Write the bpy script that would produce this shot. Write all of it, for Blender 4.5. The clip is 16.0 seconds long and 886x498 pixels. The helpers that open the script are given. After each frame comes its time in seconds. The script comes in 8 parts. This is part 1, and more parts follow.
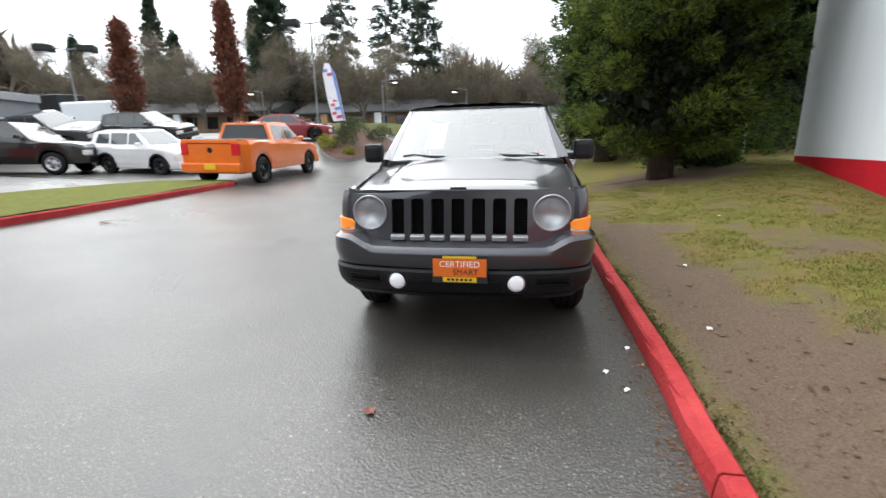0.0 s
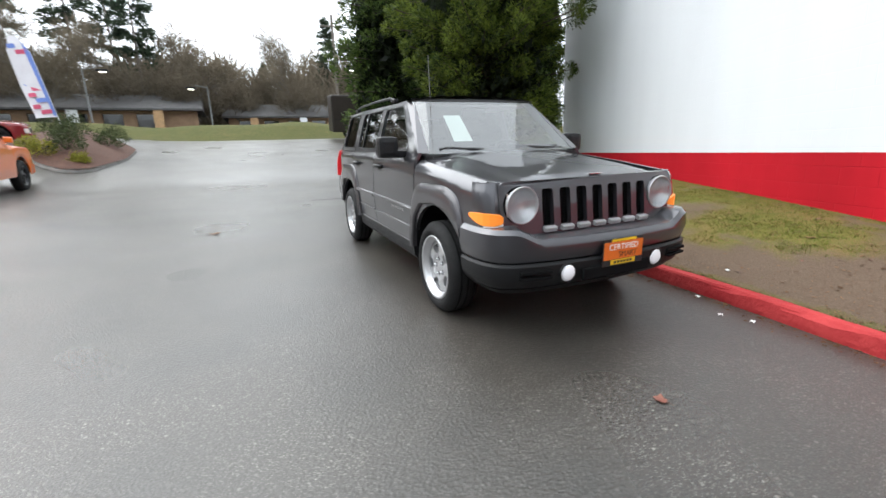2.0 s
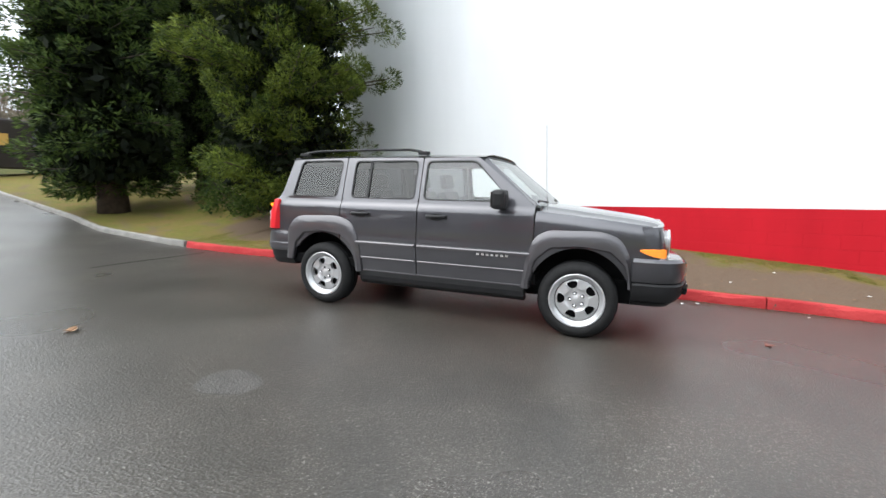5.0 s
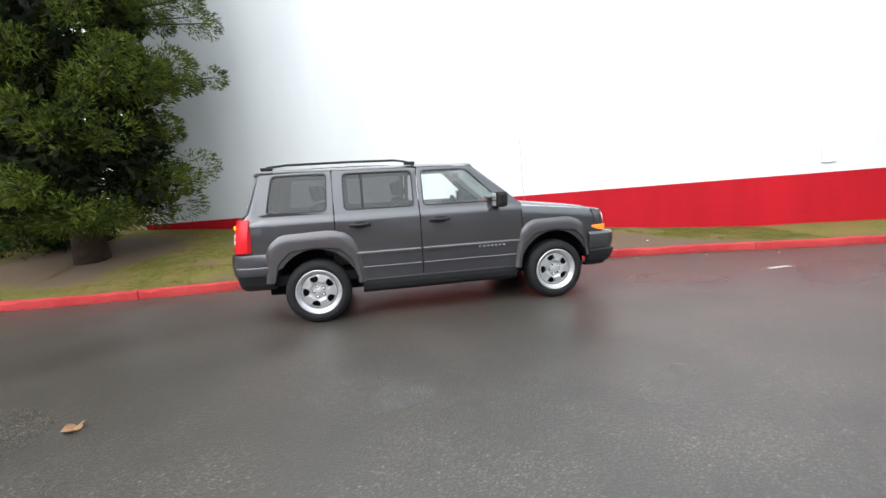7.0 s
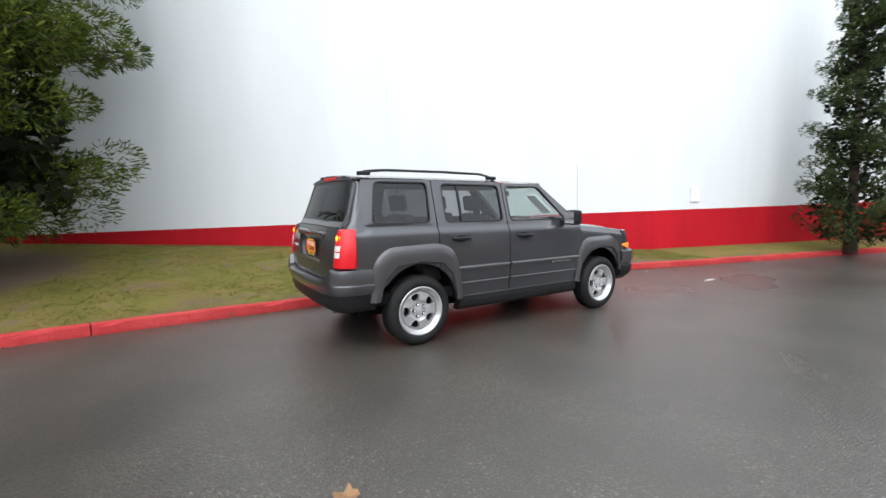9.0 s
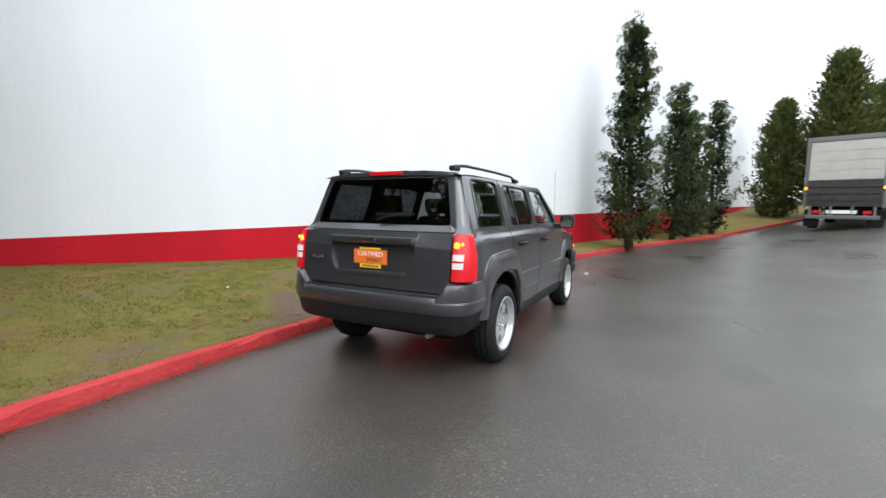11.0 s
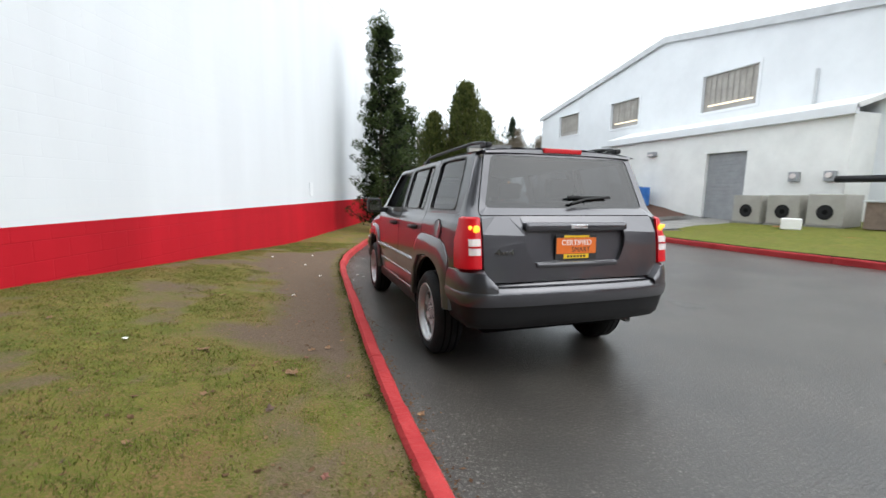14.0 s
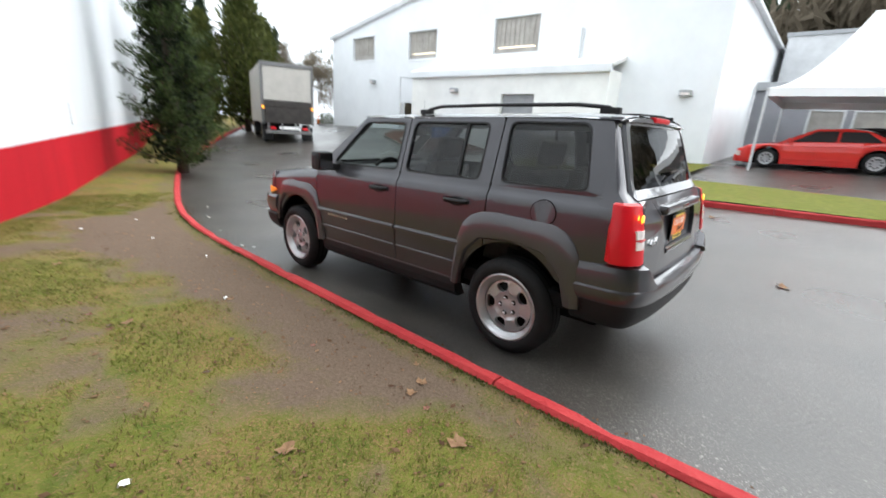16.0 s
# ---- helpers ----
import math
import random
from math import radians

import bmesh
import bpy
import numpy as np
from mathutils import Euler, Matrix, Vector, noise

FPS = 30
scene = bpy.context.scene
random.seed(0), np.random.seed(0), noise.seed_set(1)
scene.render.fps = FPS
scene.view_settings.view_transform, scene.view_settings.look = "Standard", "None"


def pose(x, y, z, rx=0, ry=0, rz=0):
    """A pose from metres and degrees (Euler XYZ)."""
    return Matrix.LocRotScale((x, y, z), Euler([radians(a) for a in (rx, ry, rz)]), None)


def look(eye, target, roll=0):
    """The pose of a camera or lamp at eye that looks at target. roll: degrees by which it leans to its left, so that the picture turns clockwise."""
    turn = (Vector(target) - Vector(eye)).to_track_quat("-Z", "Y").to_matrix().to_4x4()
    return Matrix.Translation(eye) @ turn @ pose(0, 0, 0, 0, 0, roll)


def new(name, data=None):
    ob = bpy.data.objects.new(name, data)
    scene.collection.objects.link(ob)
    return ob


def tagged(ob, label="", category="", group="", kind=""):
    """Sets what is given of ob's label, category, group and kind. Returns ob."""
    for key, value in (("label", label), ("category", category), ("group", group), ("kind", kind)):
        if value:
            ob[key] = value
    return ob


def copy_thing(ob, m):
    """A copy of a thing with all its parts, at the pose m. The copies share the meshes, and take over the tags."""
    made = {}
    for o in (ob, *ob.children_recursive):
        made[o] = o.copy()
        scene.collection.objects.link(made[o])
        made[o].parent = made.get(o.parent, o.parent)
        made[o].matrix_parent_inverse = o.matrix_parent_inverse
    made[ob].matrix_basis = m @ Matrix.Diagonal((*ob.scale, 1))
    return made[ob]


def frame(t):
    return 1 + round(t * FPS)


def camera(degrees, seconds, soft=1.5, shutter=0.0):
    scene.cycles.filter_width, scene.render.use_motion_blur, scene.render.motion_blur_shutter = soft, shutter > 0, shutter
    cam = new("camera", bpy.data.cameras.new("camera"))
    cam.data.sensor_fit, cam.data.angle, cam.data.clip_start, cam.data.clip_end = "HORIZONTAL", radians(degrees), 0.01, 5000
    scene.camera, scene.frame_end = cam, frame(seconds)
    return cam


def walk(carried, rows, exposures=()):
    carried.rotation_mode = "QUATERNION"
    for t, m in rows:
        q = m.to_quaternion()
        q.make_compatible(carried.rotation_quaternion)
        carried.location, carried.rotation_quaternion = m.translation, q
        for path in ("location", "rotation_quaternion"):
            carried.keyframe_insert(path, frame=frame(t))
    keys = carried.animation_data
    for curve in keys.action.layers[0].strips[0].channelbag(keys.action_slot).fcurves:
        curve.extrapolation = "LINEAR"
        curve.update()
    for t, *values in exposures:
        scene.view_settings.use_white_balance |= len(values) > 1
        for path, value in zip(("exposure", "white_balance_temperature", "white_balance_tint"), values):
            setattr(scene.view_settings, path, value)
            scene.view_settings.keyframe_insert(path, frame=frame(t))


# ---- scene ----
cam = camera(92.3, 16.0, 1.5, 0.3)
PATH = [
    (0, (0.314, -4.595, 1.287), (0.009, -2.682, 0.791), -1.4),
    (0.5, (-0.271, -4.597, 1.289), (-0.291, -2.656, 0.809), -3.1),
    (1, (-0.854, -4.482, 1.262), (-0.65, -2.544, 0.811), -4.6),
    (1.5, (-1.461, -4.328, 1.256), (-0.899, -2.458, 0.822), -1.7),
    (2, (-2.016, -4.049, 1.234), (-1.214, -2.286, 0.735), -1.4),
    (2.5, (-2.555, -3.711, 1.254), (-1.488, -2.098, 0.747), -0.9),
    (3, (-3.014, -3.336, 1.266), (-1.656, -1.94, 0.808), 1.7),
    (3.5, (-3.434, -2.914, 1.292), (-1.952, -1.635, 0.878), 1.8),
    (6, (-5.106, -0.5, 1.243), (-3.138, -0.273, 0.97), -0.7),
    (6.5, (-5.27, 0.144, 1.311), (-3.294, 0.095, 1.005), -2.1),
    (7, (-5.319, 0.818, 1.365), (-3.375, 0.457, 1.066), -3.2),
    (7.5, (-5.187, 1.515, 1.34), (-3.269, 1.041, 1.03), -2.0),
    (8, (-4.984, 2.162, 1.36), (-3.109, 1.513, 1.114), -1.4),
    (8.5, (-4.661, 2.744, 1.332), (-2.88, 1.887, 1.025), -1.6),
    (9, (-4.26, 3.27, 1.338), (-2.587, 2.194, 1.127), -0.1),
    (9.5, (-3.749, 3.724, 1.308), (-2.259, 2.414, 1.052), -2.7),
    (10, (-3.243, 4.114, 1.321), (-1.89, 2.659, 1.094), -0.9),
    (12.5, (0.054, 5.182, 1.212), (0.266, 3.204, 1.004), -0.9),
    (13, (0.685, 5.081, 1.203), (0.742, 3.093, 0.99), -0.4),
    (13.5, (1.259, 4.922, 1.201), (0.908, 2.963, 1.002), 0.5),
    (14, (1.784, 4.565, 1.207), (1.158, 2.677, 0.994), 0.5),
    (14.5, (2.237, 4.158, 1.23), (1.292, 2.416, 0.959), -0.7),
    (15, (2.608, 3.68, 1.263), (1.503, 2.036, 0.989), -2.9),
    (15.5, (2.92, 3.199, 1.345), (1.696, 1.64, 1.079), -1.9),
    (16, (3.145, 2.761, 1.446), (1.69, 1.49, 0.927), 2.2),
]
SLOPE = pose(0, 0, 0, 1.7, 0, 0)
walk(cam, [(t, SLOPE @ look(eye, target, roll)) for t, eye, target, roll in PATH],
     [(0.0, 1.15), (3.5, 1.18), (6.5, 1.28), (8.0, 1.10), (12.5, 1.03), (14.0, 0.92), (15.0, 1.02), (16.0, 1.30)])

# ---- light: overcast winter sky ----
world = bpy.data.worlds.new("world")
scene.world = world
world.use_nodes = True
wn, wl = world.node_tree.nodes, world.node_tree.links
wn.clear()
sky = wn.new("ShaderNodeTexSky")
sky.sky_type = "NISHITA"
sky.sun_disc = False
sky.sun_elevation, sky.sun_rotation = radians(52), radians(315)
sky.air_density, sky.dust_density, sky.ozone_density = 1.0, 6.0, 1.0
cloud = wn.new("ShaderNodeHueSaturation")
cloud.inputs["Saturation"].default_value = 0.12
veil = wn.new("ShaderNodeMixRGB")
veil.inputs[0].default_value = 0.72
veil.inputs[2].default_value = (7.5, 8.2, 8.8, 1)
back = wn.new("ShaderNodeBackground")
back.inputs["Strength"].default_value = 0.14
wout = wn.new("ShaderNodeOutputWorld")
wl.new(sky.outputs[0], cloud.inputs["Color"])
wl.new(cloud.outputs[0], veil.inputs[1])
wl.new(veil.outputs[0], back.inputs["Color"])
wl.new(back.outputs[0], wout.inputs["Surface"])
sun = new("sun", bpy.data.lights.new("sun", "SUN"))
sun.data.energy, sun.data.angle, sun.data.color = 1.15, radians(95), (0.97, 1.0, 1.01)
sun.matrix_world = look((-9, 9, 16.5), (0, 0, 0))


# ---- materials ----
def mat(name, color, rough=0.6, metal=0.0, var=0.0, scale=3.0, color2=None, bump=0.0, bscale=40.0, coat=0.0, spec=0.5, detail=6.0, rough_var=0.0):
    """A principled material: two colours mixed by noise at one scale, fine relief at another."""
    m = bpy.data.materials.new(name)
    m.use_nodes = True
    n, l = m.node_tree.nodes, m.node_tree.links
    b = n["Principled BSDF"]
    b.inputs["Base Color"].default_value = (*color, 1)
    b.inputs["Roughness"].default_value = rough
    b.inputs["Metallic"].default_value = metal
    b.inputs["Specular IOR Level"].default_value = spec
    b.inputs["Coat Weight"].default_value = coat
    b.inputs["Coat Roughness"].default_value = 0.06
    tc = n.new("ShaderNodeTexCoord")
    if color2 is not None or var or rough_var:
        nz = n.new("ShaderNodeTexNoise")
        nz.inputs["Scale"].default_value = scale
        nz.inputs["Detail"].default_value = detail
        nz.inputs["Roughness"].default_value = 0.65
        l.new(tc.outputs["Object"], nz.inputs["Vector"])
        rp = n.new("ShaderNodeValToRGB")
        rp.color_ramp.elements[0].position, rp.color_ramp.elements[1].position = 0.35, 0.65
        c2 = color2 if color2 is not None else tuple(min(1, c * (1 + var)) for c in color)
        c1 = color if color2 is not None else tuple(c * (1 - var) for c in color)
        rp.color_ramp.elements[0].color, rp.color_ramp.elements[1].color = (*c1, 1), (*c2, 1)
        l.new(nz.outputs["Fac"], rp.inputs["Fac"])
        l.new(rp.outputs["Color"], b.inputs["Base Color"])
        if rough_var:
            mr = n.new("ShaderNodeMapRange")
            mr.inputs["From Min"].default_value, mr.inputs["From Max"].default_value = 0.3, 0.7
            mr.inputs["To Min"].default_value, mr.inputs["To Max"].default_value = max(0.02, rough - rough_var), rough + rough_var
            l.new(nz.outputs["Fac"], mr.inputs["Value"])
            l.new(mr.outputs["Result"], b.inputs["Roughness"])
    if bump:
        bz = n.new("ShaderNodeTexNoise")
        bz.inputs["Scale"].default_value = bscale
        bz.inputs["Detail"].default_value = 4
        l.new(tc.outputs["Object"], bz.inputs["Vector"])
        bp = n.new("ShaderNodeBump")
        bp.inputs["Strength"].default_value = bump
        bp.inputs["Distance"].default_value = 0.02
        l.new(bz.outputs["Fac"], bp.inputs["Height"])
        l.new(bp.outputs["Normal"], b.inputs["Normal"])
    return m


def lit(name, color, strength):
    m = mat(name, color, 0.3)
    b = m.node_tree.nodes["Principled BSDF"]
    b.inputs["Emission Color"].default_value = (*color, 1)
    b.inputs["Emission Strength"].default_value = strength
    return m


def glass(name, tint, rough=0.0, base=0.09):
    m = bpy.data.materials.new(name)
    m.use_nodes = True
    n, l = m.node_tree.nodes, m.node_tree.links
    n.clear()
    tr, gl, mx, lw, pw, ma, out = (n.new("ShaderNode" + k) for k in ("BsdfTransparent", "BsdfGlossy", "MixShader", "LayerWeight", "Math", "Math", "OutputMaterial"))
    tr.inputs["Color"].default_value = (*tint, 1)
    gl.inputs["Roughness"].default_value = rough
    pw.operation, ma.operation = "POWER", "MULTIPLY_ADD"
    pw.inputs[1].default_value = 4.0
    ma.inputs[1].default_value, ma.inputs[2].default_value = 0.99 - base, base
    l.new(lw.outputs["Facing"], pw.inputs[0])
    l.new(pw.outputs[0], ma.inputs[0])
    l.new(ma.outputs[0], mx.inputs[0])
    l.new(tr.outputs[0], mx.inputs[1])
    l.new(gl.outputs[0], mx.inputs[2])
    l.new(mx.outputs[0], out.inputs["Surface"])
    return m


def asphalt_material():
    """Worn wet asphalt: dark binder, pale stone chips of several sizes, brownish dry patches and smoother damp ones."""
    m = mat("wet_asphalt", (0.05, 0.05, 0.052), 0.3)
    n, l = m.node_tree.nodes, m.node_tree.links
    b = n["Principled BSDF"]
    b.inputs["Specular IOR Level"].default_value = 0.62
    tc = n.new("ShaderNodeTexCoord")

    def noise_at(scale, detail, rough=0.6):
        z = n.new("ShaderNodeTexNoise")
        z.inputs["Scale"].default_value, z.inputs["Detail"].default_value, z.inputs["Roughness"].default_value = scale, detail, rough
        l.new(tc.outputs["Object"], z.inputs["Vector"])
        return z.outputs["Fac"]

    def span(source, f0, f1, t0, t1):
        r = n.new("ShaderNodeMapRange")
        for key, v in (("From Min", f0), ("From Max", f1), ("To Min", t0), ("To Max", t1)):
            r.inputs[key].default_value = v
        l.new(source, r.inputs["Value"])
        return r.outputs["Result"]

    def math_(op, x, y):
        k = n.new("ShaderNodeMath")
        k.operation = op
        for i, v in enumerate((x, y)):
            if isinstance(v, float):
                k.inputs[i].default_value = v
            else:
                l.new(v, k.inputs[i])
        return k.outputs[0]

    def mix(fac, c1, c2):
        x = n.new("ShaderNodeMixRGB")
        for i, v in enumerate((fac, c1, c2)):
            if isinstance(v, tuple):
                x.inputs[i].default_value = (*v, 1)
            else:
                l.new(v, x.inputs[i])
        return x.outputs["Color"]

    big, mid, grit = noise_at(0.28, 4, 0.5), noise_at(1.3, 3, 0.55), noise_at(70, 4, 0.7)
    chips = None
    cell_relief = None
    for scale, keep, size in ((34.0, 0.86, 0.30), (70.0, 0.72, 0.36), (140.0, 0.60, 0.45)):
        v = n.new("ShaderNodeTexVoronoi")
        v.inputs["Scale"].default_value = scale
        l.new(tc.outputs["Object"], v.inputs["Vector"])
        sep = n.new("ShaderNodeSeparateColor")
        l.new(v.outputs["Color"], sep.inputs[0])
        one = math_("MULTIPLY", math_("GREATER_THAN", sep.outputs[0], keep), span(v.outputs["Distance"], size * 0.6, size, 1.0, 0.0))
        one = math_("MULTIPLY", one, span(sep.outputs[1], 0.0, 1.0, 0.25, 1.0))
        chips = one if chips is None else math_("MAXIMUM", chips, one)
        if scale == 70.0:
            cell_relief = v.outputs["Distance"]
    wear = span(mid, 0.38, 0.64, 0.25, 1.0)
    chips = math_("MULTIPLY", chips, wear)
    base = mix(span(big, 0.36, 0.62, 0.0, 1.0), (0.025, 0.023, 0.021), (0.040, 0.036, 0.031))
    base = mix(span(mid, 0.35, 0.70, 0.0, 0.75), base, (0.046, 0.039, 0.032))
    base = mix(span(grit, 0.40, 0.66, 0.0, 0.45), base, (0.072, 0.065, 0.057))
    l.new(mix(math_("MULTIPLY", chips, 0.85), base, (0.27, 0.255, 0.23)), b.inputs["Base Color"])
    damp = noise_at(0.45, 1.5, 0.4)
    l.new(span(damp, 0.30, 0.70, 0.26, 0.40), b.inputs["Roughness"])
    bp = n.new("ShaderNodeBump")
    bp.inputs["Strength"].default_value, bp.inputs["Distance"].default_value = 0.32, 0.006
    l.new(math_("ADD", math_("ADD", cell_relief, grit), math_("MULTIPLY", chips, 0.5)), bp.inputs["Height"])
    l.new(bp.outputs["Normal"], b.inputs["Normal"])
    return m


def lawn_material(name="lawn", bare=0.5, worn=False, grass=(0.074, 0.096, 0.015), grass2=(0.155, 0.150, 0.030)):
    """Thin winter grass: green and yellow blades, brown thatch and bare soil mixed at three scales."""
    m = mat(name, grass, 0.9, spec=0.12)
    n, l = m.node_tree.nodes, m.node_tree.links
    b = n["Principled BSDF"]
    tc = n.new("ShaderNodeTexCoord")

    def noise_at(scale, detail, rough=0.6):
        z = n.new("ShaderNodeTexNoise")
        z.inputs["Scale"].default_value, z.inputs["Detail"].default_value, z.inputs["Roughness"].default_value = scale, detail, rough
        l.new(tc.outputs["Object"], z.inputs["Vector"])
        return z

    def ramp(source, p0, p1, c0, c1):
        r = n.new("ShaderNodeValToRGB")
        r.color_ramp.elements[0].position, r.color_ramp.elements[1].position = p0, p1
        r.color_ramp.elements[0].color, r.color_ramp.elements[1].color = (*c0, 1), (*c1, 1)
        l.new(source, r.inputs["Fac"])
        return r

    def mix(fac, a, c):
        x = n.new("ShaderNodeMixRGB")
        l.new(fac, x.inputs[0])
        l.new(a, x.inputs[1])
        l.new(c, x.inputs[2])
        return x.outputs["Color"]

    fine, tuft, mid = noise_at(70, 5, 0.7), noise_at(7, 7, 0.72), noise_at(1.5, 7, 0.68)
    green = ramp(tuft.outputs["Fac"], 0.36, 0.66, grass, grass2).outputs["Color"]
    thatch = ramp(fine.outputs["Fac"], 0.3, 0.7, (0.120, 0.070, 0.028), (0.225, 0.150, 0.066)).outputs["Color"]
    soil = ramp(fine.outputs["Fac"], 0.25, 0.75, (0.080, 0.054, 0.037), (0.175, 0.128, 0.092)).outputs["Color"]
    both = n.new("ShaderNodeMath")
    both.operation = "MULTIPLY_ADD"
    both.inputs[1].default_value = 0.55
    l.new(mid.outputs["Fac"], both.inputs[0])
    l.new(fine.outputs["Fac"], both.inputs[2])
    turf = mix(ramp(both.outputs[0], bare + 0.20, bare + 0.38, (0, 0, 0), (1, 1, 1)).outputs["Color"], green, thatch)
    if worn:
        at = n.new("ShaderNodeAttribute")
        at.attribute_name = "bare"
        jag = n.new("ShaderNodeMath")
        jag.operation = "ADD"
        l.new(at.outputs["Fac"], jag.inputs[0])
        l.new(tuft.outputs["Fac"], jag.inputs[1])
        jag2 = n.new("ShaderNodeMath")
        jag2.operation = "MULTIPLY_ADD"
        jag2.inputs[1].default_value = 0.35
        l.new(fine.outputs["Fac"], jag2.inputs[0])
        l.new(jag.outputs[0], jag2.inputs[2])
        half = n.new("ShaderNodeMath")
        half.operation = "MULTIPLY"
        half.inputs[1].default_value = 0.5
        l.new(jag2.outputs[0], half.inputs[0])
        turf = mix(ramp(half.outputs[0], 0.46, 0.72, (0, 0, 0), (1, 1, 1)).outputs["Color"], turf, soil)
    l.new(turf, b.inputs["Base Color"])
    bp = n.new("ShaderNodeBump")
    bp.inputs["Strength"].default_value, bp.inputs["Distance"].default_value = 0.7, 0.015
    hs = n.new("ShaderNodeMath")
    hs.operation = "ADD"
    l.new(fine.outputs["Fac"], hs.inputs[0])
    l.new(tuft.outputs["Fac"], hs.inputs[1])
    l.new(hs.outputs[0], bp.inputs["Height"])
    l.new(bp.outputs["Normal"], b.inputs["Normal"])
    return m


def block_material(name, color, var=0.05, mortar=0.55, rough=0.55):
    """Painted concrete blocks, 0.4 by 0.2 m, with soft joints and streaks."""
    m = mat(name, color, rough)
    n, l = m.node_tree.nodes, m.node_tree.links
    b = n["Principled BSDF"]
    tc = n.new("ShaderNodeTexCoord")
    mp = n.new("ShaderNodeMapping")
    mp.inputs["Rotation"].default_value = (radians(90), 0, 0)
    br = n.new("ShaderNodeTexBrick")
    br.inputs["Scale"].default_value = 1.0
    br.inputs["Brick Width"].default_value, br.inputs["Row Height"].default_value = 0.4, 0.2
    br.inputs["Mortar Size"].default_value, br.inputs["Mortar Smooth"].default_value = 0.006, 0.6
    br.inputs["Color1"].default_value = (1, 1, 1, 1)
    br.inputs["Color2"].default_value = (1, 1, 1, 1)
    br.inputs["Mortar"].default_value = (0, 0, 0, 1)
    l.new(tc.outputs["Object"], mp.inputs["Vector"])
    l.new(mp.outputs["Vector"], br.inputs["Vector"])
    st = n.new("ShaderNodeTexNoise")
    st.inputs["Scale"].default_value, st.inputs["Detail"].default_value = 1.0, 6
    sm = n.new("ShaderNodeMapping")
    sm.inputs["Scale"].default_value = (1.3, 1.3, 0.22)
    l.new(tc.outputs["Object"], sm.inputs["Vector"])
    l.new(sm.outputs["Vector"], st.inputs["Vector"])
    rp = n.new("ShaderNodeValToRGB")
    rp.color_ramp.elements[0].position, rp.color_ramp.elements[1].position = 0.3, 0.65
    rp.color_ramp.elements[0].color = (*(c * (1 - 2 * var) for c in color), 1)
    rp.color_ramp.elements[1].color = (*color, 1)
    l.new(st.outputs["Fac"], rp.inputs["Fac"])
    l.new(rp.outputs["Color"], b.inputs["Base Color"])
    gr = n.new("ShaderNodeTexNoise")
    gr.inputs["Scale"].default_value = 60
    l.new(tc.outputs["Object"], gr.inputs["Vector"])
    ad = n.new("ShaderNodeMath")
    ad.operation = "MULTIPLY_ADD"
    ad.inputs[1].default_value = 0.12
    l.new(gr.outputs["Fac"], ad.inputs[0])
    l.new(br.outputs["Color"], ad.inputs[2])
    bp = n.new("ShaderNodeBump")
    bp.inputs["Strength"].default_value, bp.inputs["Distance"].default_value = mortar, 0.008
    l.new(ad.outputs[0], bp.inputs["Height"])
    l.new(bp.outputs["Normal"], b.inputs["Normal"])
    return m


ASPHALT = asphalt_material()
LAWN = lawn_material("lawn", 0.5, True)
VERGE = lawn_material("verge", 0.62)
FIELD = lawn_material("far_ground", 0.66, False, (0.045, 0.056, 0.016), (0.105, 0.100, 0.036))
WHITE_BLOCK = block_material("white_block", (0.71, 0.735, 0.76), 0.03, 0.2)
RED_BLOCK = block_material("red_block", (0.47, 0.010, 0.020), 0.10, 0.55, 0.75)
RED_BLOCK.node_tree.nodes["Principled BSDF"].inputs["Specular IOR Level"].default_value = 0.15
WHITE_SIDING = mat("white_siding", (0.76, 0.78, 0.80), 0.6, var=0.04, scale=0.6, bump=0.15, bscale=30)
CREAM = mat("pale_siding", (0.82, 0.82, 0.79), 0.6, var=0.06, scale=0.8, bump=0.15, bscale=30)
TRIM = mat("grey_trim", (0.55, 0.56, 0.57), 0.5, var=0.08, scale=2)
GREY_METAL = mat("grey_metal", (0.30, 0.31, 0.32), 0.5, var=0.1, scale=3)
KERB_RED = mat("kerb_red", (0.33, 0.022, 0.025), 0.75, spec=0.25, color2=(0.43, 0.044, 0.044), scale=2.2, bump=0.6, bscale=34)
kn, kl = KERB_RED.node_tree.nodes, KERB_RED.node_tree.links
kb = kn["Principled BSDF"]
ktc, kz, kr, kx = (kn.new("ShaderNode" + k) for k in ("TexCoord", "TexNoise", "ValToRGB", "MixRGB"))
kz.inputs["Scale"].default_value, kz.inputs["Detail"].default_value, kz.inputs["Roughness"].default_value = 5.0, 9, 0.75
kr.color_ramp.elements[0].position, kr.color_ramp.elements[1].position = 0.63, 0.67
kr.color_ramp.elements[0].color, kr.color_ramp.elements[1].color = (0, 0, 0, 1), (1, 1, 1, 1)
kx.inputs[2].default_value = (0.075, 0.058, 0.045, 1)
kl.new(ktc.outputs["Object"], kz.inputs["Vector"])
kl.new(kz.outputs["Fac"], kr.inputs["Fac"])
kl.new(kr.outputs["Color"], kx.inputs[0])
kl.new(kb.inputs["Base Color"].links[0].from_socket, kx.inputs[1])
kl.new(kx.outputs["Color"], kb.inputs["Base Color"])
CONCRETE = mat("concrete", (0.17, 0.163, 0.15), 0.7, color2=(0.26, 0.25, 0.235), scale=2.5, bump=0.4, bscale=40)
MULCH = mat("mulch", (0.05, 0.022, 0.014), 0.95, color2=(0.10, 0.042, 0.025), scale=14, bump=0.9, bscale=30)
DARK = mat("dark_void", (0.006, 0.006, 0.0065), 0.8, spec=0.1)
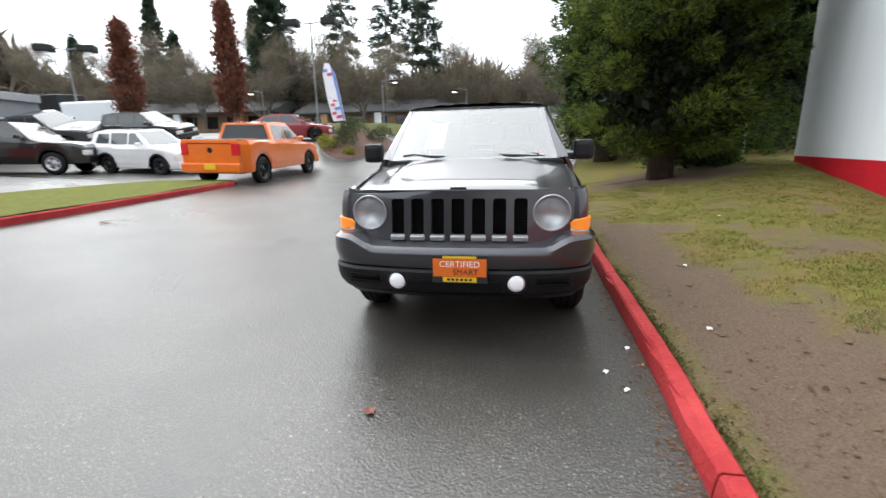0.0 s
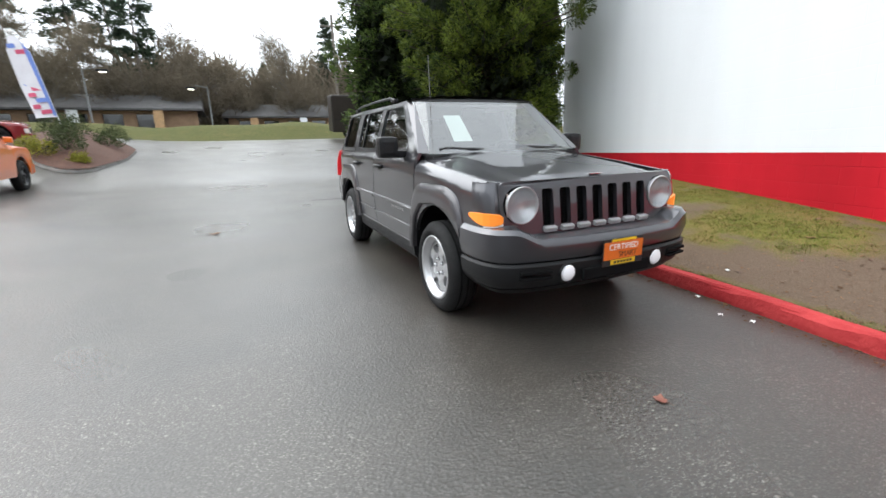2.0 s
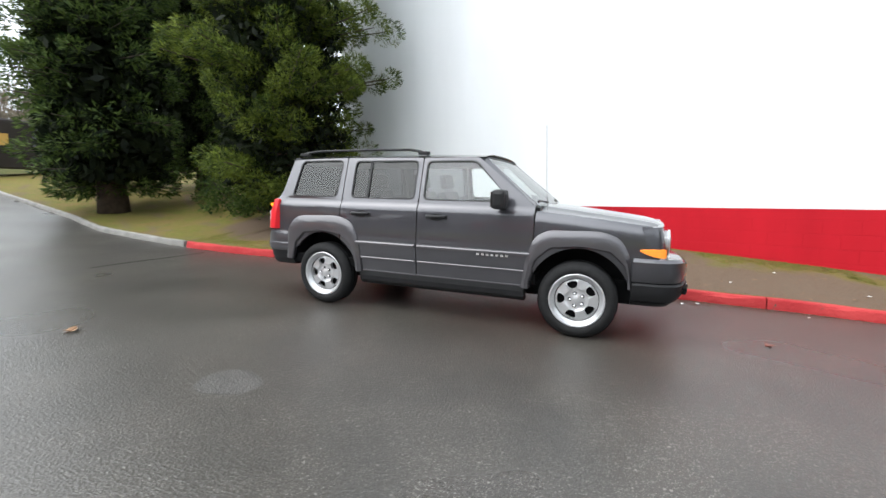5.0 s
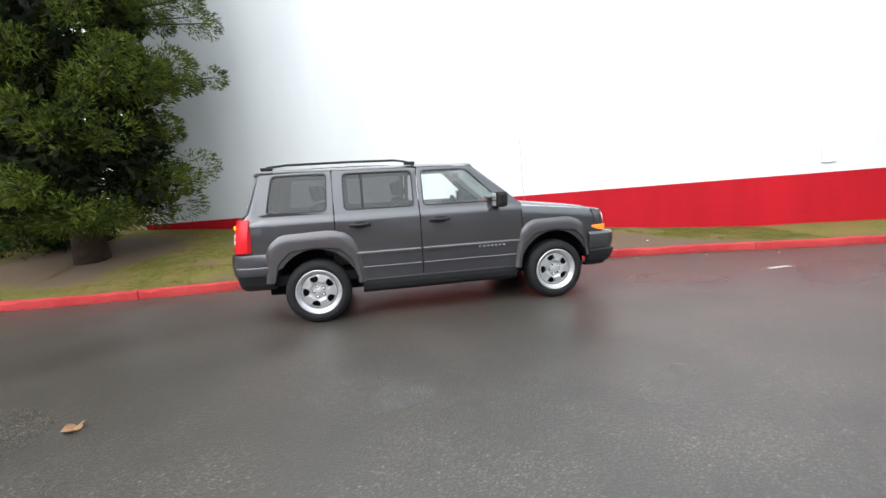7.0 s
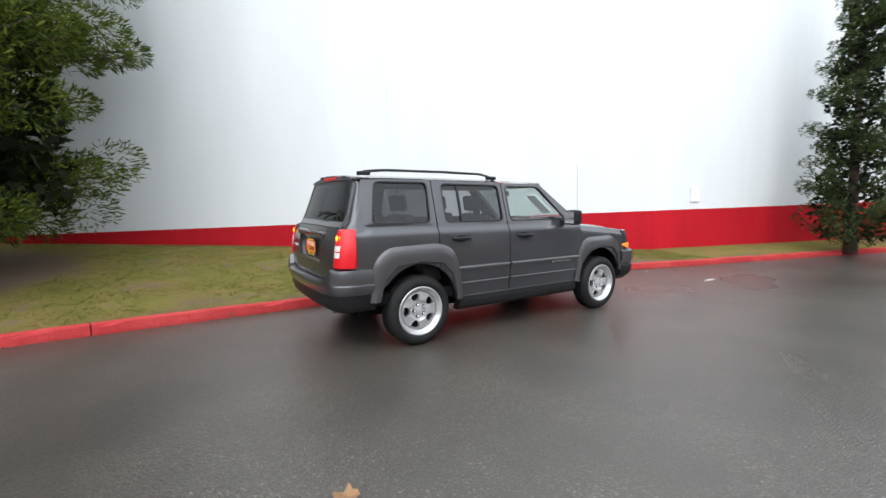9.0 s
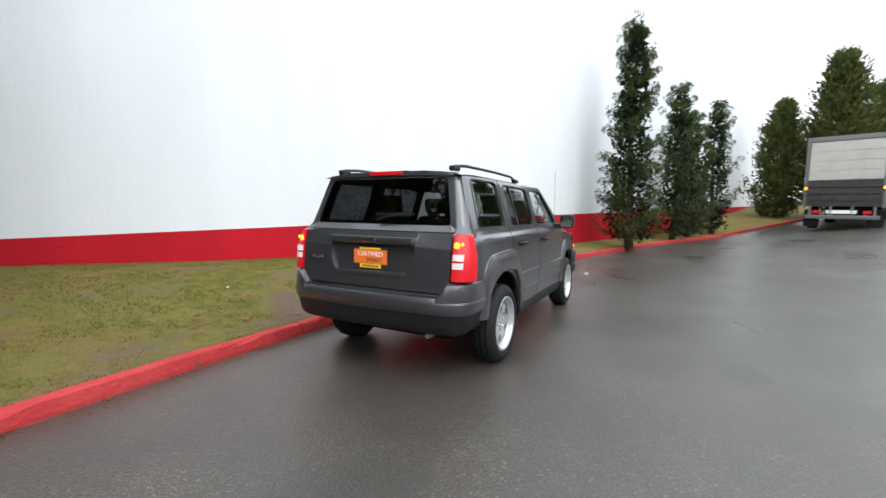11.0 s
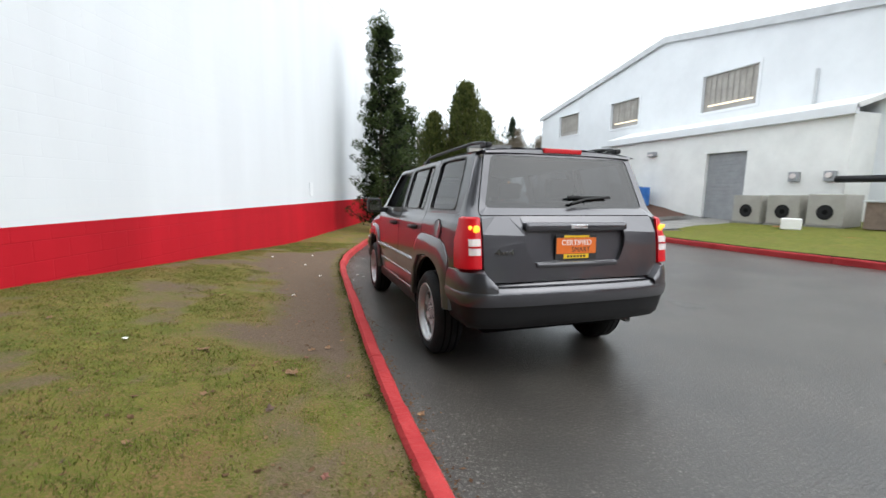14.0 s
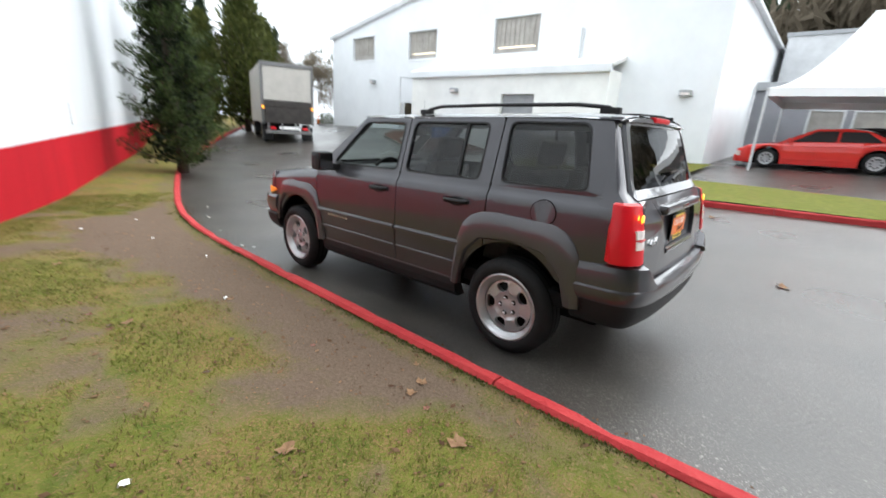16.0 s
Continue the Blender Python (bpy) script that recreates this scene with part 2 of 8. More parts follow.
BLACK_PLASTIC = mat("black_plastic", (0.010, 0.010, 0.011), 0.42, spec=0.3, bump=0.15, bscale=160)


# ---- geometry helpers ----
def mesh_ob(name, bm, material, parent=None, smooth=False, label=""):
    me = bpy.data.meshes.new(name)
    bm.normal_update()
    bm.to_mesh(me)
    bm.free()
    for x in material if isinstance(material, (list, tuple)) else [material]:
        me.materials.append(x)
    if smooth:
        for p in me.polygons:
            p.use_smooth = True
    ob = new(name, me)
    if parent is not None:
        ob.parent = parent
    if label:
        ob["label"] = label
    return ob


def part(name, bm, material, parent, label="", smooth=False):
    return mesh_ob(name, bm, material, parent, smooth, label)


def thing(name, label, category, m=None, group="", kind=""):
    e = new(name)
    e.matrix_world = m if m is not None else Matrix()
    return tagged(e, label, category, group, kind)


def add_box(bm, lo, hi, bevel=0.0, m=None):
    vs = [bm.verts.new((x, y, z)) for z in (lo[2], hi[2]) for y in (lo[1], hi[1]) for x in (lo[0], hi[0])]
    fs = [bm.faces.new([vs[i] for i in f]) for f in ((0, 2, 3, 1), (4, 5, 7, 6), (0, 1, 5, 4), (2, 6, 7, 3), (0, 4, 6, 2), (1, 3, 7, 5))]
    if bevel:
        es = list({e for f in fs for e in f.edges})
        r = bmesh.ops.bevel(bm, geom=es, offset=bevel, segments=2, affect="EDGES", profile=0.6)
        vs = list({v for f in r["faces"] for v in f.verts} | {v for v in vs if v.is_valid})
    if m is not None:
        bmesh.ops.transform(bm, matrix=m, verts=[v for v in vs if v.is_valid])
    return bm


def box(lo, hi, bevel=0.0, m=None):
    return add_box(bmesh.new(), lo, hi, bevel, m)


def add_rings(bm, rings, close=True, cap=True):
    """Skin between rings of points, all of one length."""
    rows = [[bm.verts.new(p) for p in r] for r in rings]
    n = len(rows[0])
    for a, b in zip(rows, rows[1:]):
        for i in range(n if close else n - 1):
            j = (i + 1) % n
            try:
                bm.faces.new((a[i], a[j], b[j], b[i]))
            except ValueError:
                pass
    if cap and close:
        for r in (list(reversed(rows[0])), rows[-1]):
            try:
                bm.faces.new(r)
            except ValueError:
                pass
    return bm


def circle(r, n=24, axis="x", at=(0, 0, 0)):
    out = []
    for i in range(n):
        a = 2 * math.pi * i / n
        u, v = r * math.cos(a), r * math.sin(a)
        p = {"x": (0, u, v), "y": (u, 0, v), "z": (u, v, 0)}[axis]
        out.append((at[0] + p[0], at[1] + p[1], at[2] + p[2]))
    return out


def lathe(profile, n=32, axis="x", at=(0, 0, 0)):
    """A turned body: profile of (along, radius) about an axis."""
    i = "xyz".index(axis)
    rings = []
    for s, r in profile:
        c = list(at)
        c[i] += s
        rings.append(circle(max(r, 1e-4), n, axis, c))
    return add_rings(bmesh.new(), rings)


def tube(points, r, n=8, taper=None):
    """A round bar along points."""
    pts = [Vector(p) for p in points]
    rings = []
    for i, p in enumerate(pts):
        d = (pts[min(i + 1, len(pts) - 1)] - pts[max(i - 1, 0)]).normalized()
        u = d.cross(Vector((0.31, 0.17, 0.93)))
        u.normalize()
        v = d.cross(u)
        rr = float(r if taper is None else r * taper[i])
        rings.append([p + rr * (math.cos(2 * math.pi * k / n) * u + math.sin(2 * math.pi * k / n) * v) for k in range(n)])
    return add_rings(bmesh.new(), rings)


def fix(bm):
    bmesh.ops.remove_doubles(bm, verts=bm.verts, dist=1e-5)
    bmesh.ops.recalc_face_normals(bm, faces=bm.faces)
    return bm


def lerp(table, s):
    """Smooth value at s from a short table of (s, value) pairs."""
    if s <= table[0][0]:
        return table[0][1]
    for (a, va), (b, vb) in zip(table, table[1:]):
        if s <= b:
            k = (s - a) / (b - a)
            return va + (vb - va) * k
    return table[-1][1]


def smooth01(k):
    k = min(1.0, max(0.0, k))
    return k * k * (3 - 2 * k)


# ---- ground ----
def ground(x, y):
    z = 0.0297 * max(y, -6.0) + 0.01 * min(0.0, y + 6.0)
    a = max(0.0, -x - 4.0)
    z += 0.05 * min(a, 25.0) * (1 - 0.42 * smooth01((y - 5.0) / 4.0))
    z += 0.07 * min(a, 12.0) * smooth01((-y - 8.0) / 8.0)
    t = max(0.0, min(y, 30.0) - 10.0)
    z += 0.075 * t * smooth01(t / 3)
    z += 0.55 * smooth01((y - 12.5) / 4.5) * smooth01((-x - 6.0) / 3.0) * (1 - smooth01((y - 24.0) / 8.0))
    if y > 30:
        z -= 0.0297 * min(y - 30, 200)
    return z


KERB = [(60, 16.0), (31, 6.8), (20, 4.1), (12.2, 2.6), (8.0, 1.66), (6.4, 1.33), (5.0, 1.21), (3.4, 1.25), (2.2, 1.27), (1.2, 1.24), (0, 1.18), (-1.6, 1.14), (-2.6, 1.12), (-3.4, 1.07), (-4.7, 0.86), (-6.2, 0.45), (-8, -0.12),
        (-9.6, -0.62), (-13.8, -2.08), (-19.8, -5.1), (-24.2, -7.6), (-34, -14.0), (-44, -20.5)]


def kerb_x(y):
    """Road edge of the kerb beside the wall, smoothed."""
    t = sorted(KERB)
    return sum(lerp(t, y + d) * w for d, w in ((-1.2, 0.25), (0, 0.5), (1.2, 0.25)))


def wall_x(y):
    return 4.403 + 0.351 * y


def lawn_z(x, y):
    k, w = kerb_x(y) + 0.11, wall_x(y)
    f = (x - k) / max(0.5, w - k)
    rel = 0.16 + 0.038 * max(0.0, min(y, 9.0) + 7.0)
    return ground(min(x, k), y) + 0.092 + (rel - 0.092) * smooth01(f) + 0.014 * noise.noise((x * 0.9, y * 0.9, 0.3))


def grid_sheet(xs, ys, zf):
    bm = bmesh.new()
    rows = [[bm.verts.new((x, y, zf(x, y))) for x in xs] for y in ys]
    for a, b in zip(rows, rows[1:]):
        for i in range(len(xs) - 1):
            bm.faces.new((a[i], a[i + 1], b[i + 1], b[i]))
    return bm


def spaced(lo, hi, fine_lo, fine_hi, step, n=14):
    v = list(np.arange(fine_lo, fine_hi + step / 2, step))
    for k in range(1, n + 1):
        q = (k / n) ** 2.2
        v.append(fine_hi + (hi - fine_hi) * q)
        v.insert(0, fine_lo + (lo - fine_lo) * q)
    return v


road = mesh_ob("road", grid_sheet(spaced(-500, 500, -26, 22, 0.8), spaced(-500, 500, -48, 34, 0.8), ground), ASPHALT, smooth=True)
tagged(road, "wet dark asphalt driveway with fine grit and damp sheen", "road", kind="structure")

# lawn between the kerb and the wall, and beyond the wall's corner
def bareness(x, y):
    """How worn to soil the lawn is: a trodden strip along the kerb, a few worn patches and needles under the cedar."""
    d = x - kerb_x(y) - 0.15
    n1 = noise.noise((x * 0.8, y * 0.8, 7.0))
    n2 = noise.noise((x * 2.7, y * 2.7, 3.0))
    width = 0.70 if y < 0.2 else 0.70 - 0.62 * smooth01((y - 0.2) / 2.4)
    width = width + 0.65 * smooth01((-y - 1.2) / 1.5) - 1.15 * smooth01((-y - 3.6) / 2.2)
    width *= smooth01((y + 10.5) / 3.0)
    b = 0.95 * smooth01((width - d + (0.40 * n1 + 0.25 * n2) * (1 - 0.6 * smooth01((y - 1.0) / 1.5))) / 0.7 + 0.5) if width > 0.02 else 0.0
    b *= 0.55 + 0.45 * smooth01((d - 0.05) / 0.15)
    n3 = 0.6 * noise.noise((x * 1.9, y * 1.9, 11.0)) + 0.4 * noise.noise((x * 5.2, y * 5.2, 2.0))
    b = max(b, 0.62 * smooth01((n3 - 0.04) / 0.30))
    for px, py, r in ((2.9, -2.6, 0.8), (3.1, -0.6, 0.5), (2.6, -4.8, 0.6), (2.2, 0.9, 0.6)):
        b = max(b, 0.8 * smooth01((r - math.hypot(x - px, (y - py) * 1.5) + 0.5 * n1 + 0.3 * n2) / 0.8 + 0.2))
    b = max(b, smooth01((2.1 - math.hypot(x - 3.9, y - 6.0) + 0.6 * n1) / 1.0))
    b = max(b, (0.6 - 0.3 * smooth01((y - 1.0) / 1.5)) * smooth01((n1 - 0.22 + 0.3 * n2) / 0.4))
    return b


bm = bmesh.new()
layer = bm.verts.layers.float_color.new("bare")
ys = [-44 + 1.0 * k for k in range(34)] + list(np.arange(-10, 9.01, 0.16)) + [9.5 + 1.0 * k for k in range(31)]
rows = []
for y in ys:
    k = kerb_x(y) + 0.10
    far = wall_x(y) + 0.1 if y < 6.1 else 6.5 + (y - 6.1) * 0.6 + 14
    n = 44
    row = []
    for i in range(n + 1):
        x = k + (far - k) * (i / n) ** 1.25
        v = bm.verts.new((x, y, lawn_z(x, y)))
        b = bareness(x, y)
        v[layer] = (b, b, b, 1)
        row.append(v)
    rows.append(row)
for a, b in zip(rows, rows[1:]):
    for i in range(len(a) - 1):
        bm.faces.new((a[i], a[i + 1], b[i + 1], b[i]))
lawn = mesh_ob("lawn", bm, LAWN, smooth=True)
tagged(lawn, "patchy winter lawn with bare muddy strips", "lawn", kind="structure")


def kerb_run(name, path, side, material, label, width=0.112, high=0.118):
    """A kerb of short cast lengths along a path of (x, y); side +1 lies to the path's right."""
    holder = thing(name, label, "kerb", kind="structure")
    pts = [Vector((x, y, 0)) for x, y in path]
    acc, cur, runs = 0.0, [pts[0]], []
    for p, q in zip(pts, pts[1:]):
        cur.append(q)
        acc += (q - p).length
        if acc > 2.4:
            runs.append(cur)
            cur, acc = [q], 0.0
    if len(cur) > 1:
        runs.append(cur)
    for r in runs:
        rings = []
        for i, p in enumerate(r):
            d = (r[min(i + 1, len(r) - 1)] - r[max(i - 1, 0)]).normalized()
            if i == 0:
                p = p + d * 0.006
            if i == len(r) - 1:
                p = p - d * 0.006
            nrm = Vector((d.y, -d.x, 0)) * side
            z = ground(p.x, p.y)
            wob = 0.009 * noise.noise((p.x * 2.1, p.y * 2.1, 4.0))
            chip = 0.022 * smooth01((noise.noise((p.x * 3.3, p.y * 3.3, 9.0)) - 0.18) / 0.25)
            sec = ((0.0, -0.1), (0.0, 0.03), (0.008, high - 0.035), (0.012 + chip, high - 0.012 - 0.4 * chip), (0.024 + 1.2 * chip, high - 0.3 * chip), (width - 0.02, high + 0.003), (width, high - 0.02), (width, -0.1))
            rings.append([(p.x + nrm.x * (o + wob), p.y + nrm.y * (o + wob), z + h + (wob if h > 0 else 0)) for o, h in sec])
        part("kerbstone", fix(add_rings(bmesh.new(), rings)), material, holder)
    return holder


kerb_run("kerb_wall_side", [(kerb_x(y), y) for y in np.arange(6.4, -44, -0.16)], -1, KERB_RED, "red painted concrete kerb, chipped and worn")
kerb_run("kerb_grey", [(kerb_x(y), y) for y in np.arange(38, 6.4, -0.5)], -1, CONCRETE, "bare grey concrete kerb beside the lawn")

# ---- the white block building with a red base ----
WTOP, BAND = 7.2, 0.95
wall_dir = Vector((-0.351, -1, 0)).normalized()
wall_m = Matrix.Translation((wall_x(6.1), 6.1, 0)) @ Matrix.Rotation(math.atan2(wall_dir.y, wall_dir.x), 4, "Z")
WLEN = 52.0
hall = thing("wall_hall", "long white block wall with a red painted base", "wall", wall_m, kind="structure")
part("white_wall", box((0, 0, BAND), (WLEN, 0.3, WTOP), 0), WHITE_BLOCK, hall)
part("red_base", box((-0.003, -0.003, -1.2), (WLEN, 0.3, BAND), 0), RED_BLOCK, hall)
part("end_wall", box((0, 0.3, BAND), (0.3, 26, WTOP), 0), WHITE_BLOCK, hall)
part("end_base", box((-0.003, 0.3, -1.2), (0.3, 26, BAND), 0), RED_BLOCK, hall)
part("coping", box((-0.006, -0.006, WTOP), (WLEN, 0.30, WTOP + 0.06), 0.004), WHITE_SIDING, hall)
part("roof", box((0.3, 0.3, WTOP - 0.3), (WLEN, 26, WTOP - 0.1)), GREY_METAL, hall)

# ---- vehicle materials ----
def paint(name, color, metal=0.0, rough=0.35):
    m = mat(name, color, rough, metal, var=0.06, scale=1.5, coat=1.0)
    m.node_tree.nodes["Principled BSDF"].inputs["Coat IOR"].default_value = 1.5
    m.node_tree.nodes["Principled BSDF"].inputs["Coat Roughness"].default_value = 0.03
    return m


PAINT = paint("granite_paint", (0.058, 0.057, 0.065), 0.62, 0.36)
# body paint again, lightened for the light that flares and mouldings catch
LIT_PAINT = paint("lit_paint", (0.074, 0.070, 0.077), 0.60, 0.40)
DARK_BUMPER = mat("dark_bumper", (0.012, 0.012, 0.013), 0.5, spec=0.25, var=0.1, scale=6, bump=0.1, bscale=180)
RUBBER = mat("tyre_rubber", (0.011, 0.011, 0.0115), 0.7, spec=0.25, var=0.2, scale=20, bump=0.3, bscale=90)
SILVER = mat("silver_wheel", (0.50, 0.50, 0.51), 0.30, 0.6, var=0.06, scale=12)
CHROME = mat("chrome", (0.72, 0.72, 0.73), 0.12, 1.0)
DULL_METAL = mat("dull_metal", (0.20, 0.20, 0.20), 0.5, 0.8)
SEAT_CLOTH = mat("seat_cloth", (0.045, 0.043, 0.042), 0.9, var=0.15, scale=30, bump=0.3, bscale=150)
DASH = mat("dash_plastic", (0.03, 0.03, 0.03), 0.6, bump=0.2, bscale=120)
HEADLINER = mat("headliner", (0.30, 0.29, 0.27), 0.9, var=0.05, scale=20)
CLEAR_GLASS = glass("clear_glass", (0.72, 0.78, 0.76))
SCREEN_GLASS = glass("screen_glass", (0.60, 0.68, 0.66), 0.0, 0.24)
REAR_GLASS = glass("rear_glass", (0.10, 0.11, 0.12), 0.0, 0.06)
REFLECTOR = mat("reflector", (0.95, 0.96, 0.97), 0.12, 0.6)
TINTED_GLASS = glass("tinted_glass", (0.24, 0.25, 0.26), 0.0, 0.05)
LENS = glass("lens_glass", (0.93, 0.94, 0.95))
# turn signals are off; slight emission only brightens the amber lens
AMBER_GLOW = lit("amber_glow", (0.95, 0.27, 0.035), 0.15)
RED_LENS = lit("red_lens", (0.52, 0.006, 0.013), 0.05)
AMBER_TAIL = lit("amber_tail", (1.0, 0.36, 0.03), 0.9)
WHITE_LENS = mat("white_lens", (0.75, 0.68, 0.66), 0.2, coat=1.0)
LAMP_LIT = lit("lamp_lit", (0.80, 0.81, 0.84), 0.08)
PAPER = mat("paper", (0.82, 0.82, 0.80), 0.8)
PLATE_ORANGE = mat("plate_orange", (0.75, 0.16, 0.02), 0.4, var=0.05, scale=20)
PLATE_YELLOW = mat("plate_yellow", (0.80, 0.52, 0.02), 0.4)
INK = mat("ink", (0.02, 0.02, 0.02), 0.6)
WHITE_INK = mat("white_ink", (0.85, 0.85, 0.85), 0.6)


def text(name, body, size, m, material, parent, depth=0.002):
    cu = bpy.data.curves.new(name, "FONT")
    cu.body, cu.size, cu.extrude, cu.align_x, cu.align_y = body, size, depth, "CENTER", "CENTER"
    tmp = bpy.data.objects.new(name, cu)
    scene.collection.objects.link(tmp)
    me = bpy.data.meshes.new_from_object(tmp.evaluated_get(bpy.context.evaluated_depsgraph_get()))
    bpy.data.objects.remove(tmp)
    me.materials.clear()
    me.materials.append(material)
    ob = new(name, me)
    ob.parent = parent
    ob.matrix_local = m
    return ob


def round_rect(u0, v0, u1, v1, r, n=5):
    out = []
    for cu, cv, a0 in ((u1 - r, v1 - r, 0), (u0 + r, v1 - r, 90), (u0 + r, v0 + r, 180), (u1 - r, v0 + r, 270)):
        for k in range(n + 1):
            a = radians(a0 + 90 * k / n)
            out.append((cu + r * math.cos(a), cv + r * math.sin(a)))
    return out


def round_poly(pts, r, n=4):
    """A polygon with rounded corners."""
    out = []
    for i, p in enumerate(pts):
        p, a, b = Vector(p), Vector(pts[i - 1]), Vector(pts[(i + 1) % len(pts)])
        da, db = (a - p).normalized(), (b - p).normalized()
        rr = min(r, (a - p).length * 0.45, (b - p).length * 0.45)
        for k in range(n + 1):
            t = k / n
            q = (p + da * rr) * (1 - t) ** 2 + p * 2 * t * (1 - t) + (p + db * rr) * t ** 2
            out.append((q.x, q.y))
    return out


def densify(pts, step):
    """More points along a closed outline's straight stretches."""
    out = []
    for i, p in enumerate(pts):
        q = pts[(i + 1) % len(pts)]
        n = max(1, int(math.dist(p, q) / step))
        out += [(p[0] + (q[0] - p[0]) * k / n, p[1] + (q[1] - p[1]) * k / n) for k in range(n)]
    return out


def holed(outline, holes, place, reveal=(0, 0, 0), rim=(0, 0, 0)):
    """A sheet with openings; place maps (u, v) into space; the openings' edges turn in by reveal, the outer edge by rim."""
    bm = bmesh.new()
    loops = []
    for loop in [outline] + list(holes):
        vs = [bm.verts.new(place(*p)) for p in loop]
        loops.append(([bm.edges.new((vs[i], vs[(i + 1) % len(vs)])) for i in range(len(vs))], vs))
    bmesh.ops.triangle_fill(bm, edges=[e for es, _ in loops for e in es], use_beauty=True, use_dissolve=False)
    for k, (es, vs) in enumerate(loops):
        d = Vector(rim if k == 0 else reveal)
        if d.length == 0:
            continue
        inner = [bm.verts.new(v.co + d) for v in vs]
        for i in range(len(vs)):
            j = (i + 1) % len(vs)
            bm.faces.new((vs[i], vs[j], inner[j], inner[i]))
    return bm


def sheet(outline, place, thick=(0, 0, 0)):
    return holed(outline, [], place, rim=thick)


def wheel(parent, at, side, radius=0.35, width=0.215, rim=0.225, rim_mat=None, holes=5, name="wheel", fancy=True):
    """A wheel with its axle along x; side +1 faces +x."""
    rim_mat = rim_mat or SILVER
    w = new(name)
    w.parent = parent
    w.matrix_local = pose(*at, 0, 0, 0 if side > 0 else 180)
    h = width / 2
    prof = [(-h + 0.02, rim), (-h, rim + 0.02), (-h - 0.004, (radius + rim) / 2), (-h + 0.012, radius - 0.03), (-h + 0.04, radius - 0.004),
            (0, radius), (h - 0.04, radius - 0.004), (h - 0.012, radius - 0.03), (h + 0.004, (radius + rim) / 2), (h, rim + 0.02), (h - 0.02, rim)]
    bm = lathe(prof, 48 if fancy else 28)
    for f in [f for f in bm.faces if len(f.verts) > 4]:
        bm.faces.remove(f)
    part("tyre", fix(bm), RUBBER, w, smooth=True)
    if fancy:
        g = bmesh.new()
        for s in (-0.05, 0.0, 0.05):
            add_rings(g, [circle(radius + 0.0015, 48, "x", (s - 0.006, 0, 0)), circle(radius + 0.0015, 48, "x", (s + 0.006, 0, 0))], cap=False)
        part("tread_groove", g, DARK, w)
    r = rim
    if fancy:
        prof = [(h - 0.075, r - 0.040), (h - 0.050, r - 0.038), (h - 0.036, r - 0.034), (h - 0.031, r - 0.018), (h - 0.014, r - 0.012), (h - 0.003, r - 0.004), (h - 0.002, r + 0.006), (h - 0.012, r + 0.012)]
    else:
        prof = [(h - 0.07, r - 0.03), (h - 0.03, r - 0.028), (h - 0.012, r - 0.012), (h - 0.004, r + 0.004), (h - 0.012, r + 0.012)]
    bm = lathe(prof, 56 if fancy else 28)
    for f in [f for f in bm.faces if len(f.verts) > 4]:
        bm.faces.remove(f)
    part("rim", bm, rim_mat, w, smooth=True)
    part("barrel", fix(lathe([(-h + 0.03, r - 0.02), (h - 0.09, r - 0.035)], 28)), DARK, w, smooth=True)
    edge = r - 0.044 if fancy else r - 0.02

    def dish(u, v):
        q = math.hypot(u, v) / r
        if not fancy:
            return (h - 0.055 + 0.035 * (1 - smooth01((q - 0.15) / 0.5)) + 0.03 * smooth01((q - 0.75) / 0.2), u, v)
        a = (math.atan2(v, u) / (2 * math.pi) * holes) % 1.0
        spoke = smooth01(abs(a - 0.5) * 2.6 - 0.25)
        up = 0.016 * smooth01((q - 0.34) / 0.12) * (1 - smooth01((q - 0.66) / 0.14)) * (0.35 + 0.65 * spoke)
        return (h - 0.052 + up + 0.012 * (1 - smooth01((q - 0.10) / 0.10)), u, v)
    outer = [(edge * math.cos(2 * math.pi * k / 60), edge * math.sin(2 * math.pi * k / 60)) for k in range(60)]
    hs = []
    for k in range(holes):
        a = 2 * math.pi * (k + 0.5) / holes
        wd = 0.33 if holes == 5 else 0.9 / holes * 2
        span = ((0.455, -wd * 0.62), (0.60, -wd * 0.98), (0.735, -wd * 0.86), (0.755, 0), (0.735, wd * 0.86), (0.60, wd * 0.98), (0.455, wd * 0.62)) if fancy else ((0.50, -wd * 0.55), (0.77, -wd), (0.81, 0), (0.77, wd), (0.50, wd * 0.55))
        hs.append(round_poly([(r * q * math.cos(a + s), r * q * math.sin(a + s)) for q, s in span], 0.02 if fancy else 0.015))
    if fancy:
        bm = bmesh.new()
        ring = [[bm.verts.new((0, r * q * math.cos(2 * math.pi * k / 120), r * q * math.sin(2 * math.pi * k / 120))) for k in range(120)] for q in (0.06, 0.14, 0.22, 0.30, 0.36, 0.41, 0.445)]
        for x0, x1 in zip(ring, ring[1:]):
            for i in range(120):
                bm.faces.new((x0[i], x0[(i + 1) % 120], x1[(i + 1) % 120], x1[i]))
        bm.faces.new(ring[0])
        for v in bm.verts:
            v.co = Vector(dish(v.co.y, v.co.z))
        part("wheel_centre", fix(bm), rim_mat, w, smooth=True)
        inner = [(0.444 * r * math.cos(2 * math.pi * k / 120), 0.444 * r * math.sin(2 * math.pi * k / 120)) for k in range(120)]
        disc = part("wheel_disc", fix(holed(densify(outer, 0.008), [inner] + [densify(p, 0.006) for p in hs], dish, reveal=(-0.030, 0, 0))), rim_mat, w, smooth=True)
        disc.data.set_sharp_from_angle(angle=radians(40))
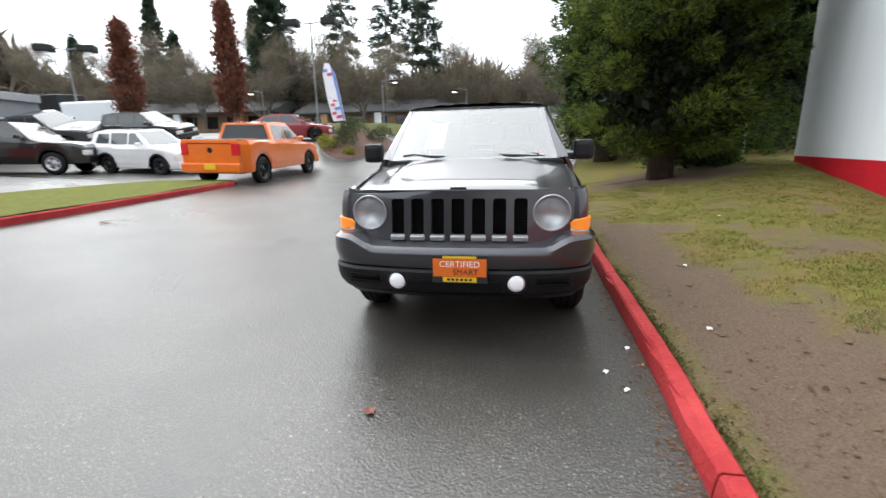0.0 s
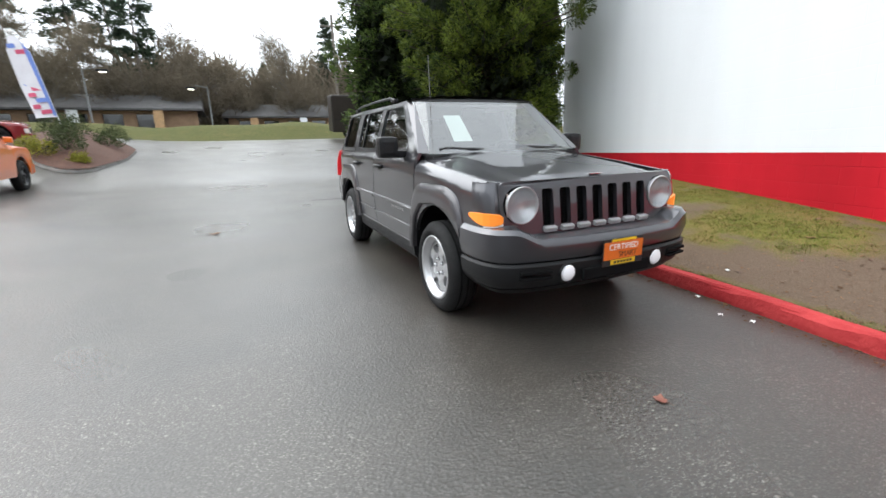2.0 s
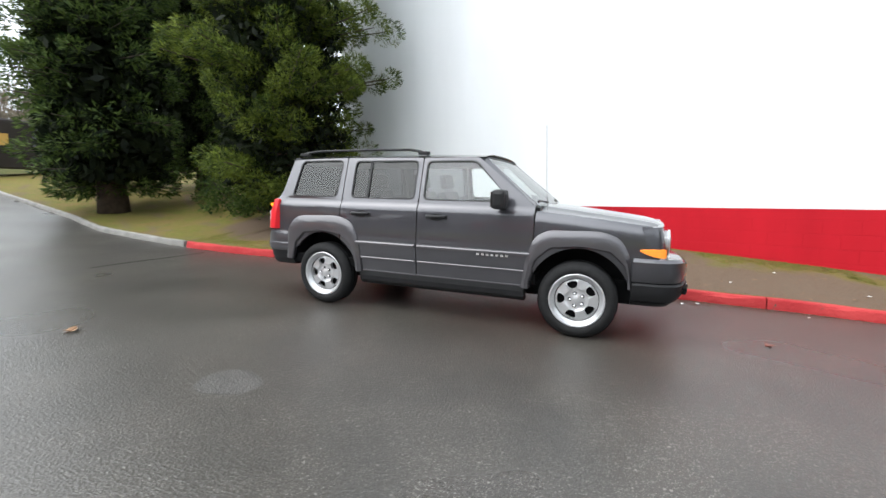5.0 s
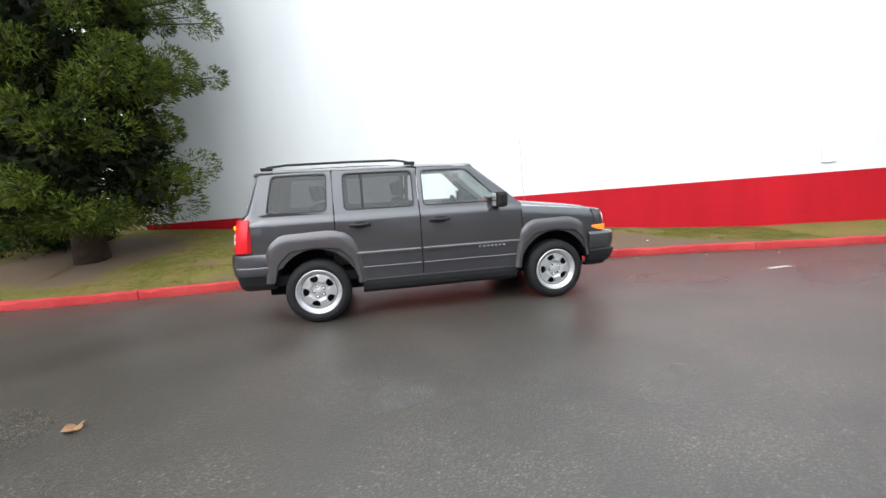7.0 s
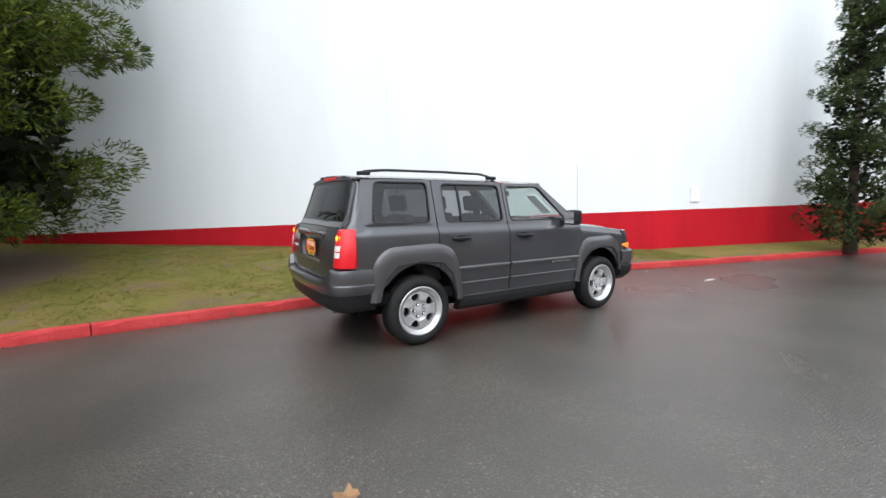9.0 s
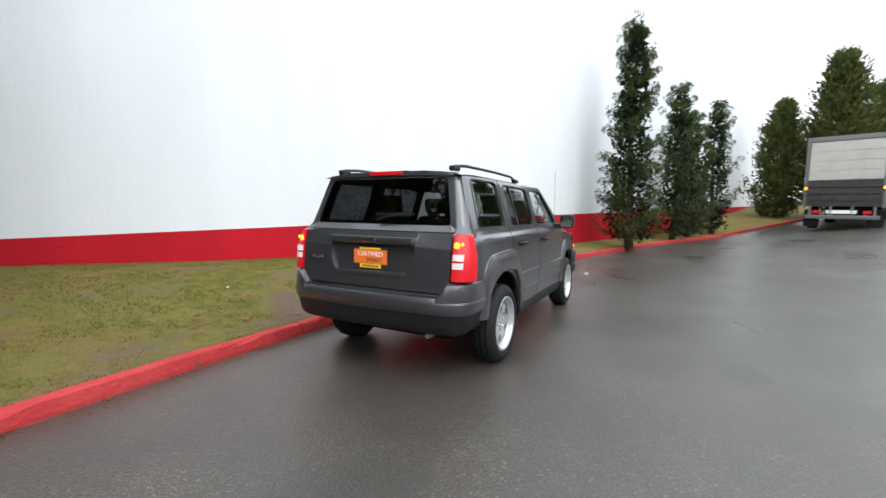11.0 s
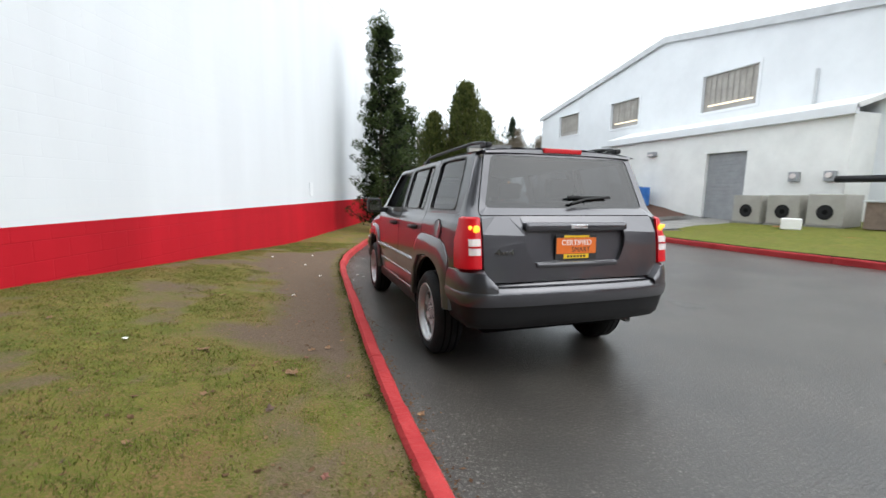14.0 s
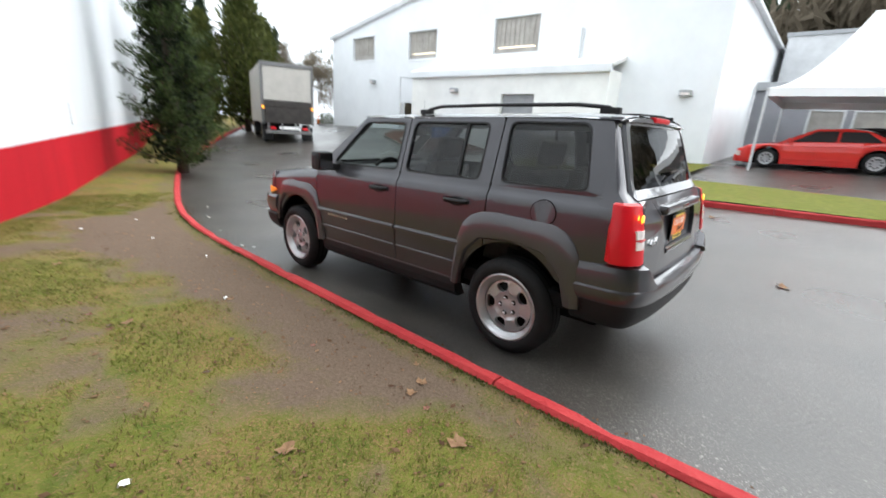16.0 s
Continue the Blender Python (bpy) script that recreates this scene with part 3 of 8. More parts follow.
        for p in hs:
            mid = (sum(u for u, _ in p) / len(p), sum(v for _, v in p) / len(p))
            big = [(mid[0] + (u - mid[0]) * 1.16, mid[1] + (v - mid[1]) * 1.16) for u, v in p]
            part("hole_lip", holed(big, [p], lambda u, v: tuple(Vector(dish(u, v)) + Vector((0.0035, 0, 0))), rim=(-0.005, 0, 0)), rim_mat, w)
    else:
        part("wheel_disc", holed(outer, hs, dish, reveal=(-0.035, 0, 0)), rim_mat, w, smooth=True)
        part("hub_cap", fix(lathe([(h - 0.03, 0.034), (h - 0.008, 0.032), (h - 0.004, 0.02), (h - 0.003, 0.001)], 20)), rim_mat, w, smooth=True)
    if fancy:
        for k in range(5):
            a = 2 * math.pi * (k + 0.5) / 5
            at_ = (0, 0.057 * math.cos(a), 0.057 * math.sin(a))
            # flat dark disc paints the shade of the recess round each nut
            part("lug_shade", fix(lathe([(h - 0.060, 0.0175), (h - 0.0505, 0.0175), (h - 0.0500, 0.001)], 14, at=at_)), DARK_BUMPER, w)
            part("lug_nut", fix(lathe([(h - 0.055, 0.0115), (h - 0.036, 0.0105), (h - 0.032, 0.004)], 6, at=at_)), CHROME, w)
    return w


# ---- the dark grey SUV ----
suv_body = thing("suv", "dark grey metallic boxy SUV parked by the kerb", "car", SLOPE)
AXF, AXR = -1.3175, 1.3175


def j_half(y):
    return lerp([(-2.06, 0.70), (-1.98, 0.765), (-1.85, 0.80), (-1.5, 0.825), (-0.9, 0.838), (1.4, 0.838), (1.8, 0.828), (2.0, 0.805), (2.1, 0.77)], y)


def tuck(z):
    """How far the side leans in above and below its widest line."""
    if z < 1.12:
        return 0.020 * max(0.0, (z - 0.70) / 0.42) ** 2 + 0.028 * smooth01((z - 1.06) / 0.06) + 0.09 * max(0.0, 0.62 - z)
    return 0.048 + 0.29 * (z - 1.12) + 0.08 * max(0.0, z - 1.45)


def j_x(y, z):
    roll = 0.0
    if y < -0.93:
        roll = 0.055 * max(0.0, 1 - (hood_edge(y) - z) / 0.085) ** 2
    return j_half(y) - tuck(z) - roll


def hood_edge(y):
    return lerp([(-2.02, 0.955), (-1.9, 0.985), (-1.4, 1.04), (-0.93, 1.085)], y)


def arch(y, r=0.425):
    for c in (AXF, AXR):
        if abs(y - c) < r:
            return 0.345 + math.sqrt(r * r - (y - c) ** 2) * 1.03
    return 0.0


# outlines about the hub: +y to the rear, z up
FLARE_FRONT = round_poly([(0.52, -0.1), (0.485, 0.10), (0.465, 0.30), (0.395, 0.53), (0.275, 0.605), (-0.174, 0.615), (-0.323, 0.563), (-0.405, 0.413), (-0.44, -0.1)], 0.17, 6)
FLARE_REAR = round_poly([(0.53, -0.1), (0.51, 0.10), (0.475, 0.50), (0.345, 0.628), (-0.19, 0.648), (-0.37, 0.59), (-0.45, 0.41), (-0.485, 0.16), (-0.49, -0.1)], 0.17, 6)
FLARE_OPENING = [(0.415, -0.1), (0.41, 0.14), (0.36, 0.33), (0.24, 0.445), (0.0, 0.468), (-0.24, 0.445), (-0.36, 0.33), (-0.41, 0.14), (-0.415, -0.1)]


def reach(outline, a):
    """Distance from the hub to an outline along an angle."""
    d = (math.cos(a), math.sin(a))
    for (y0, z0), (y1, z1) in zip(outline, outline[1:]):
        den = d[0] * (z1 - z0) - d[1] * (y1 - y0)
        if abs(den) < 1e-9:
            continue
        t = (y0 * (z1 - z0) - z0 * (y1 - y0)) / den
        k = (y0 * d[1] - z0 * d[0]) / den
        if t > 0 and -1e-6 <= k <= 1 + 1e-6:
            return t
    return 0.5


def j_panel(name, y0, y1, top, bottom=0.40, side=1, material=None, label="", step=0.03):
    """A body panel of columns from the sill or wheel arch to its top edge, with turned-in edges."""
    n = max(2, int((y1 - y0) / step))
    bm = bmesh.new()
    cols, m = [], 16
    for i in range(n + 1):
        y = y0 + (y1 - y0) * i / n
        b = max(bottom if not callable(bottom) else bottom(y), arch(y))
        t = top(y) if callable(top) else top
        cols.append([(y, b + (t - b) * (1 - (1 - k / m) ** 1.7)) for k in range(m + 1)])
    vs = [[bm.verts.new((side * j_x(y, z), y, z)) for y, z in c] for c in cols]
    for a, b in zip(vs, vs[1:]):
        for k in range(m):
            bm.faces.new((a[k], a[k + 1], b[k + 1], b[k]) if side > 0 else (a[k], b[k], b[k + 1], a[k + 1]))
    edge = [v[0] for v in vs] + vs[-1][1:] + [v[-1] for v in reversed(vs[:-1])] + list(reversed(vs[0][1:-1]))
    inner = [bm.verts.new(v.co + Vector((-side * 0.03, 0, 0))) for v in edge]
    for i in range(len(edge)):
        j = (i + 1) % len(edge)
        bm.faces.new((edge[i], edge[j], inner[j], inner[i]))
    bmesh.ops.recalc_face_normals(bm, faces=bm.faces)
    return part(name, bm, material or PAINT, suv_body, label, smooth=True)


def shade_flat_by_angle(ob):
    ob.data.set_sharp_from_angle(angle=radians(35))
    return ob


BELT = 1.135
win_front = [(-0.70, 1.165), (0.155, 1.165), (0.155, 1.525), (-0.33, 1.525)]
win_rear = [(0.27, 1.165), (0.985, 1.165), (0.985, 1.53), (0.27, 1.53)]
win_quarter = [(1.18, 1.168), (1.76, 1.168), (1.69, 1.535), (1.16, 1.540)]
up_front = [(-0.915, BELT), (0.205, BELT), (0.205, 1.565), (-0.36, 1.565)]
up_rear = [(0.215, BELT), (1.095, BELT), (1.095, 1.575), (0.215, 1.565)]
up_quarter = [(1.105, BELT), (1.93, BELT), (1.89, 1.30), (1.82, 1.56), (1.105, 1.575)]
for s in (1, -1):
    def on_side(y, z, s=s, d=0.0):
        return (s * (j_x(y, z) + d), y, z)
    def deeper(y, z, s=s):
        return on_side(y, z, s, -0.012)
    fender = shade_flat_by_angle(j_panel("front_fender", -1.87, -0.935, hood_edge, 0.52, s))
    fd = shade_flat_by_angle(j_panel("front_door", -0.925, 0.205, BELT, 0.40, s))
    rd = shade_flat_by_angle(j_panel("rear_door", 0.215, 1.095, BELT, 0.40, s))
    qp = shade_flat_by_angle(j_panel("quarter_panel", 1.105, 1.985, BELT, 0.60, s))
    for door, up, win, g, nm in ((fd, up_front, win_front, CLEAR_GLASS, "door_frame"), (rd, up_rear, win_rear, TINTED_GLASS, "door_frame"), (qp, up_quarter, win_quarter, TINTED_GLASS, "pillar_frame")):
        hole = round_poly(win, 0.05)
        part(nm, fix(holed(round_poly(up, 0.02, 2), [hole], on_side, reveal=(-s * 0.03, 0, 0), rim=(-s * 0.03, 0, 0))), PAINT, door)
        bigger = round_poly([(y + (0.012 if y > sum(p[0] for p in win) / 4 else -0.012), z + (0.012 if z > 1.3 else -0.012)) for y, z in win], 0.055)
        part("window_seal", fix(holed(bigger, [round_poly(win, 0.05)], lambda y, z, s=s: on_side(y, z, s, 0.003), reveal=(-s * 0.012, 0, 0), rim=(-s * 0.006, 0, 0))), BLACK_PLASTIC, door)
        if door is fd and s > 0:
            continue  # rolled down
        gl = part("window_glass", sheet(hole, deeper), g, door)
        gl.visible_shadow = False
    for door, hy in ((fd, 0.0), (rd, 0.845)):
        hx = j_x(hy, 1.0)
        rings = []
        for k in range(9):
            t = k / 8
            off = 0.008 + 0.034 * math.sin(math.pi * t) ** 0.4
            rings.append([(s * (hx + off + a), hy - 0.11 + 0.22 * t, 1.0 + b) for a, b in ((-0.010, -0.016), (0.010, -0.014), (0.014, 0), (0.010, 0.014), (-0.010, 0.016))])
        part("door_handle", fix(add_rings(bmesh.new(), rings)), BLACK_PLASTIC, door, smooth=True)
        part("handle_cup", sheet([(hy + 0.075 * math.cos(a), 0.995 + 0.034 * math.sin(a)) for a in np.linspace(0, 2 * math.pi, 20, endpoint=False)], lambda y, z, s=s: on_side(y, z, s, 0.002)), DARK_BUMPER, door)
    # side mouldings and creases
    for y0, y1, door in ((-0.90, 0.195, fd), (0.225, 0.93, rd)):
        for z0, z1, out, mt, nm in ((0.685, 0.725, 0.022, LIT_PAINT, "side_moulding"), (0.540, 0.562, 0.014, LIT_PAINT, "lower_moulding")):
            rings = []
            for k in range(9):
                y = y0 + (y1 - y0) * k / 8
                if nm == "lower_moulding" and y > 0.88:
                    continue
                rings.append([(s * (j_x(y, z0) + o), y, z) for o, z in ((-0.01, z0), (out * 0.9, z0 + 0.002), (out, z0 + (z1 - z0) * 0.55), (out * 0.75, z1 - (z1 - z0) * 0.2), (-0.01, z1))])
            part(nm, fix(add_rings(bmesh.new(), rings)), mt, door)
    # model badge on the front door, letters as plain strokes
    for k in range(7):
        y = -0.70 + 0.045 * k
        part("badge_stroke", fix(box((-0.003, -0.014, -0.010), (0.003, 0.014, 0.010), 0, Matrix.Translation((s * (j_x(y, 0.72) + 0.016), y, 0.735 - 0.06)))), CHROME, fd)
    # sill
    rings = []
    for y in (-0.86, -0.5, 0.2, 0.86):
        rings.append([(s * (0.80 + o), y, z) for o, z in ((-0.1, 0.27), (-0.02, 0.27), (0.018, 0.31), (0.026, 0.36), (0.022, 0.41), (-0.03, 0.42))])
    part("sill", fix(add_rings(bmesh.new(), rings)), DARK_BUMPER, suv_body)
    # thin lighter bar that paints a highlight along the sill
    part("sill_highlight", fix(box((-0.004, -0.86, 0.408), (0.006, 0.86, 0.420), 0.002, Matrix.Translation((s * 0.822, 0, 0)))), LIT_PAINT, suv_body)
    # wheel arch flares, squared off at the top, and liners
    for c, shape in ((AXF, FLARE_FRONT), (AXR, FLARE_REAR)):
        rings, liner = [], []
        for k in range(57):
            a = radians(6 + 168 * k / 56)
            ro, ri = reach(shape, a), reach(FLARE_OPENING, a)
            def q(r, x, a=a, c=c):
                y = c + r * math.cos(a)
                return (s * x, y, max(0.325 + r * math.sin(a), 0.47 if abs(y) > 1.3175 else 0.40))
            def bx(r, a=a, c=c):
                y, z = c + r * math.cos(a), 0.325 + r * math.sin(a)
                return max(j_half(y) - tuck(max(z, 0.62)), 0.70)
            mid = ri + (ro - ri) * 0.52
            rings.append([q(ri, bx(ri) - 0.06), q(ri, bx(ri) + 0.012), q(ri + 0.010, bx(ri) + 0.024), q(mid, bx(mid) + 0.030), q(ro - 0.030, bx(ro) + 0.020), q(ro - 0.006, bx(ro) + 0.008), q(ro, bx(ro) - 0.02)])
            liner.append([q(ri - 0.006, bx(ri) - 0.02), q(ri, 0.52)])
        shade_flat_by_angle(part("arch_flare", fix(add_rings(bmesh.new(), rings, cap=True)), LIT_PAINT, suv_body, smooth=True))
        part("arch_liner", add_rings(bmesh.new(), liner, close=False), DARK, suv_body)
    # mirror
    mir = part("door_mirror", fix(box((0.02, -0.11, -0.080), (0.19, 0.02, 0.092), 0.042, Matrix.Translation((s * 0.945 - 0.105, -0.60, 1.175)))), BLACK_PLASTIC, suv_body, smooth=False)
    part("mirror_arm", fix(box((0, -0.05, -0.03), (0.12, 0.02, 0.03), 0.015, Matrix.Translation((s * 0.83 - 0.06, -0.62, 1.125)))), BLACK_PLASTIC, mir)
    part("mirror_glass", fix(box((0.040, 0.021, -0.06), (0.170, 0.024, 0.072), 0, Matrix.Translation((s * 0.945 - 0.105, -0.60, 1.175)))), CHROME, mir)
    # A pillar and D pillar strips
    part("a_pillar", fix(add_rings(bmesh.new(), [[(s * (j_x(-0.915, BELT) - 0.002), -0.915, BELT), (s * 0.70, -0.945, 1.13), (s * 0.66, -0.86, 1.12), (s * 0.74, -0.82, 1.12)],
                                             [(s * (j_x(-0.36, 1.565) - 0.002), -0.36, 1.565), (s * 0.60, -0.40, 1.58), (s * 0.57, -0.34, 1.55), (s * 0.62, -0.30, 1.55)]])), PAINT, suv_body)
    # roof rail
    rail_pts = [(s * 0.545, 1.80, 1.60), (s * 0.55, 1.74, 1.632), (s * 0.555, 1.55, 1.650), (s * 0.555, 0.9, 1.656), (s * 0.55, 0.42, 1.652), (s * 0.545, 0.30, 1.632), (s * 0.54, 0.22, 1.60)]
    rr = part("roof_rail", fix(tube([(x, y, z + 0.004) for x, y, z in rail_pts], 0.0125, 10)), BLACK_PLASTIC, suv_body, smooth=True)
    for y in (0.27, 1.76):
        part("rail_foot", fix(box((-0.03, -0.07, -0.01), (0.016, 0.05, 0.026), 0.010, Matrix.Translation((s * 0.545, y, 1.61)))), BLACK_PLASTIC, rr)
    # wheels
    for y in (AXF, AXR):
        wheel(suv_body, (s * 0.745, y, 0.333), s, 0.336)

# hood, in one pressing with a raised middle
def hood_z(x, y):
    t = (y + 2.0) / 1.05
    base = 0.998 + 0.125 * t - 0.018 * (1 - t) ** 10
    return base - 0.045 * abs(x / 0.76) ** 2.6 + 0.014 * smooth01((0.56 - abs(x)) / 0.05) * smooth01((t + 0.02) / 0.10)


bm = bmesh.new()
rows = []
for j in range(31):
    t = j / 30
    y = -1.992 + 1.052 * t
    hw = min(j_half(y) - 0.072, 0.77)
    bow = 0.025 * (1 - t) ** 3
    rows.append([bm.verts.new((hw * (2 * i / 44 - 1), y + bow * abs(2 * i / 44 - 1) ** 2 * 2, hood_z(hw * (2 * i / 44 - 1), y))) for i in range(45)])
for a, b in zip(rows, rows[1:]):
    for i in range(44):
        bm.faces.new((a[i], a[i + 1], b[i + 1], b[i]))
rim = rows[0] + [r[-1] for r in rows[1:]] + list(reversed(rows[-1][:-1])) + [r[0] for r in reversed(rows[1:-1])]
low = [bm.verts.new(v.co + Vector((0, 0.014 if v.co.y < -1.93 else 0, -0.014 if v.co.y < -1.93 else -0.035))) for v in rim]
for i in range(len(rim)):
    j = (i + 1) % len(rim)
    bm.faces.new((rim[i], low[i], low[j], rim[j]))
bmesh.ops.recalc_face_normals(bm, faces=bm.faces)
hood = shade_flat_by_angle(part("hood", bm, PAINT, suv_body, smooth=True))
part("hood_badge", fix(box((-0.05, -0.012, 0), (0.05, 0.012, 0.006), 0.003, Matrix.Translation((0, -1.965, 0.998)) @ pose(0, 0, 0, -16))), CHROME, hood)
part("cowl", fix(box((-0.74, -0.96, 1.06), (0.74, -0.84, 1.115), 0.01)), BLACK_PLASTIC, suv_body)
for x0, x1 in ((-0.60, -0.02), (0.02, 0.60)):
    wp = part("wiper", fix(tube([(x1, -0.93, 1.135), ((x0 + x1) / 2, -0.955, 1.15), (x0 + 0.05, -0.90, 1.165)], 0.013, 6)), BLACK_PLASTIC, suv_body)
    part("wiper_blade", fix(box((x0, -0.925, 1.142), (x1 - 0.05, -0.900, 1.168), 0.004)), BLACK_PLASTIC, wp)

# windscreen and roof
def screen(u, v):
    hw = 0.715 - 0.10 * v
    return (hw * u, -0.945 + 0.55 * v - 0.05 * (1 - u * u) * (1 - 0.5 * v), 1.125 + 0.455 * v)


ws = part("windscreen", add_rings(bmesh.new(), [[screen(2 * i / 20 - 1, k / 8) for i in range(21)] for k in range(9)], close=False), SCREEN_GLASS, suv_body, smooth=True)
ws.visible_shadow = False
part("windscreen_trim", fix(add_rings(bmesh.new(), [[Vector(screen(2 * i / 20 - 1, v)) + Vector((0, -0.004, 0.002)) for i in range(21)] for v in (0.955, 1.0)], close=False)), BLACK_PLASTIC, suv_body)
part("window_sticker", add_rings(bmesh.new(), [[Vector(screen(u, v)) + Vector((0, 0.014, -0.01)) for u in (-0.62, -0.50, -0.38)] for v in (0.22, 0.45, 0.70)], close=False), PAPER, suv_body, "white paper sheet behind the windscreen")


def roof_z(x, y):
    edge = 1.567 + 0.008 * smooth01((y + 0.4) / 0.6) - 0.02 * smooth01((y - 1.5) / 0.5)
    rib = 0.006 * (1 if 0.12 < (abs(x) * 5) % 1 < 0.5 and abs(x) < 0.45 else 0)
    return edge + 0.046 * (1 - abs(x / 0.656) ** 3.2) - rib


bm = bmesh.new()
rows = [[bm.verts.new((x, y, roof_z(x, y))) for x in np.linspace(-0.654, 0.654, 41)] for y in np.linspace(-0.42, 1.87, 36)]
for a, b in zip(rows, rows[1:]):
    for i in range(40):
        bm.faces.new((a[i], a[i + 1], b[i + 1], b[i]))
shade_flat_by_angle(part("roof", bm, PAINT, suv_body, smooth=True))
part("headliner", fix(box((-0.62, -0.32, 1.52), (0.62, 1.85, 1.545), 0.01)), HEADLINER, suv_body)
part("antenna", fix(tube([(-0.70, -1.02, 1.09), (-0.70, -1.00, 1.30), (-0.70, -0.985, 1.62), (-0.70, -0.975, 1.83)], 0.0022, 6)), DULL_METAL, suv_body)

# front face: panel with seven slots and two round lamps
def face(x, z):
    return (x, -2.035 + 0.05 * (z - 0.64) / 0.36 + 0.055 * abs(x / 0.76) ** 3, z)


slots = [round_rect(0.128 * k - 0.040, 0.712, 0.128 * k + 0.040, 0.935, 0.016, 3) for k in range(-3, 4)]
lamps = [[(s * 0.567 + 0.112 * math.cos(a), 0.848 + 0.112 * math.sin(a)) for a in np.linspace(0, 2 * math.pi, 36, endpoint=False)] for s in (1, -1)]
outline = round_poly([(-0.69, 0.64), (0.69, 0.64), (0.705, 0.95), (0.68, 0.985), (0, 0.992), (-0.68, 0.985), (-0.705, 0.95)], 0.02, 2)
outline = densify(outline, 0.05)
grille = part("grille", fix(holed(outline, slots + lamps, face, reveal=(0, 0.035, 0), rim=(0, 0.04, 0))), PAINT, suv_body)
part("grille_back", fix(box((-0.48, -1.950, 0.66), (0.48, -1.930, 0.955))), DARK, grille)
bm = bmesh.new()
for k in range(-3, 4):
    for i in range(12):
        z = 0.700 + 0.0205 * i
        for j in (-1, 0, 1):
            add_box(bm, (0.128 * k + 0.027 * j - 0.010, -1.968, z), (0.128 * k + 0.027 * j + 0.010, -1.962, z + 0.012))
part("grille_mesh", bm, DARK, grille)["kind"] = "stuff"
for k in range(-3, 4):
    part("slot_lip", fix(box((-0.045, -0.02, -0.004), (0.045, 0.012, 0.026), 0.006, Matrix.Translation((0.128 * k, face(0.128 * k, 0.69)[1] - 0.002, 0.688)) @ pose(0, 0, 0, 18))), SILVER, grille)
for s in (1, -1):
    c = Vector((s * 0.567, -1.965, 0.848))
    bowl = lathe([(-0.018, 0.106), (0.0, 0.096), (0.014, 0.080), (0.024, 0.062), (0.032, 0.044), (0.036, 0.024), (0.038, 0.001)], 28, "y", c)
    for v in bowl.verts:
        d = v.co - c
        v.co.y += 0.010 * math.sin(95 * d.x) * math.sin(95 * d.z + 1.0) * (1 if d.length < 0.10 else 0)
    hl = part("headlamp", bowl, REFLECTOR, suv_body)
    part("lamp_ring", fix(lathe([(-0.035, 0.113), (-0.045, 0.108), (-0.035, 0.098), (-0.01, 0.102)], 36, "y", c)), SILVER, hl, smooth=True)
    part("lamp_glass", lathe([(-0.03, 0.103), (-0.05, 0.08), (-0.06, 0.04), (-0.062, 0.001)], 36, "y", c), LENS, hl, smooth=True).visible_shadow = False
    part("bulb_shield", fix(lathe([(-0.005, 0.022), (0.036, 0.018)], 16, "y", c)), SILVER, hl, smooth=True)
    bm = bmesh.new()
    for k in range(7):
        add_box(bm, (-0.003, 0.004, -0.07), (0.003, 0.010, 0.07), 0, Matrix.Translation((c.x + 0.026 * (k - 3), c.y, c.z)))
    part("lens_rib", bm, WHITE_LENS, hl)
    # turn signal on the corner, above the bumper
    rings, low = [], []
    for x, y, z0, z1 in ((0.690, -1.986, 0.752, 0.784), (0.715, -1.987, 0.744, 0.798), (0.742, -1.985, 0.740, 0.807), (0.773, -1.970, 0.740, 0.812), (0.798, -1.938, 0.742, 0.812), (0.811, -1.896, 0.750, 0.812), (0.817, -1.84, 0.768, 0.808), (0.818, -1.80, 0.788, 0.803)):
        rings.append([(s * (x - 0.025), y + 0.025, z0), (s * x, y, z0), (s * x, y, z1), (s * (x - 0.025), y + 0.025, z1)])
        if x < 0.80:
            low.append([(s * (x - 0.025), y + 0.022, 0.708), (s * (x - 0.003), y + 0.001, 0.708), (s * (x - 0.001), y, z0 - 0.002), (s * (x - 0.025), y + 0.022, z0 - 0.002)])
    ts = part("turn_signal", fix(add_rings(bmesh.new(), rings)), AMBER_GLOW, suv_body)
    part("marker_lens", fix(add_rings(bmesh.new(), low)), WHITE_LENS, ts, "clear lower lens")
    # fog lamp
    fl = part("fog_lamp", fix(lathe([(0.03, 0.062), (-0.005, 0.064), (-0.012, 0.056), (0.0, 0.052)], 24, "y", (s * 0.36, -2.175, 0.457))), BLACK_PLASTIC, suv_body, smooth=True)
    part("fog_glass", fix(lathe([(0.0, 0.053), (-0.012, 0.042), (-0.018, 0.02), (-0.019, 0.001)], 24, "y", (s * 0.36, -2.178, 0.457))), LAMP_LIT, fl, smooth=True)
    # rounded front end of the fender beside the lamp
    rings = []
    for z in (0.66, 0.74, 0.82, 0.90, 0.95, 0.975, 0.985):
        lean, cut = tuck(max(z, 0.70)), 0.012 * smooth01((z - 0.93) / 0.05)
        rings.append([(s * (x - lean - cut), y + 0.05 * (z - 0.66) / 0.34 + cut, z) for x, y in ((0.700, -1.985), (0.735, -1.992), (0.768, -1.975), (0.790, -1.945), (0.802, -1.905), (0.808, -1.85), (0.770, -1.85), (0.700, -1.90))])
    shade_flat_by_angle(part("fender_nose", fix(add_rings(bmesh.new(), rings)), PAINT, suv_body, smooth=True))

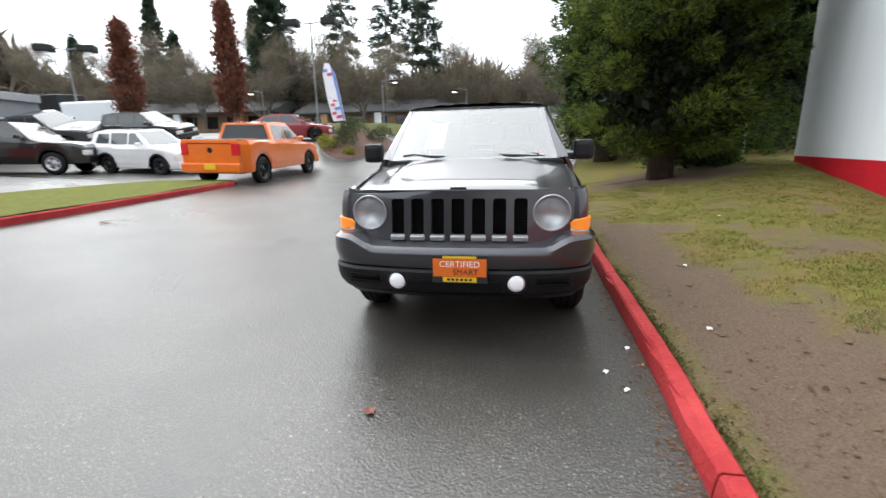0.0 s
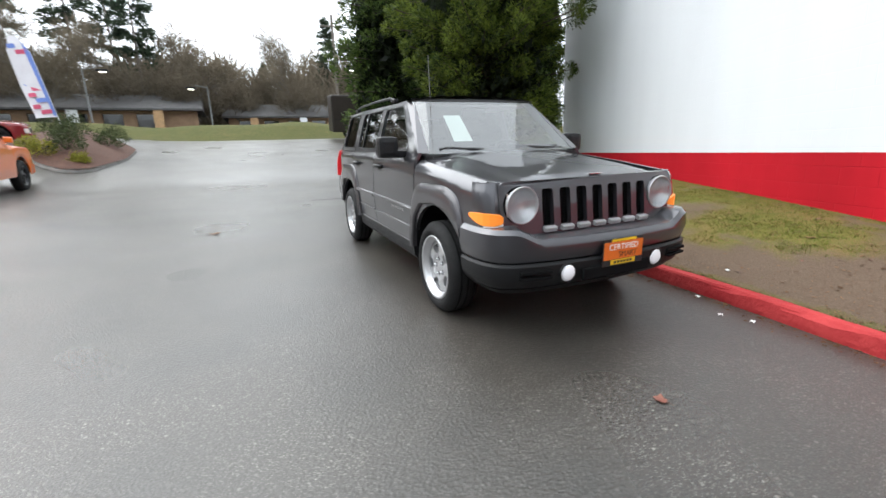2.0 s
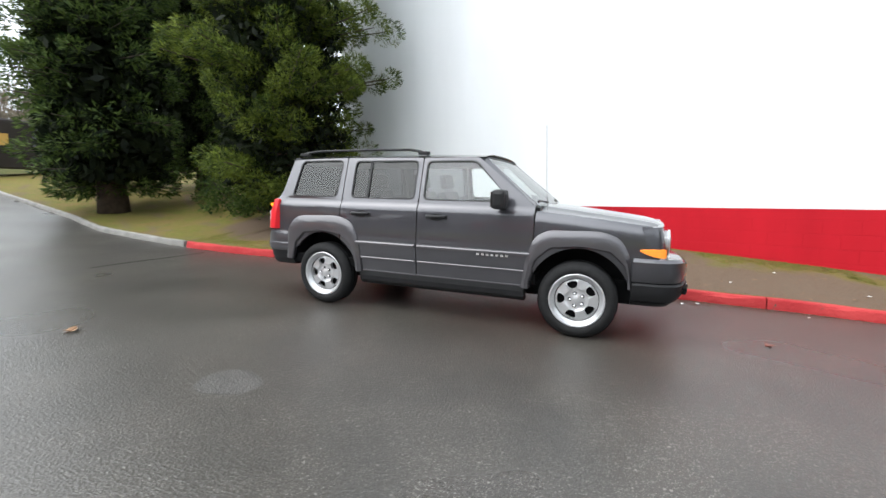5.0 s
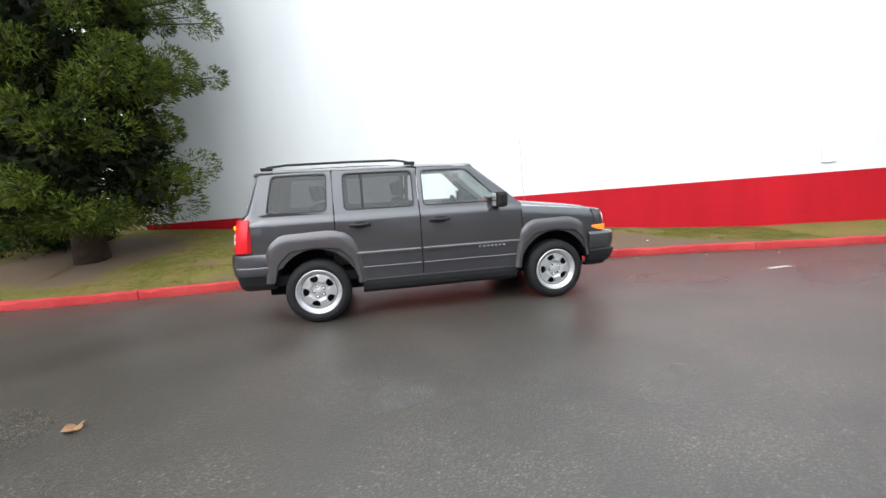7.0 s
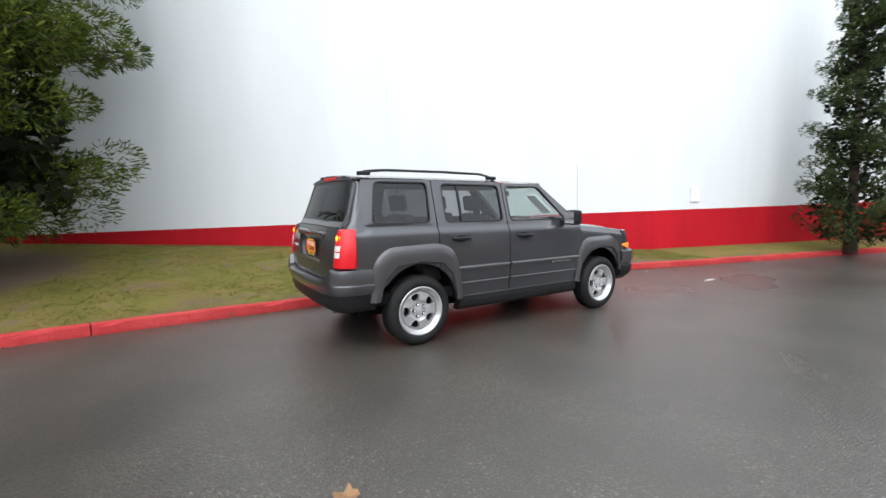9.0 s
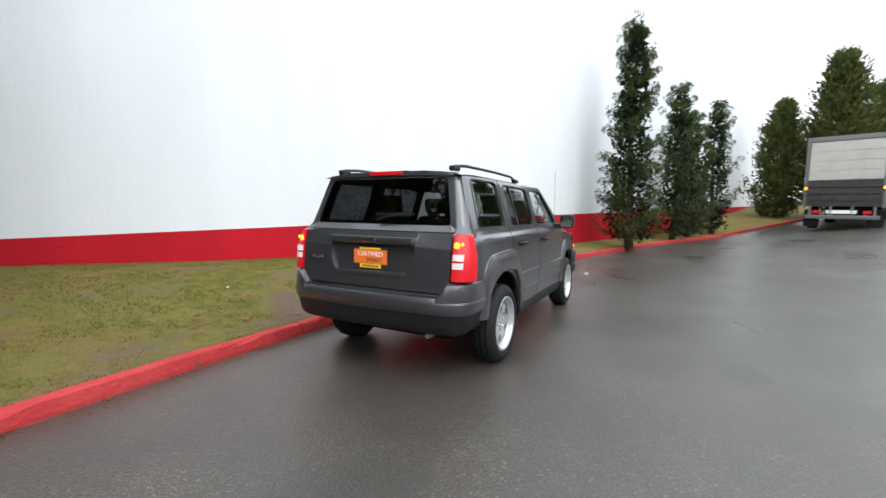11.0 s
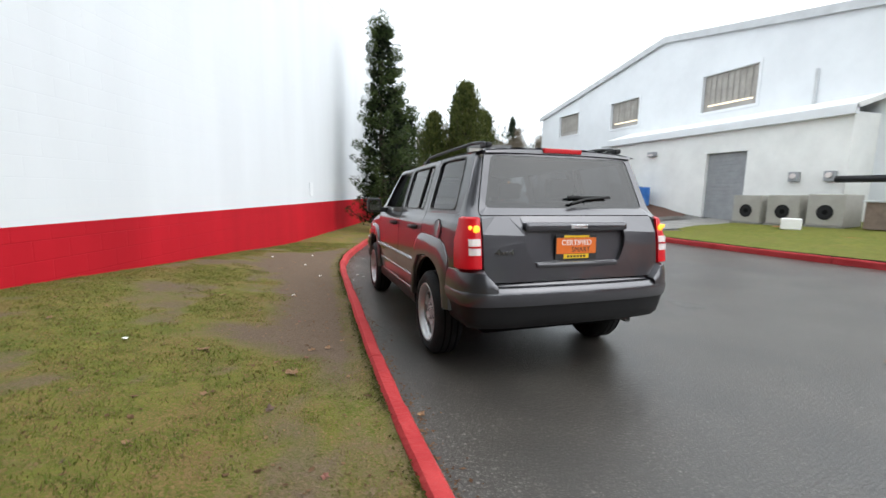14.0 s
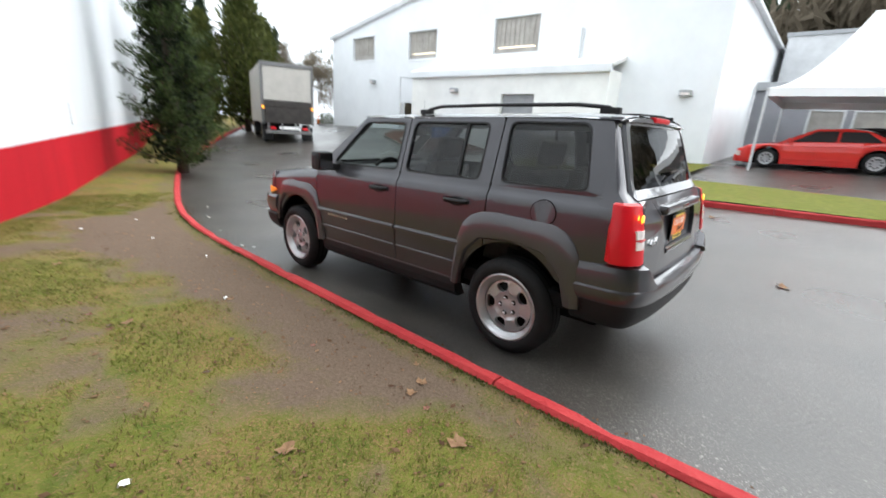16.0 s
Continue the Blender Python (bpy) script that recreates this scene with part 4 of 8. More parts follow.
FRONT_PLAN = [(0.848, -1.74), (0.848, -1.86), (0.835, -1.96), (0.80, -2.045), (0.73, -2.11), (0.60, -2.155), (0.40, -2.185), (0.2, -2.2), (0.0, -2.205)]
REAR_PLAN = [(0.848, 1.75), (0.848, 1.92), (0.838, 2.03), (0.80, 2.105), (0.72, 2.155), (0.55, 2.185), (0.3, 2.2), (0.0, 2.205)]


def bumper(name, plan, section, material, label="", crown=None):
    """A bumper of one section swept round a plan; section of (inset, z)."""
    full = plan + [(-x, y) for x, y in reversed(plan[:-1])]
    for _ in range(2):
        fine = [full[0]]
        for a, b in zip(full, full[1:]):
            fine += [(a[0] * 0.75 + b[0] * 0.25, a[1] * 0.75 + b[1] * 0.25), (a[0] * 0.25 + b[0] * 0.75, a[1] * 0.25 + b[1] * 0.75)]
        full = fine + [full[-1]]
    rings = []
    sy = 1 if plan[-1][1] > 0 else -1
    for i, (x, y) in enumerate(full):
        a, b = full[max(i - 1, 0)], full[min(i + 1, len(full) - 1)]
        t = Vector((b[0] - a[0], b[1] - a[1])).normalized()
        nrm = Vector((-t.y, t.x)) if sy > 0 else Vector((t.y, -t.x))
        if nrm.dot(Vector((x, y))) < 0:
            nrm = -nrm
        rise = crown(abs(x)) if crown else 0.0
        rings.append([(x - nrm.x * o, y - nrm.y * o, z + (rise if z > 0.625 else 0.0)) for o, z in section])
    return shade_flat_by_angle(part(name, fix(add_rings(bmesh.new(), rings)), material, suv_body, label, smooth=True))


fb = bumper("front_bumper", FRONT_PLAN, [(0.12, 0.36), (0.05, 0.375), (0.018, 0.42), (0.006, 0.47), (0.004, 0.515), (0.018, 0.53), (0.09, 0.535)], DARK_BUMPER, "dark grey lower front bumper")
bumper("front_bumper_top", FRONT_PLAN, [(0.07, 0.532), (0.020, 0.540), (0.012, 0.56), (-0.004, 0.622), (0.002, 0.640), (0.030, 0.665), (0.20, 0.676), (0.20, 0.54)], PAINT, crown=lambda x: 0.065 * smooth01((x - 0.52) / 0.18))
bumper("front_valance", FRONT_PLAN, [(0.18, 0.325), (0.10, 0.33), (0.07, 0.362), (0.16, 0.364)], BLACK_PLASTIC)
for s in (1, -1):
    for z in (0.44, 0.475):
        part("bumper_vent", fix(box((-0.095, -0.01, 0), (0.095, 0.02, 0.016), 0, Matrix.Translation((s * 0.575, -2.163, z)) @ pose(0, 0, 0, 0, 0, s * 11))), DARK, fb)
part("air_intake", fix(box((-0.27, -2.212, 0.40), (0.27, -2.19, 0.475), 0.01)), DARK, fb)

bumper("rear_bumper", REAR_PLAN, [(0.22, 0.385), (0.085, 0.390), (0.055, 0.42), (0.040, 0.47), (0.030, 0.52), (0.022, 0.548), (0.10, 0.55)], DARK_BUMPER, "dark grey lower rear bumper")
bumper("rear_bumper_top", REAR_PLAN, [(0.08, 0.548), (0.014, 0.550), (0.006, 0.57), (-0.002, 0.625), (0.008, 0.650), (0.026, 0.668), (0.075, 0.674), (0.085, 0.690), (0.18, 0.694), (0.18, 0.55)], PAINT)
part("exhaust_tip", fix(lathe([(-0.10, 0.022), (0.02, 0.022), (0.02, 0.018), (-0.05, 0.018)], 18, "y", (-0.50, 2.04, 0.36))), DULL_METAL, suv_body, smooth=True)

# tailgate
def gate(x, z):
    y = lerp([(0.64, 2.135), (0.80, 2.118), (0.95, 2.103), (1.06, 2.086), (1.11, 2.070), (1.15, 2.014), (1.18, 1.994), (1.58, 1.868)], z)
    return (x, y - 0.018 * abs(x / 0.7) ** 3, z)


gate_low = densify(round_poly([(-0.69, 0.700), (0.69, 0.700), (0.692, 1.128), (-0.692, 1.128)], 0.02, 3), 0.08)
gate_high = densify(round_poly([(-0.692, 1.134), (0.692, 1.134), (0.60, 1.555), (-0.60, 1.555)], 0.02, 3), 0.08)
gate_win = densify(round_poly([(-0.640, 1.180), (0.640, 1.180), (0.556, 1.540), (-0.556, 1.540)], 0.04), 0.08)
recess = round_poly([(-0.33, 0.800), (0.33, 0.800), (0.40, 0.93), (0.40, 1.050), (-0.40, 1.050), (-0.40, 0.93)], 0.05)
tg = part("tailgate", fix(holed(gate_low, [recess], gate, reveal=(0, -0.03, 0), rim=(0, -0.04, 0))), PAINT, suv_body)
part("gate_frame", fix(holed(gate_high, [gate_win], gate, reveal=(0, -0.012, 0), rim=(0, -0.04, 0))), PAINT, tg)
part("glass_border", fix(holed(densify(round_poly([(-0.640, 1.180), (0.640, 1.180), (0.556, 1.540), (-0.556, 1.540)], 0.04), 0.08), [densify(round_poly([(-0.612, 1.204), (0.612, 1.204), (0.536, 1.520), (-0.536, 1.520)], 0.04), 0.08)], lambda x, z: tuple(Vector(gate(x, z)) + Vector((0, -0.007, 0))))), BLACK_PLASTIC, tg)
part("rear_window", sheet(gate_win, lambda x, z: tuple(Vector(gate(x, z)) + Vector((0, -0.004, 0)))), REAR_GLASS, tg).visible_shadow = False
part("plate_recess", sheet(recess, lambda x, z: tuple(Vector(gate(x, z)) + Vector((0, -0.03, 0)))), PAINT, tg)
part("recess_sill", fix(box((-0.325, 2.080, 0.786), (0.325, 2.128, 0.824), 0.016)), PAINT, tg)
part("grab_handle", fix(box((-0.405, 2.04, 1.030), (0.405, 2.118, 1.088), 0.022)), PAINT, tg)
part("gate_badge", fix(box((-0.065, 2.116, 1.046), (0.065, 2.122, 1.072), 0.003)), CHROME, tg)
text("drive_badge", "4x4", 0.055, Matrix.Translation(Vector(gate(0.55, 0.893)) + Vector((0, 0.003, 0))) @ pose(0, 0, 0, 84, 0, 180) @ Matrix.Diagonal((1.75, 1.0, 1.0, 1.0)), CHROME, tg, 0.004)
part("spoiler", fix(add_rings(bmesh.new(), [[(x, 1.78, 1.608 - 0.03 * abs(x / 0.64) ** 3), (x, 1.845, 1.604 - 0.03 * abs(x / 0.64) ** 3), (x, 1.880, 1.588 - 0.03 * abs(x / 0.64) ** 3), (x, 1.886, 1.560 - 0.01 * abs(x / 0.64) ** 3), (x, 1.78, 1.55)] for x in np.linspace(-0.60, 0.60, 13)])), PAINT, tg)
part("brake_light", fix(box((-0.155, 1.84, 1.568), (0.155, 1.896, 1.600), 0.006)), RED_LENS, tg)
rw = part("rear_wiper", fix(tube([(0.0, 2.012, 1.215), (-0.12, 2.005, 1.245), (-0.30, 1.995, 1.262)], 0.009, 6)), BLACK_PLASTIC, tg)
part("wiper_blade", fix(box((-0.34, 1.988, 1.250), (0.02, 2.000, 1.268), 0.003)), BLACK_PLASTIC, rw)
for s in (1, -1):
    tl = new("tail_light")
    tl.parent = suv_body
    def foot(z, s=s, o=0.0):
        d = tuck(z) - o
        g = gate(0.7, z)[1]
        return [(s * 0.706, g + 0.006 + o, z), (s * (0.748 - 0.5 * d), g + 0.008 + o, z), (s * (0.795 - 0.8 * d), g - 0.012 + o, z), (s * (0.828 - d), g - 0.050, z), (s * (0.845 - d), max(1.985, g - 0.085), z), (s * (0.849 - d), 1.932 + 0.10 * (1.12 - z) - o, z), (s * (0.80 - d), 1.915, z), (s * 0.706, 1.96, z)]
    lens_ = part("red_lens", fix(add_rings(bmesh.new(), [foot(z, s, -0.010 if z in (0.788, 1.122) else 0.0) for z in (0.788, 0.796, 0.87, 0.97, 1.112, 1.122)])), RED_LENS, tl, smooth=True)
    shade_flat_by_angle(lens_)
    for z0 in (0.880, 0.938):
        part("reversing_lens", fix(add_rings(bmesh.new(), [[(s * 0.712, gate(0.7, z)[1] + 0.009, z), (s * 0.742, gate(0.7, z)[1] + 0.011, z), (s * 0.768, gate(0.7, z)[1] + 0.006, z), (s * 0.790, gate(0.7, z)[1] - 0.004, z), (s * 0.790, 2.03, z), (s * 0.712, 2.03, z)] for z in (z0, z0 + 0.046)])), WHITE_LENS, tl)
    part("lamp_divider", fix(box((-0.036, -0.004, -0.003), (0.036, 0.006, 0.003), 0, Matrix.Translation((s * 0.741, gate(0.7, 0.93)[1] + 0.007, 0.930)))), RED_LENS, tl)
    part("lit_bulb", fix(lathe([(0.0, 0.025), (0.006, 0.019), (0.008, 0.001)], 16, "y", (s * 0.737, gate(0.7, 1.045)[1] + 0.006, 1.045))), AMBER_TAIL, tl, "glowing amber signal bulb")
    part("lit_spot", fix(lathe([(0.0, 0.014), (0.005, 0.001)], 12, "y", (s * 0.776, gate(0.7, 1.055)[1] - 0.002, 1.055))), AMBER_TAIL, tl)
    # rear corner of the cabin, from the quarter window round to the tailgate
    rings, trims = [], []
    for k in range(12):
        z = 1.09 + (1.565 - 1.09) * k / 11
        ex, ey = j_x(1.90, z) + 0.004, gate(0.0, z)[1] - 0.012
        gx = lerp([(1.09, 0.685), (1.10, 0.685), (1.57, 0.592)], z)
        side = [(ex, 1.82 - 0.03 * k / 11), (ex, 1.88)]
        bend = [(ex - 0.075 * (1 - math.cos(radians(a))), ey - 0.075 + 0.075 * math.sin(radians(a)) - 0.02 * math.sin(radians(a))) for a in (0, 20, 40, 60, 80, 90)]
        back = [(gx, ey - 0.016)]
        full = [side[0], (ex, min(1.9, bend[0][1] - 0.01))] + bend + back
        rings.append([(s * x, y, z) for x, y in full[:4]])
        trims.append([(s * x, y, z) for x, y in full[3:]])
    shade_flat_by_angle(part("rear_pillar", fix(add_rings(bmesh.new(), rings, close=False)), PAINT, suv_body, smooth=True))
    part("pillar_trim", fix(add_rings(bmesh.new(), trims, close=False)), PAINT, suv_body, smooth=True)
    # painted bumper corner rising to the tail light
    rings = []
    for x, y in ((0.848, 1.74), (0.848, 1.82), (0.848, 1.90), (0.843, 1.98), (0.825, 2.055), (0.79, 2.105), (0.745, 2.142), (0.70, 2.163), (0.66, 2.174), (0.62, 2.181)):
        rise = 0.10 * smooth01((x - 0.61) / 0.10)
        nx, ny = (1.0, 0.0) if y < 1.95 else ((0.7, 0.7) if x > 0.72 else (0.2, 1.0))
        rings.append([(s * (x - nx * o), y - ny * o, z) for o, z in ((0.002, 0.645), (0.004, 0.668), (0.008, 0.672 + 0.55 * rise), (0.020, 0.680 + 0.88 * rise), (0.055, 0.684 + rise), (0.12, 0.684 + rise), (0.12, 0.645))])
    shade_flat_by_angle(part("bumper_corner", fix(add_rings(bmesh.new(), rings)), PAINT, suv_body, smooth=True))
# fuel door on the kerb side
part("fuel_door", sheet([(1.53 + 0.082 * math.cos(a), 1.01 + 0.075 * math.sin(a)) for a in np.linspace(0, 2 * math.pi, 28, endpoint=False)], lambda y, z: (j_x(y, z) + 0.008, y, z), (-0.006, 0, 0)), PAINT, suv_body)
part("fuel_door_gap", sheet([(1.53 + 0.088 * math.cos(a), 1.01 + 0.081 * math.sin(a)) for a in np.linspace(0, 2 * math.pi, 28, endpoint=False)], lambda y, z: (j_x(y, z) + 0.005, y, z)), DARK, suv_body)
# window divider bars in the rear doors
for s in (1, -1):
    part("window_bar", fix(add_rings(bmesh.new(), [[(s * (j_x(0.8, z) + o), 0.80 + d, z) for o, d in ((-0.014, -0.012), (0.0, -0.012), (0.0, 0.012), (-0.014, 0.012))] for z in (1.165, 1.35, 1.53)])), BLACK_PLASTIC, suv_body)

# dealer plates front and back
def dealer_plate(y, z, facing, name):
    pm = Matrix.Translation((0.03 if facing < 0 else 0.0, y, z)) @ pose(0, 0, 0, 90, 0, 0 if facing < 0 else 180)
    holder = part(name, fix(box((-0.165, -0.085, -0.006), (0.165, 0.085, 0.0), 0.004, pm)), INK, suv_body, "orange dealer plate with white and black lettering")
    part("plate_face", fix(box((-0.158, -0.045, 0.0), (0.158, 0.064, 0.002), 0, pm)), PLATE_ORANGE, holder)
    for v0, v1 in ((0.066, 0.080), (-0.078, -0.048)):
        part("plate_strip", fix(box((-0.10, v0, 0.0), (0.10, v1, 0.002), 0, pm)), PLATE_YELLOW, holder)
    text("plate_word", "CERTIFIED", 0.052, pm @ Matrix.Translation((0, 0.030, 0.002)), WHITE_INK, holder, 0.001)
    text("plate_word", "SMART", 0.048, pm @ Matrix.Translation((0.035, -0.018, 0.002)), INK, holder, 0.001)
    for k in range(6):
        part("plate_bar", fix(box((-0.075 + 0.026 * k, -0.070, 0.002), (-0.057 + 0.026 * k, -0.056, 0.003), 0, pm)), INK, holder)


dealer_plate(-2.218, 0.548, -1, "front_plate")
dealer_plate(2.094, 0.918, 1, "rear_plate")

# underbody and cabin
part("underbody", fix(box((-0.58, -1.8, 0.28), (0.58, 1.85, 0.50), 0.03)), DARK, suv_body)
for c in (AXF, AXR):
    part("wheel_well", fix(box((-0.53, c - 0.43, 0.30), (0.53, c + 0.43, 0.86), 0.03)), DARK, suv_body)
part("engine_block", fix(box((-0.55, -1.93, 0.5), (0.55, -1.0, 0.93), 0.03)), DARK, suv_body)
part("cabin_floor", fix(box((-0.78, -0.95, 0.42), (0.78, 2.03, 0.52), 0.01)), DARK, suv_body)
part("dashboard", fix(box((-0.70, -0.95, 0.75), (0.70, -0.50, 1.12), 0.06)), DASH, suv_body)
part("cargo_cover", fix(box((-0.62, 1.15, 0.98), (0.62, 2.02, 1.0), 0.005)), DASH, suv_body)
for x in (-0.36, 0.36):
    for y, nm in ((-0.02, "front_seat"), (0.92, "rear_seat")):
        st = part(nm, fix(box((-0.24, -0.28, 0.55), (0.24, 0.24, 0.74), 0.05, Matrix.Translation((x, y, 0)))), SEAT_CLOTH, suv_body)
        part("seat_back", fix(box((-0.23, 0, 0), (0.23, 0.13, 0.58), 0.05, Matrix.Translation((x, y + 0.18, 0.68)) @ pose(0, 0, 0, -14))), SEAT_CLOTH, st)
        part("headrest", fix(box((-0.13, 0, 0), (0.13, 0.09, 0.17), 0.035, Matrix.Translation((x, y + 0.33, 1.27)) @ pose(0, 0, 0, -10))), SEAT_CLOTH, st)
sw = pose(0.36, -0.47, 1.04, 66, 0, 0)
ring = []
for k in range(28):
    a = 2 * math.pi * k / 28
    ring.append([sw @ Vector(((0.185 + 0.016 * math.cos(b)) * math.cos(a), (0.185 + 0.016 * math.cos(b)) * math.sin(a), 0.016 * math.sin(b))) for b in np.linspace(0, 2 * math.pi, 8, endpoint=False)])
wheel_ob = part("steering_wheel", fix(add_rings(bmesh.new(), ring + [ring[0]], cap=False)), DASH, suv_body, smooth=True)
part("wheel_hub", fix(box((-0.16, -0.05, -0.03), (0.16, 0.05, 0.01), 0.02, sw)), DASH, wheel_ob)
part("inner_mirror", fix(box((-0.12, -0.40, 1.43), (0.12, -0.37, 1.50), 0.01)), BLACK_PLASTIC, suv_body)

# ---- plants ----
def leaf_material(name, c1, c2, rough=0.6, clump=2.2):
    """Leaves that vary one by one and, more broadly, clump by clump."""
    m = mat(name, c1, rough, spec=0.15)
    n, l = m.node_tree.nodes, m.node_tree.links
    b = n["Principled BSDF"]
    g, tc, nz, ma, rp = (n.new("ShaderNode" + k) for k in ("NewGeometry", "TexCoord", "TexNoise", "Math", "ValToRGB"))
    nz.inputs["Scale"].default_value, nz.inputs["Detail"].default_value = clump, 3
    l.new(tc.outputs["Object"], nz.inputs["Vector"])
    ma.operation = "MULTIPLY_ADD"
    ma.inputs[1].default_value = 0.45
    l.new(g.outputs["Random Per Island"], ma.inputs[0])
    l.new(nz.outputs["Fac"], ma.inputs[2])
    rp.color_ramp.elements[0].position, rp.color_ramp.elements[1].position = 0.45, 1.0
    rp.color_ramp.elements[0].color, rp.color_ramp.elements[1].color = (*c1, 1), (*c2, 1)
    l.new(ma.outputs[0], rp.inputs["Fac"])
    l.new(rp.outputs["Color"], b.inputs["Base Color"])
    tr, mx = n.new("ShaderNodeBsdfTranslucent"), n.new("ShaderNodeMixShader")
    mx.inputs[0].default_value = 0.4
    l.new(rp.outputs["Color"], tr.inputs["Color"])
    l.new(b.outputs[0], mx.inputs[1])
    l.new(tr.outputs[0], mx.inputs[2])
    l.new(mx.outputs[0], n["Material Output"].inputs["Surface"])
    return m


BARK = mat("bark", (0.030, 0.020, 0.014), 0.9, color2=(0.065, 0.045, 0.032), scale=6, bump=0.9, bscale=18)
GREY_BARK = mat("grey_bark", (0.10, 0.085, 0.07), 0.9, color2=(0.16, 0.14, 0.12), scale=6, bump=0.6, bscale=18)
CEDAR_LEAF = leaf_material("cedar_leaf", (0.012, 0.028, 0.006), (0.145, 0.185, 0.026))
CEDAR_DARK = leaf_material("cedar_dark_leaf", (0.012, 0.028, 0.009), (0.095, 0.140, 0.030))
# inner leaves near black: the shade inside the crowns is in their colour
SHADED_LEAF = leaf_material("shaded_leaf", (0.006, 0.010, 0.005), (0.018, 0.026, 0.010))
SPRUCE_LEAF = leaf_material("spruce_leaf", (0.014, 0.028, 0.010), (0.085, 0.115, 0.034))
FIR_LEAF = leaf_material("fir_leaf", (0.016, 0.030, 0.018), (0.055, 0.080, 0.045), 0.6, 0.4)
RUST_LEAF = leaf_material("rust_leaf", (0.10, 0.035, 0.022), (0.20, 0.075, 0.045))
TWIG = leaf_material("twig", (0.10, 0.082, 0.060), (0.20, 0.168, 0.125), 0.9, 0.2)
CYPRESS_LEAF = leaf_material("cypress_leaf", (0.035, 0.05, 0.012), (0.10, 0.11, 0.03))
SHRUB_LEAF = leaf_material("shrub_leaf", (0.03, 0.045, 0.018), (0.09, 0.105, 0.045))
GOLDEN_LEAF = leaf_material("golden_leaf", (0.12, 0.13, 0.02), (0.32, 0.30, 0.05))
GRASS_LEAF = leaf_material("grass_leaf", (0.085, 0.115, 0.018), (0.210, 0.200, 0.045), 0.75, 3.0)


def quads_ob(name, corners, material, parent=None, normals=None):
    """One mesh of loose four-cornered leaves; corners is an array of n by 4 by 3, normals one for each leaf."""
    c = np.asarray(corners, dtype=float).reshape(-1, 3)
    me = bpy.data.meshes.new(name)
    n = len(c) // 4
    me.from_pydata([tuple(p) for p in c], [], [(4 * i, 4 * i + 1, 4 * i + 2, 4 * i + 3) for i in range(n)])
    me.materials.append(material)
    if normals is not None:
        me.polygons.foreach_set("use_smooth", [True] * n)
        me.normals_split_custom_set_from_vertices([tuple(v) for v in np.repeat(normals, 4, axis=0)])
    ob = new(name, me)
    if parent is not None:
        ob.parent = parent
    return ob


def tufts(rng, centres, outs, per, spread, size, thin, squash=0.85):
    """Billows of fine sprays: each leaf sits near the skin of its billow and points out of it; gives corners and normals."""
    c = np.repeat(np.asarray(centres), per, axis=0)
    o = np.repeat(np.asarray(outs), per, axis=0)
    k = len(c)
    v = rng.normal(0, 1, (k, 3)) + 0.7 * o
    v /= np.linalg.norm(v, axis=1)[:, None]
    big = np.repeat(rng.uniform(0.65, 1.25, len(centres)), per)
    p = c + v * (spread * big * rng.uniform(0.45, 1.0, k) ** 0.6)[:, None] * np.array([1, 1, squash])
    d = v * 0.7 + o * 0.5 + rng.normal(0, 0.35, (k, 3))
    d /= np.linalg.norm(d, axis=1)[:, None]
    s = np.cross(d, rng.normal(0, 1, (k, 3)))
    s /= np.linalg.norm(s, axis=1)[:, None]
    ln = (size * rng.uniform(0.6, 1.4, k))[:, None]
    w = ln * thin
    q = np.stack([p - d * ln * 0.5, p + s * w * 0.5, p + d * ln * 0.5, p - s * w * 0.5], axis=1)
    g = np.cross(q[:, 2] - q[:, 0], q[:, 3] - q[:, 1])
    g /= np.linalg.norm(g, axis=1)[:, None]
    nrm = v * 0.8 + o * 0.3 + np.array([0, 0, 0.35])
    turn = (g * nrm).sum(axis=1) < 0
    q[turn] = q[turn][:, ::-1]
    g[turn] = -g[turn]
    nrm = nrm + 0.6 * g
    nrm /= np.linalg.norm(nrm, axis=1)[:, None]
    return q, nrm


def leaves(rng, centres, outs, per, spread, size, thin, droop):
    """Sprays of small pointed leaves about centres; outs gives each spray's way."""
    c = np.repeat(np.asarray(centres), per, axis=0)
    o = np.repeat(np.asarray(outs), per, axis=0)
    k = len(c)
    p = c + rng.normal(0, spread, (k, 3))
    d = o * 0.9 + rng.normal(0, 0.55, (k, 3))
    d[:, 2] -= droop
    d /= np.linalg.norm(d, axis=1)[:, None]
    s = np.cross(d, rng.normal(0, 1, (k, 3)))
    s /= np.linalg.norm(s, axis=1)[:, None]
    ln = (size * rng.uniform(0.6, 1.4, k))[:, None]
    w = ln * thin
    return np.stack([p - d * ln * 0.5, p + s * w * 0.5, p + d * ln * 0.5, p - s * w * 0.5], axis=1)


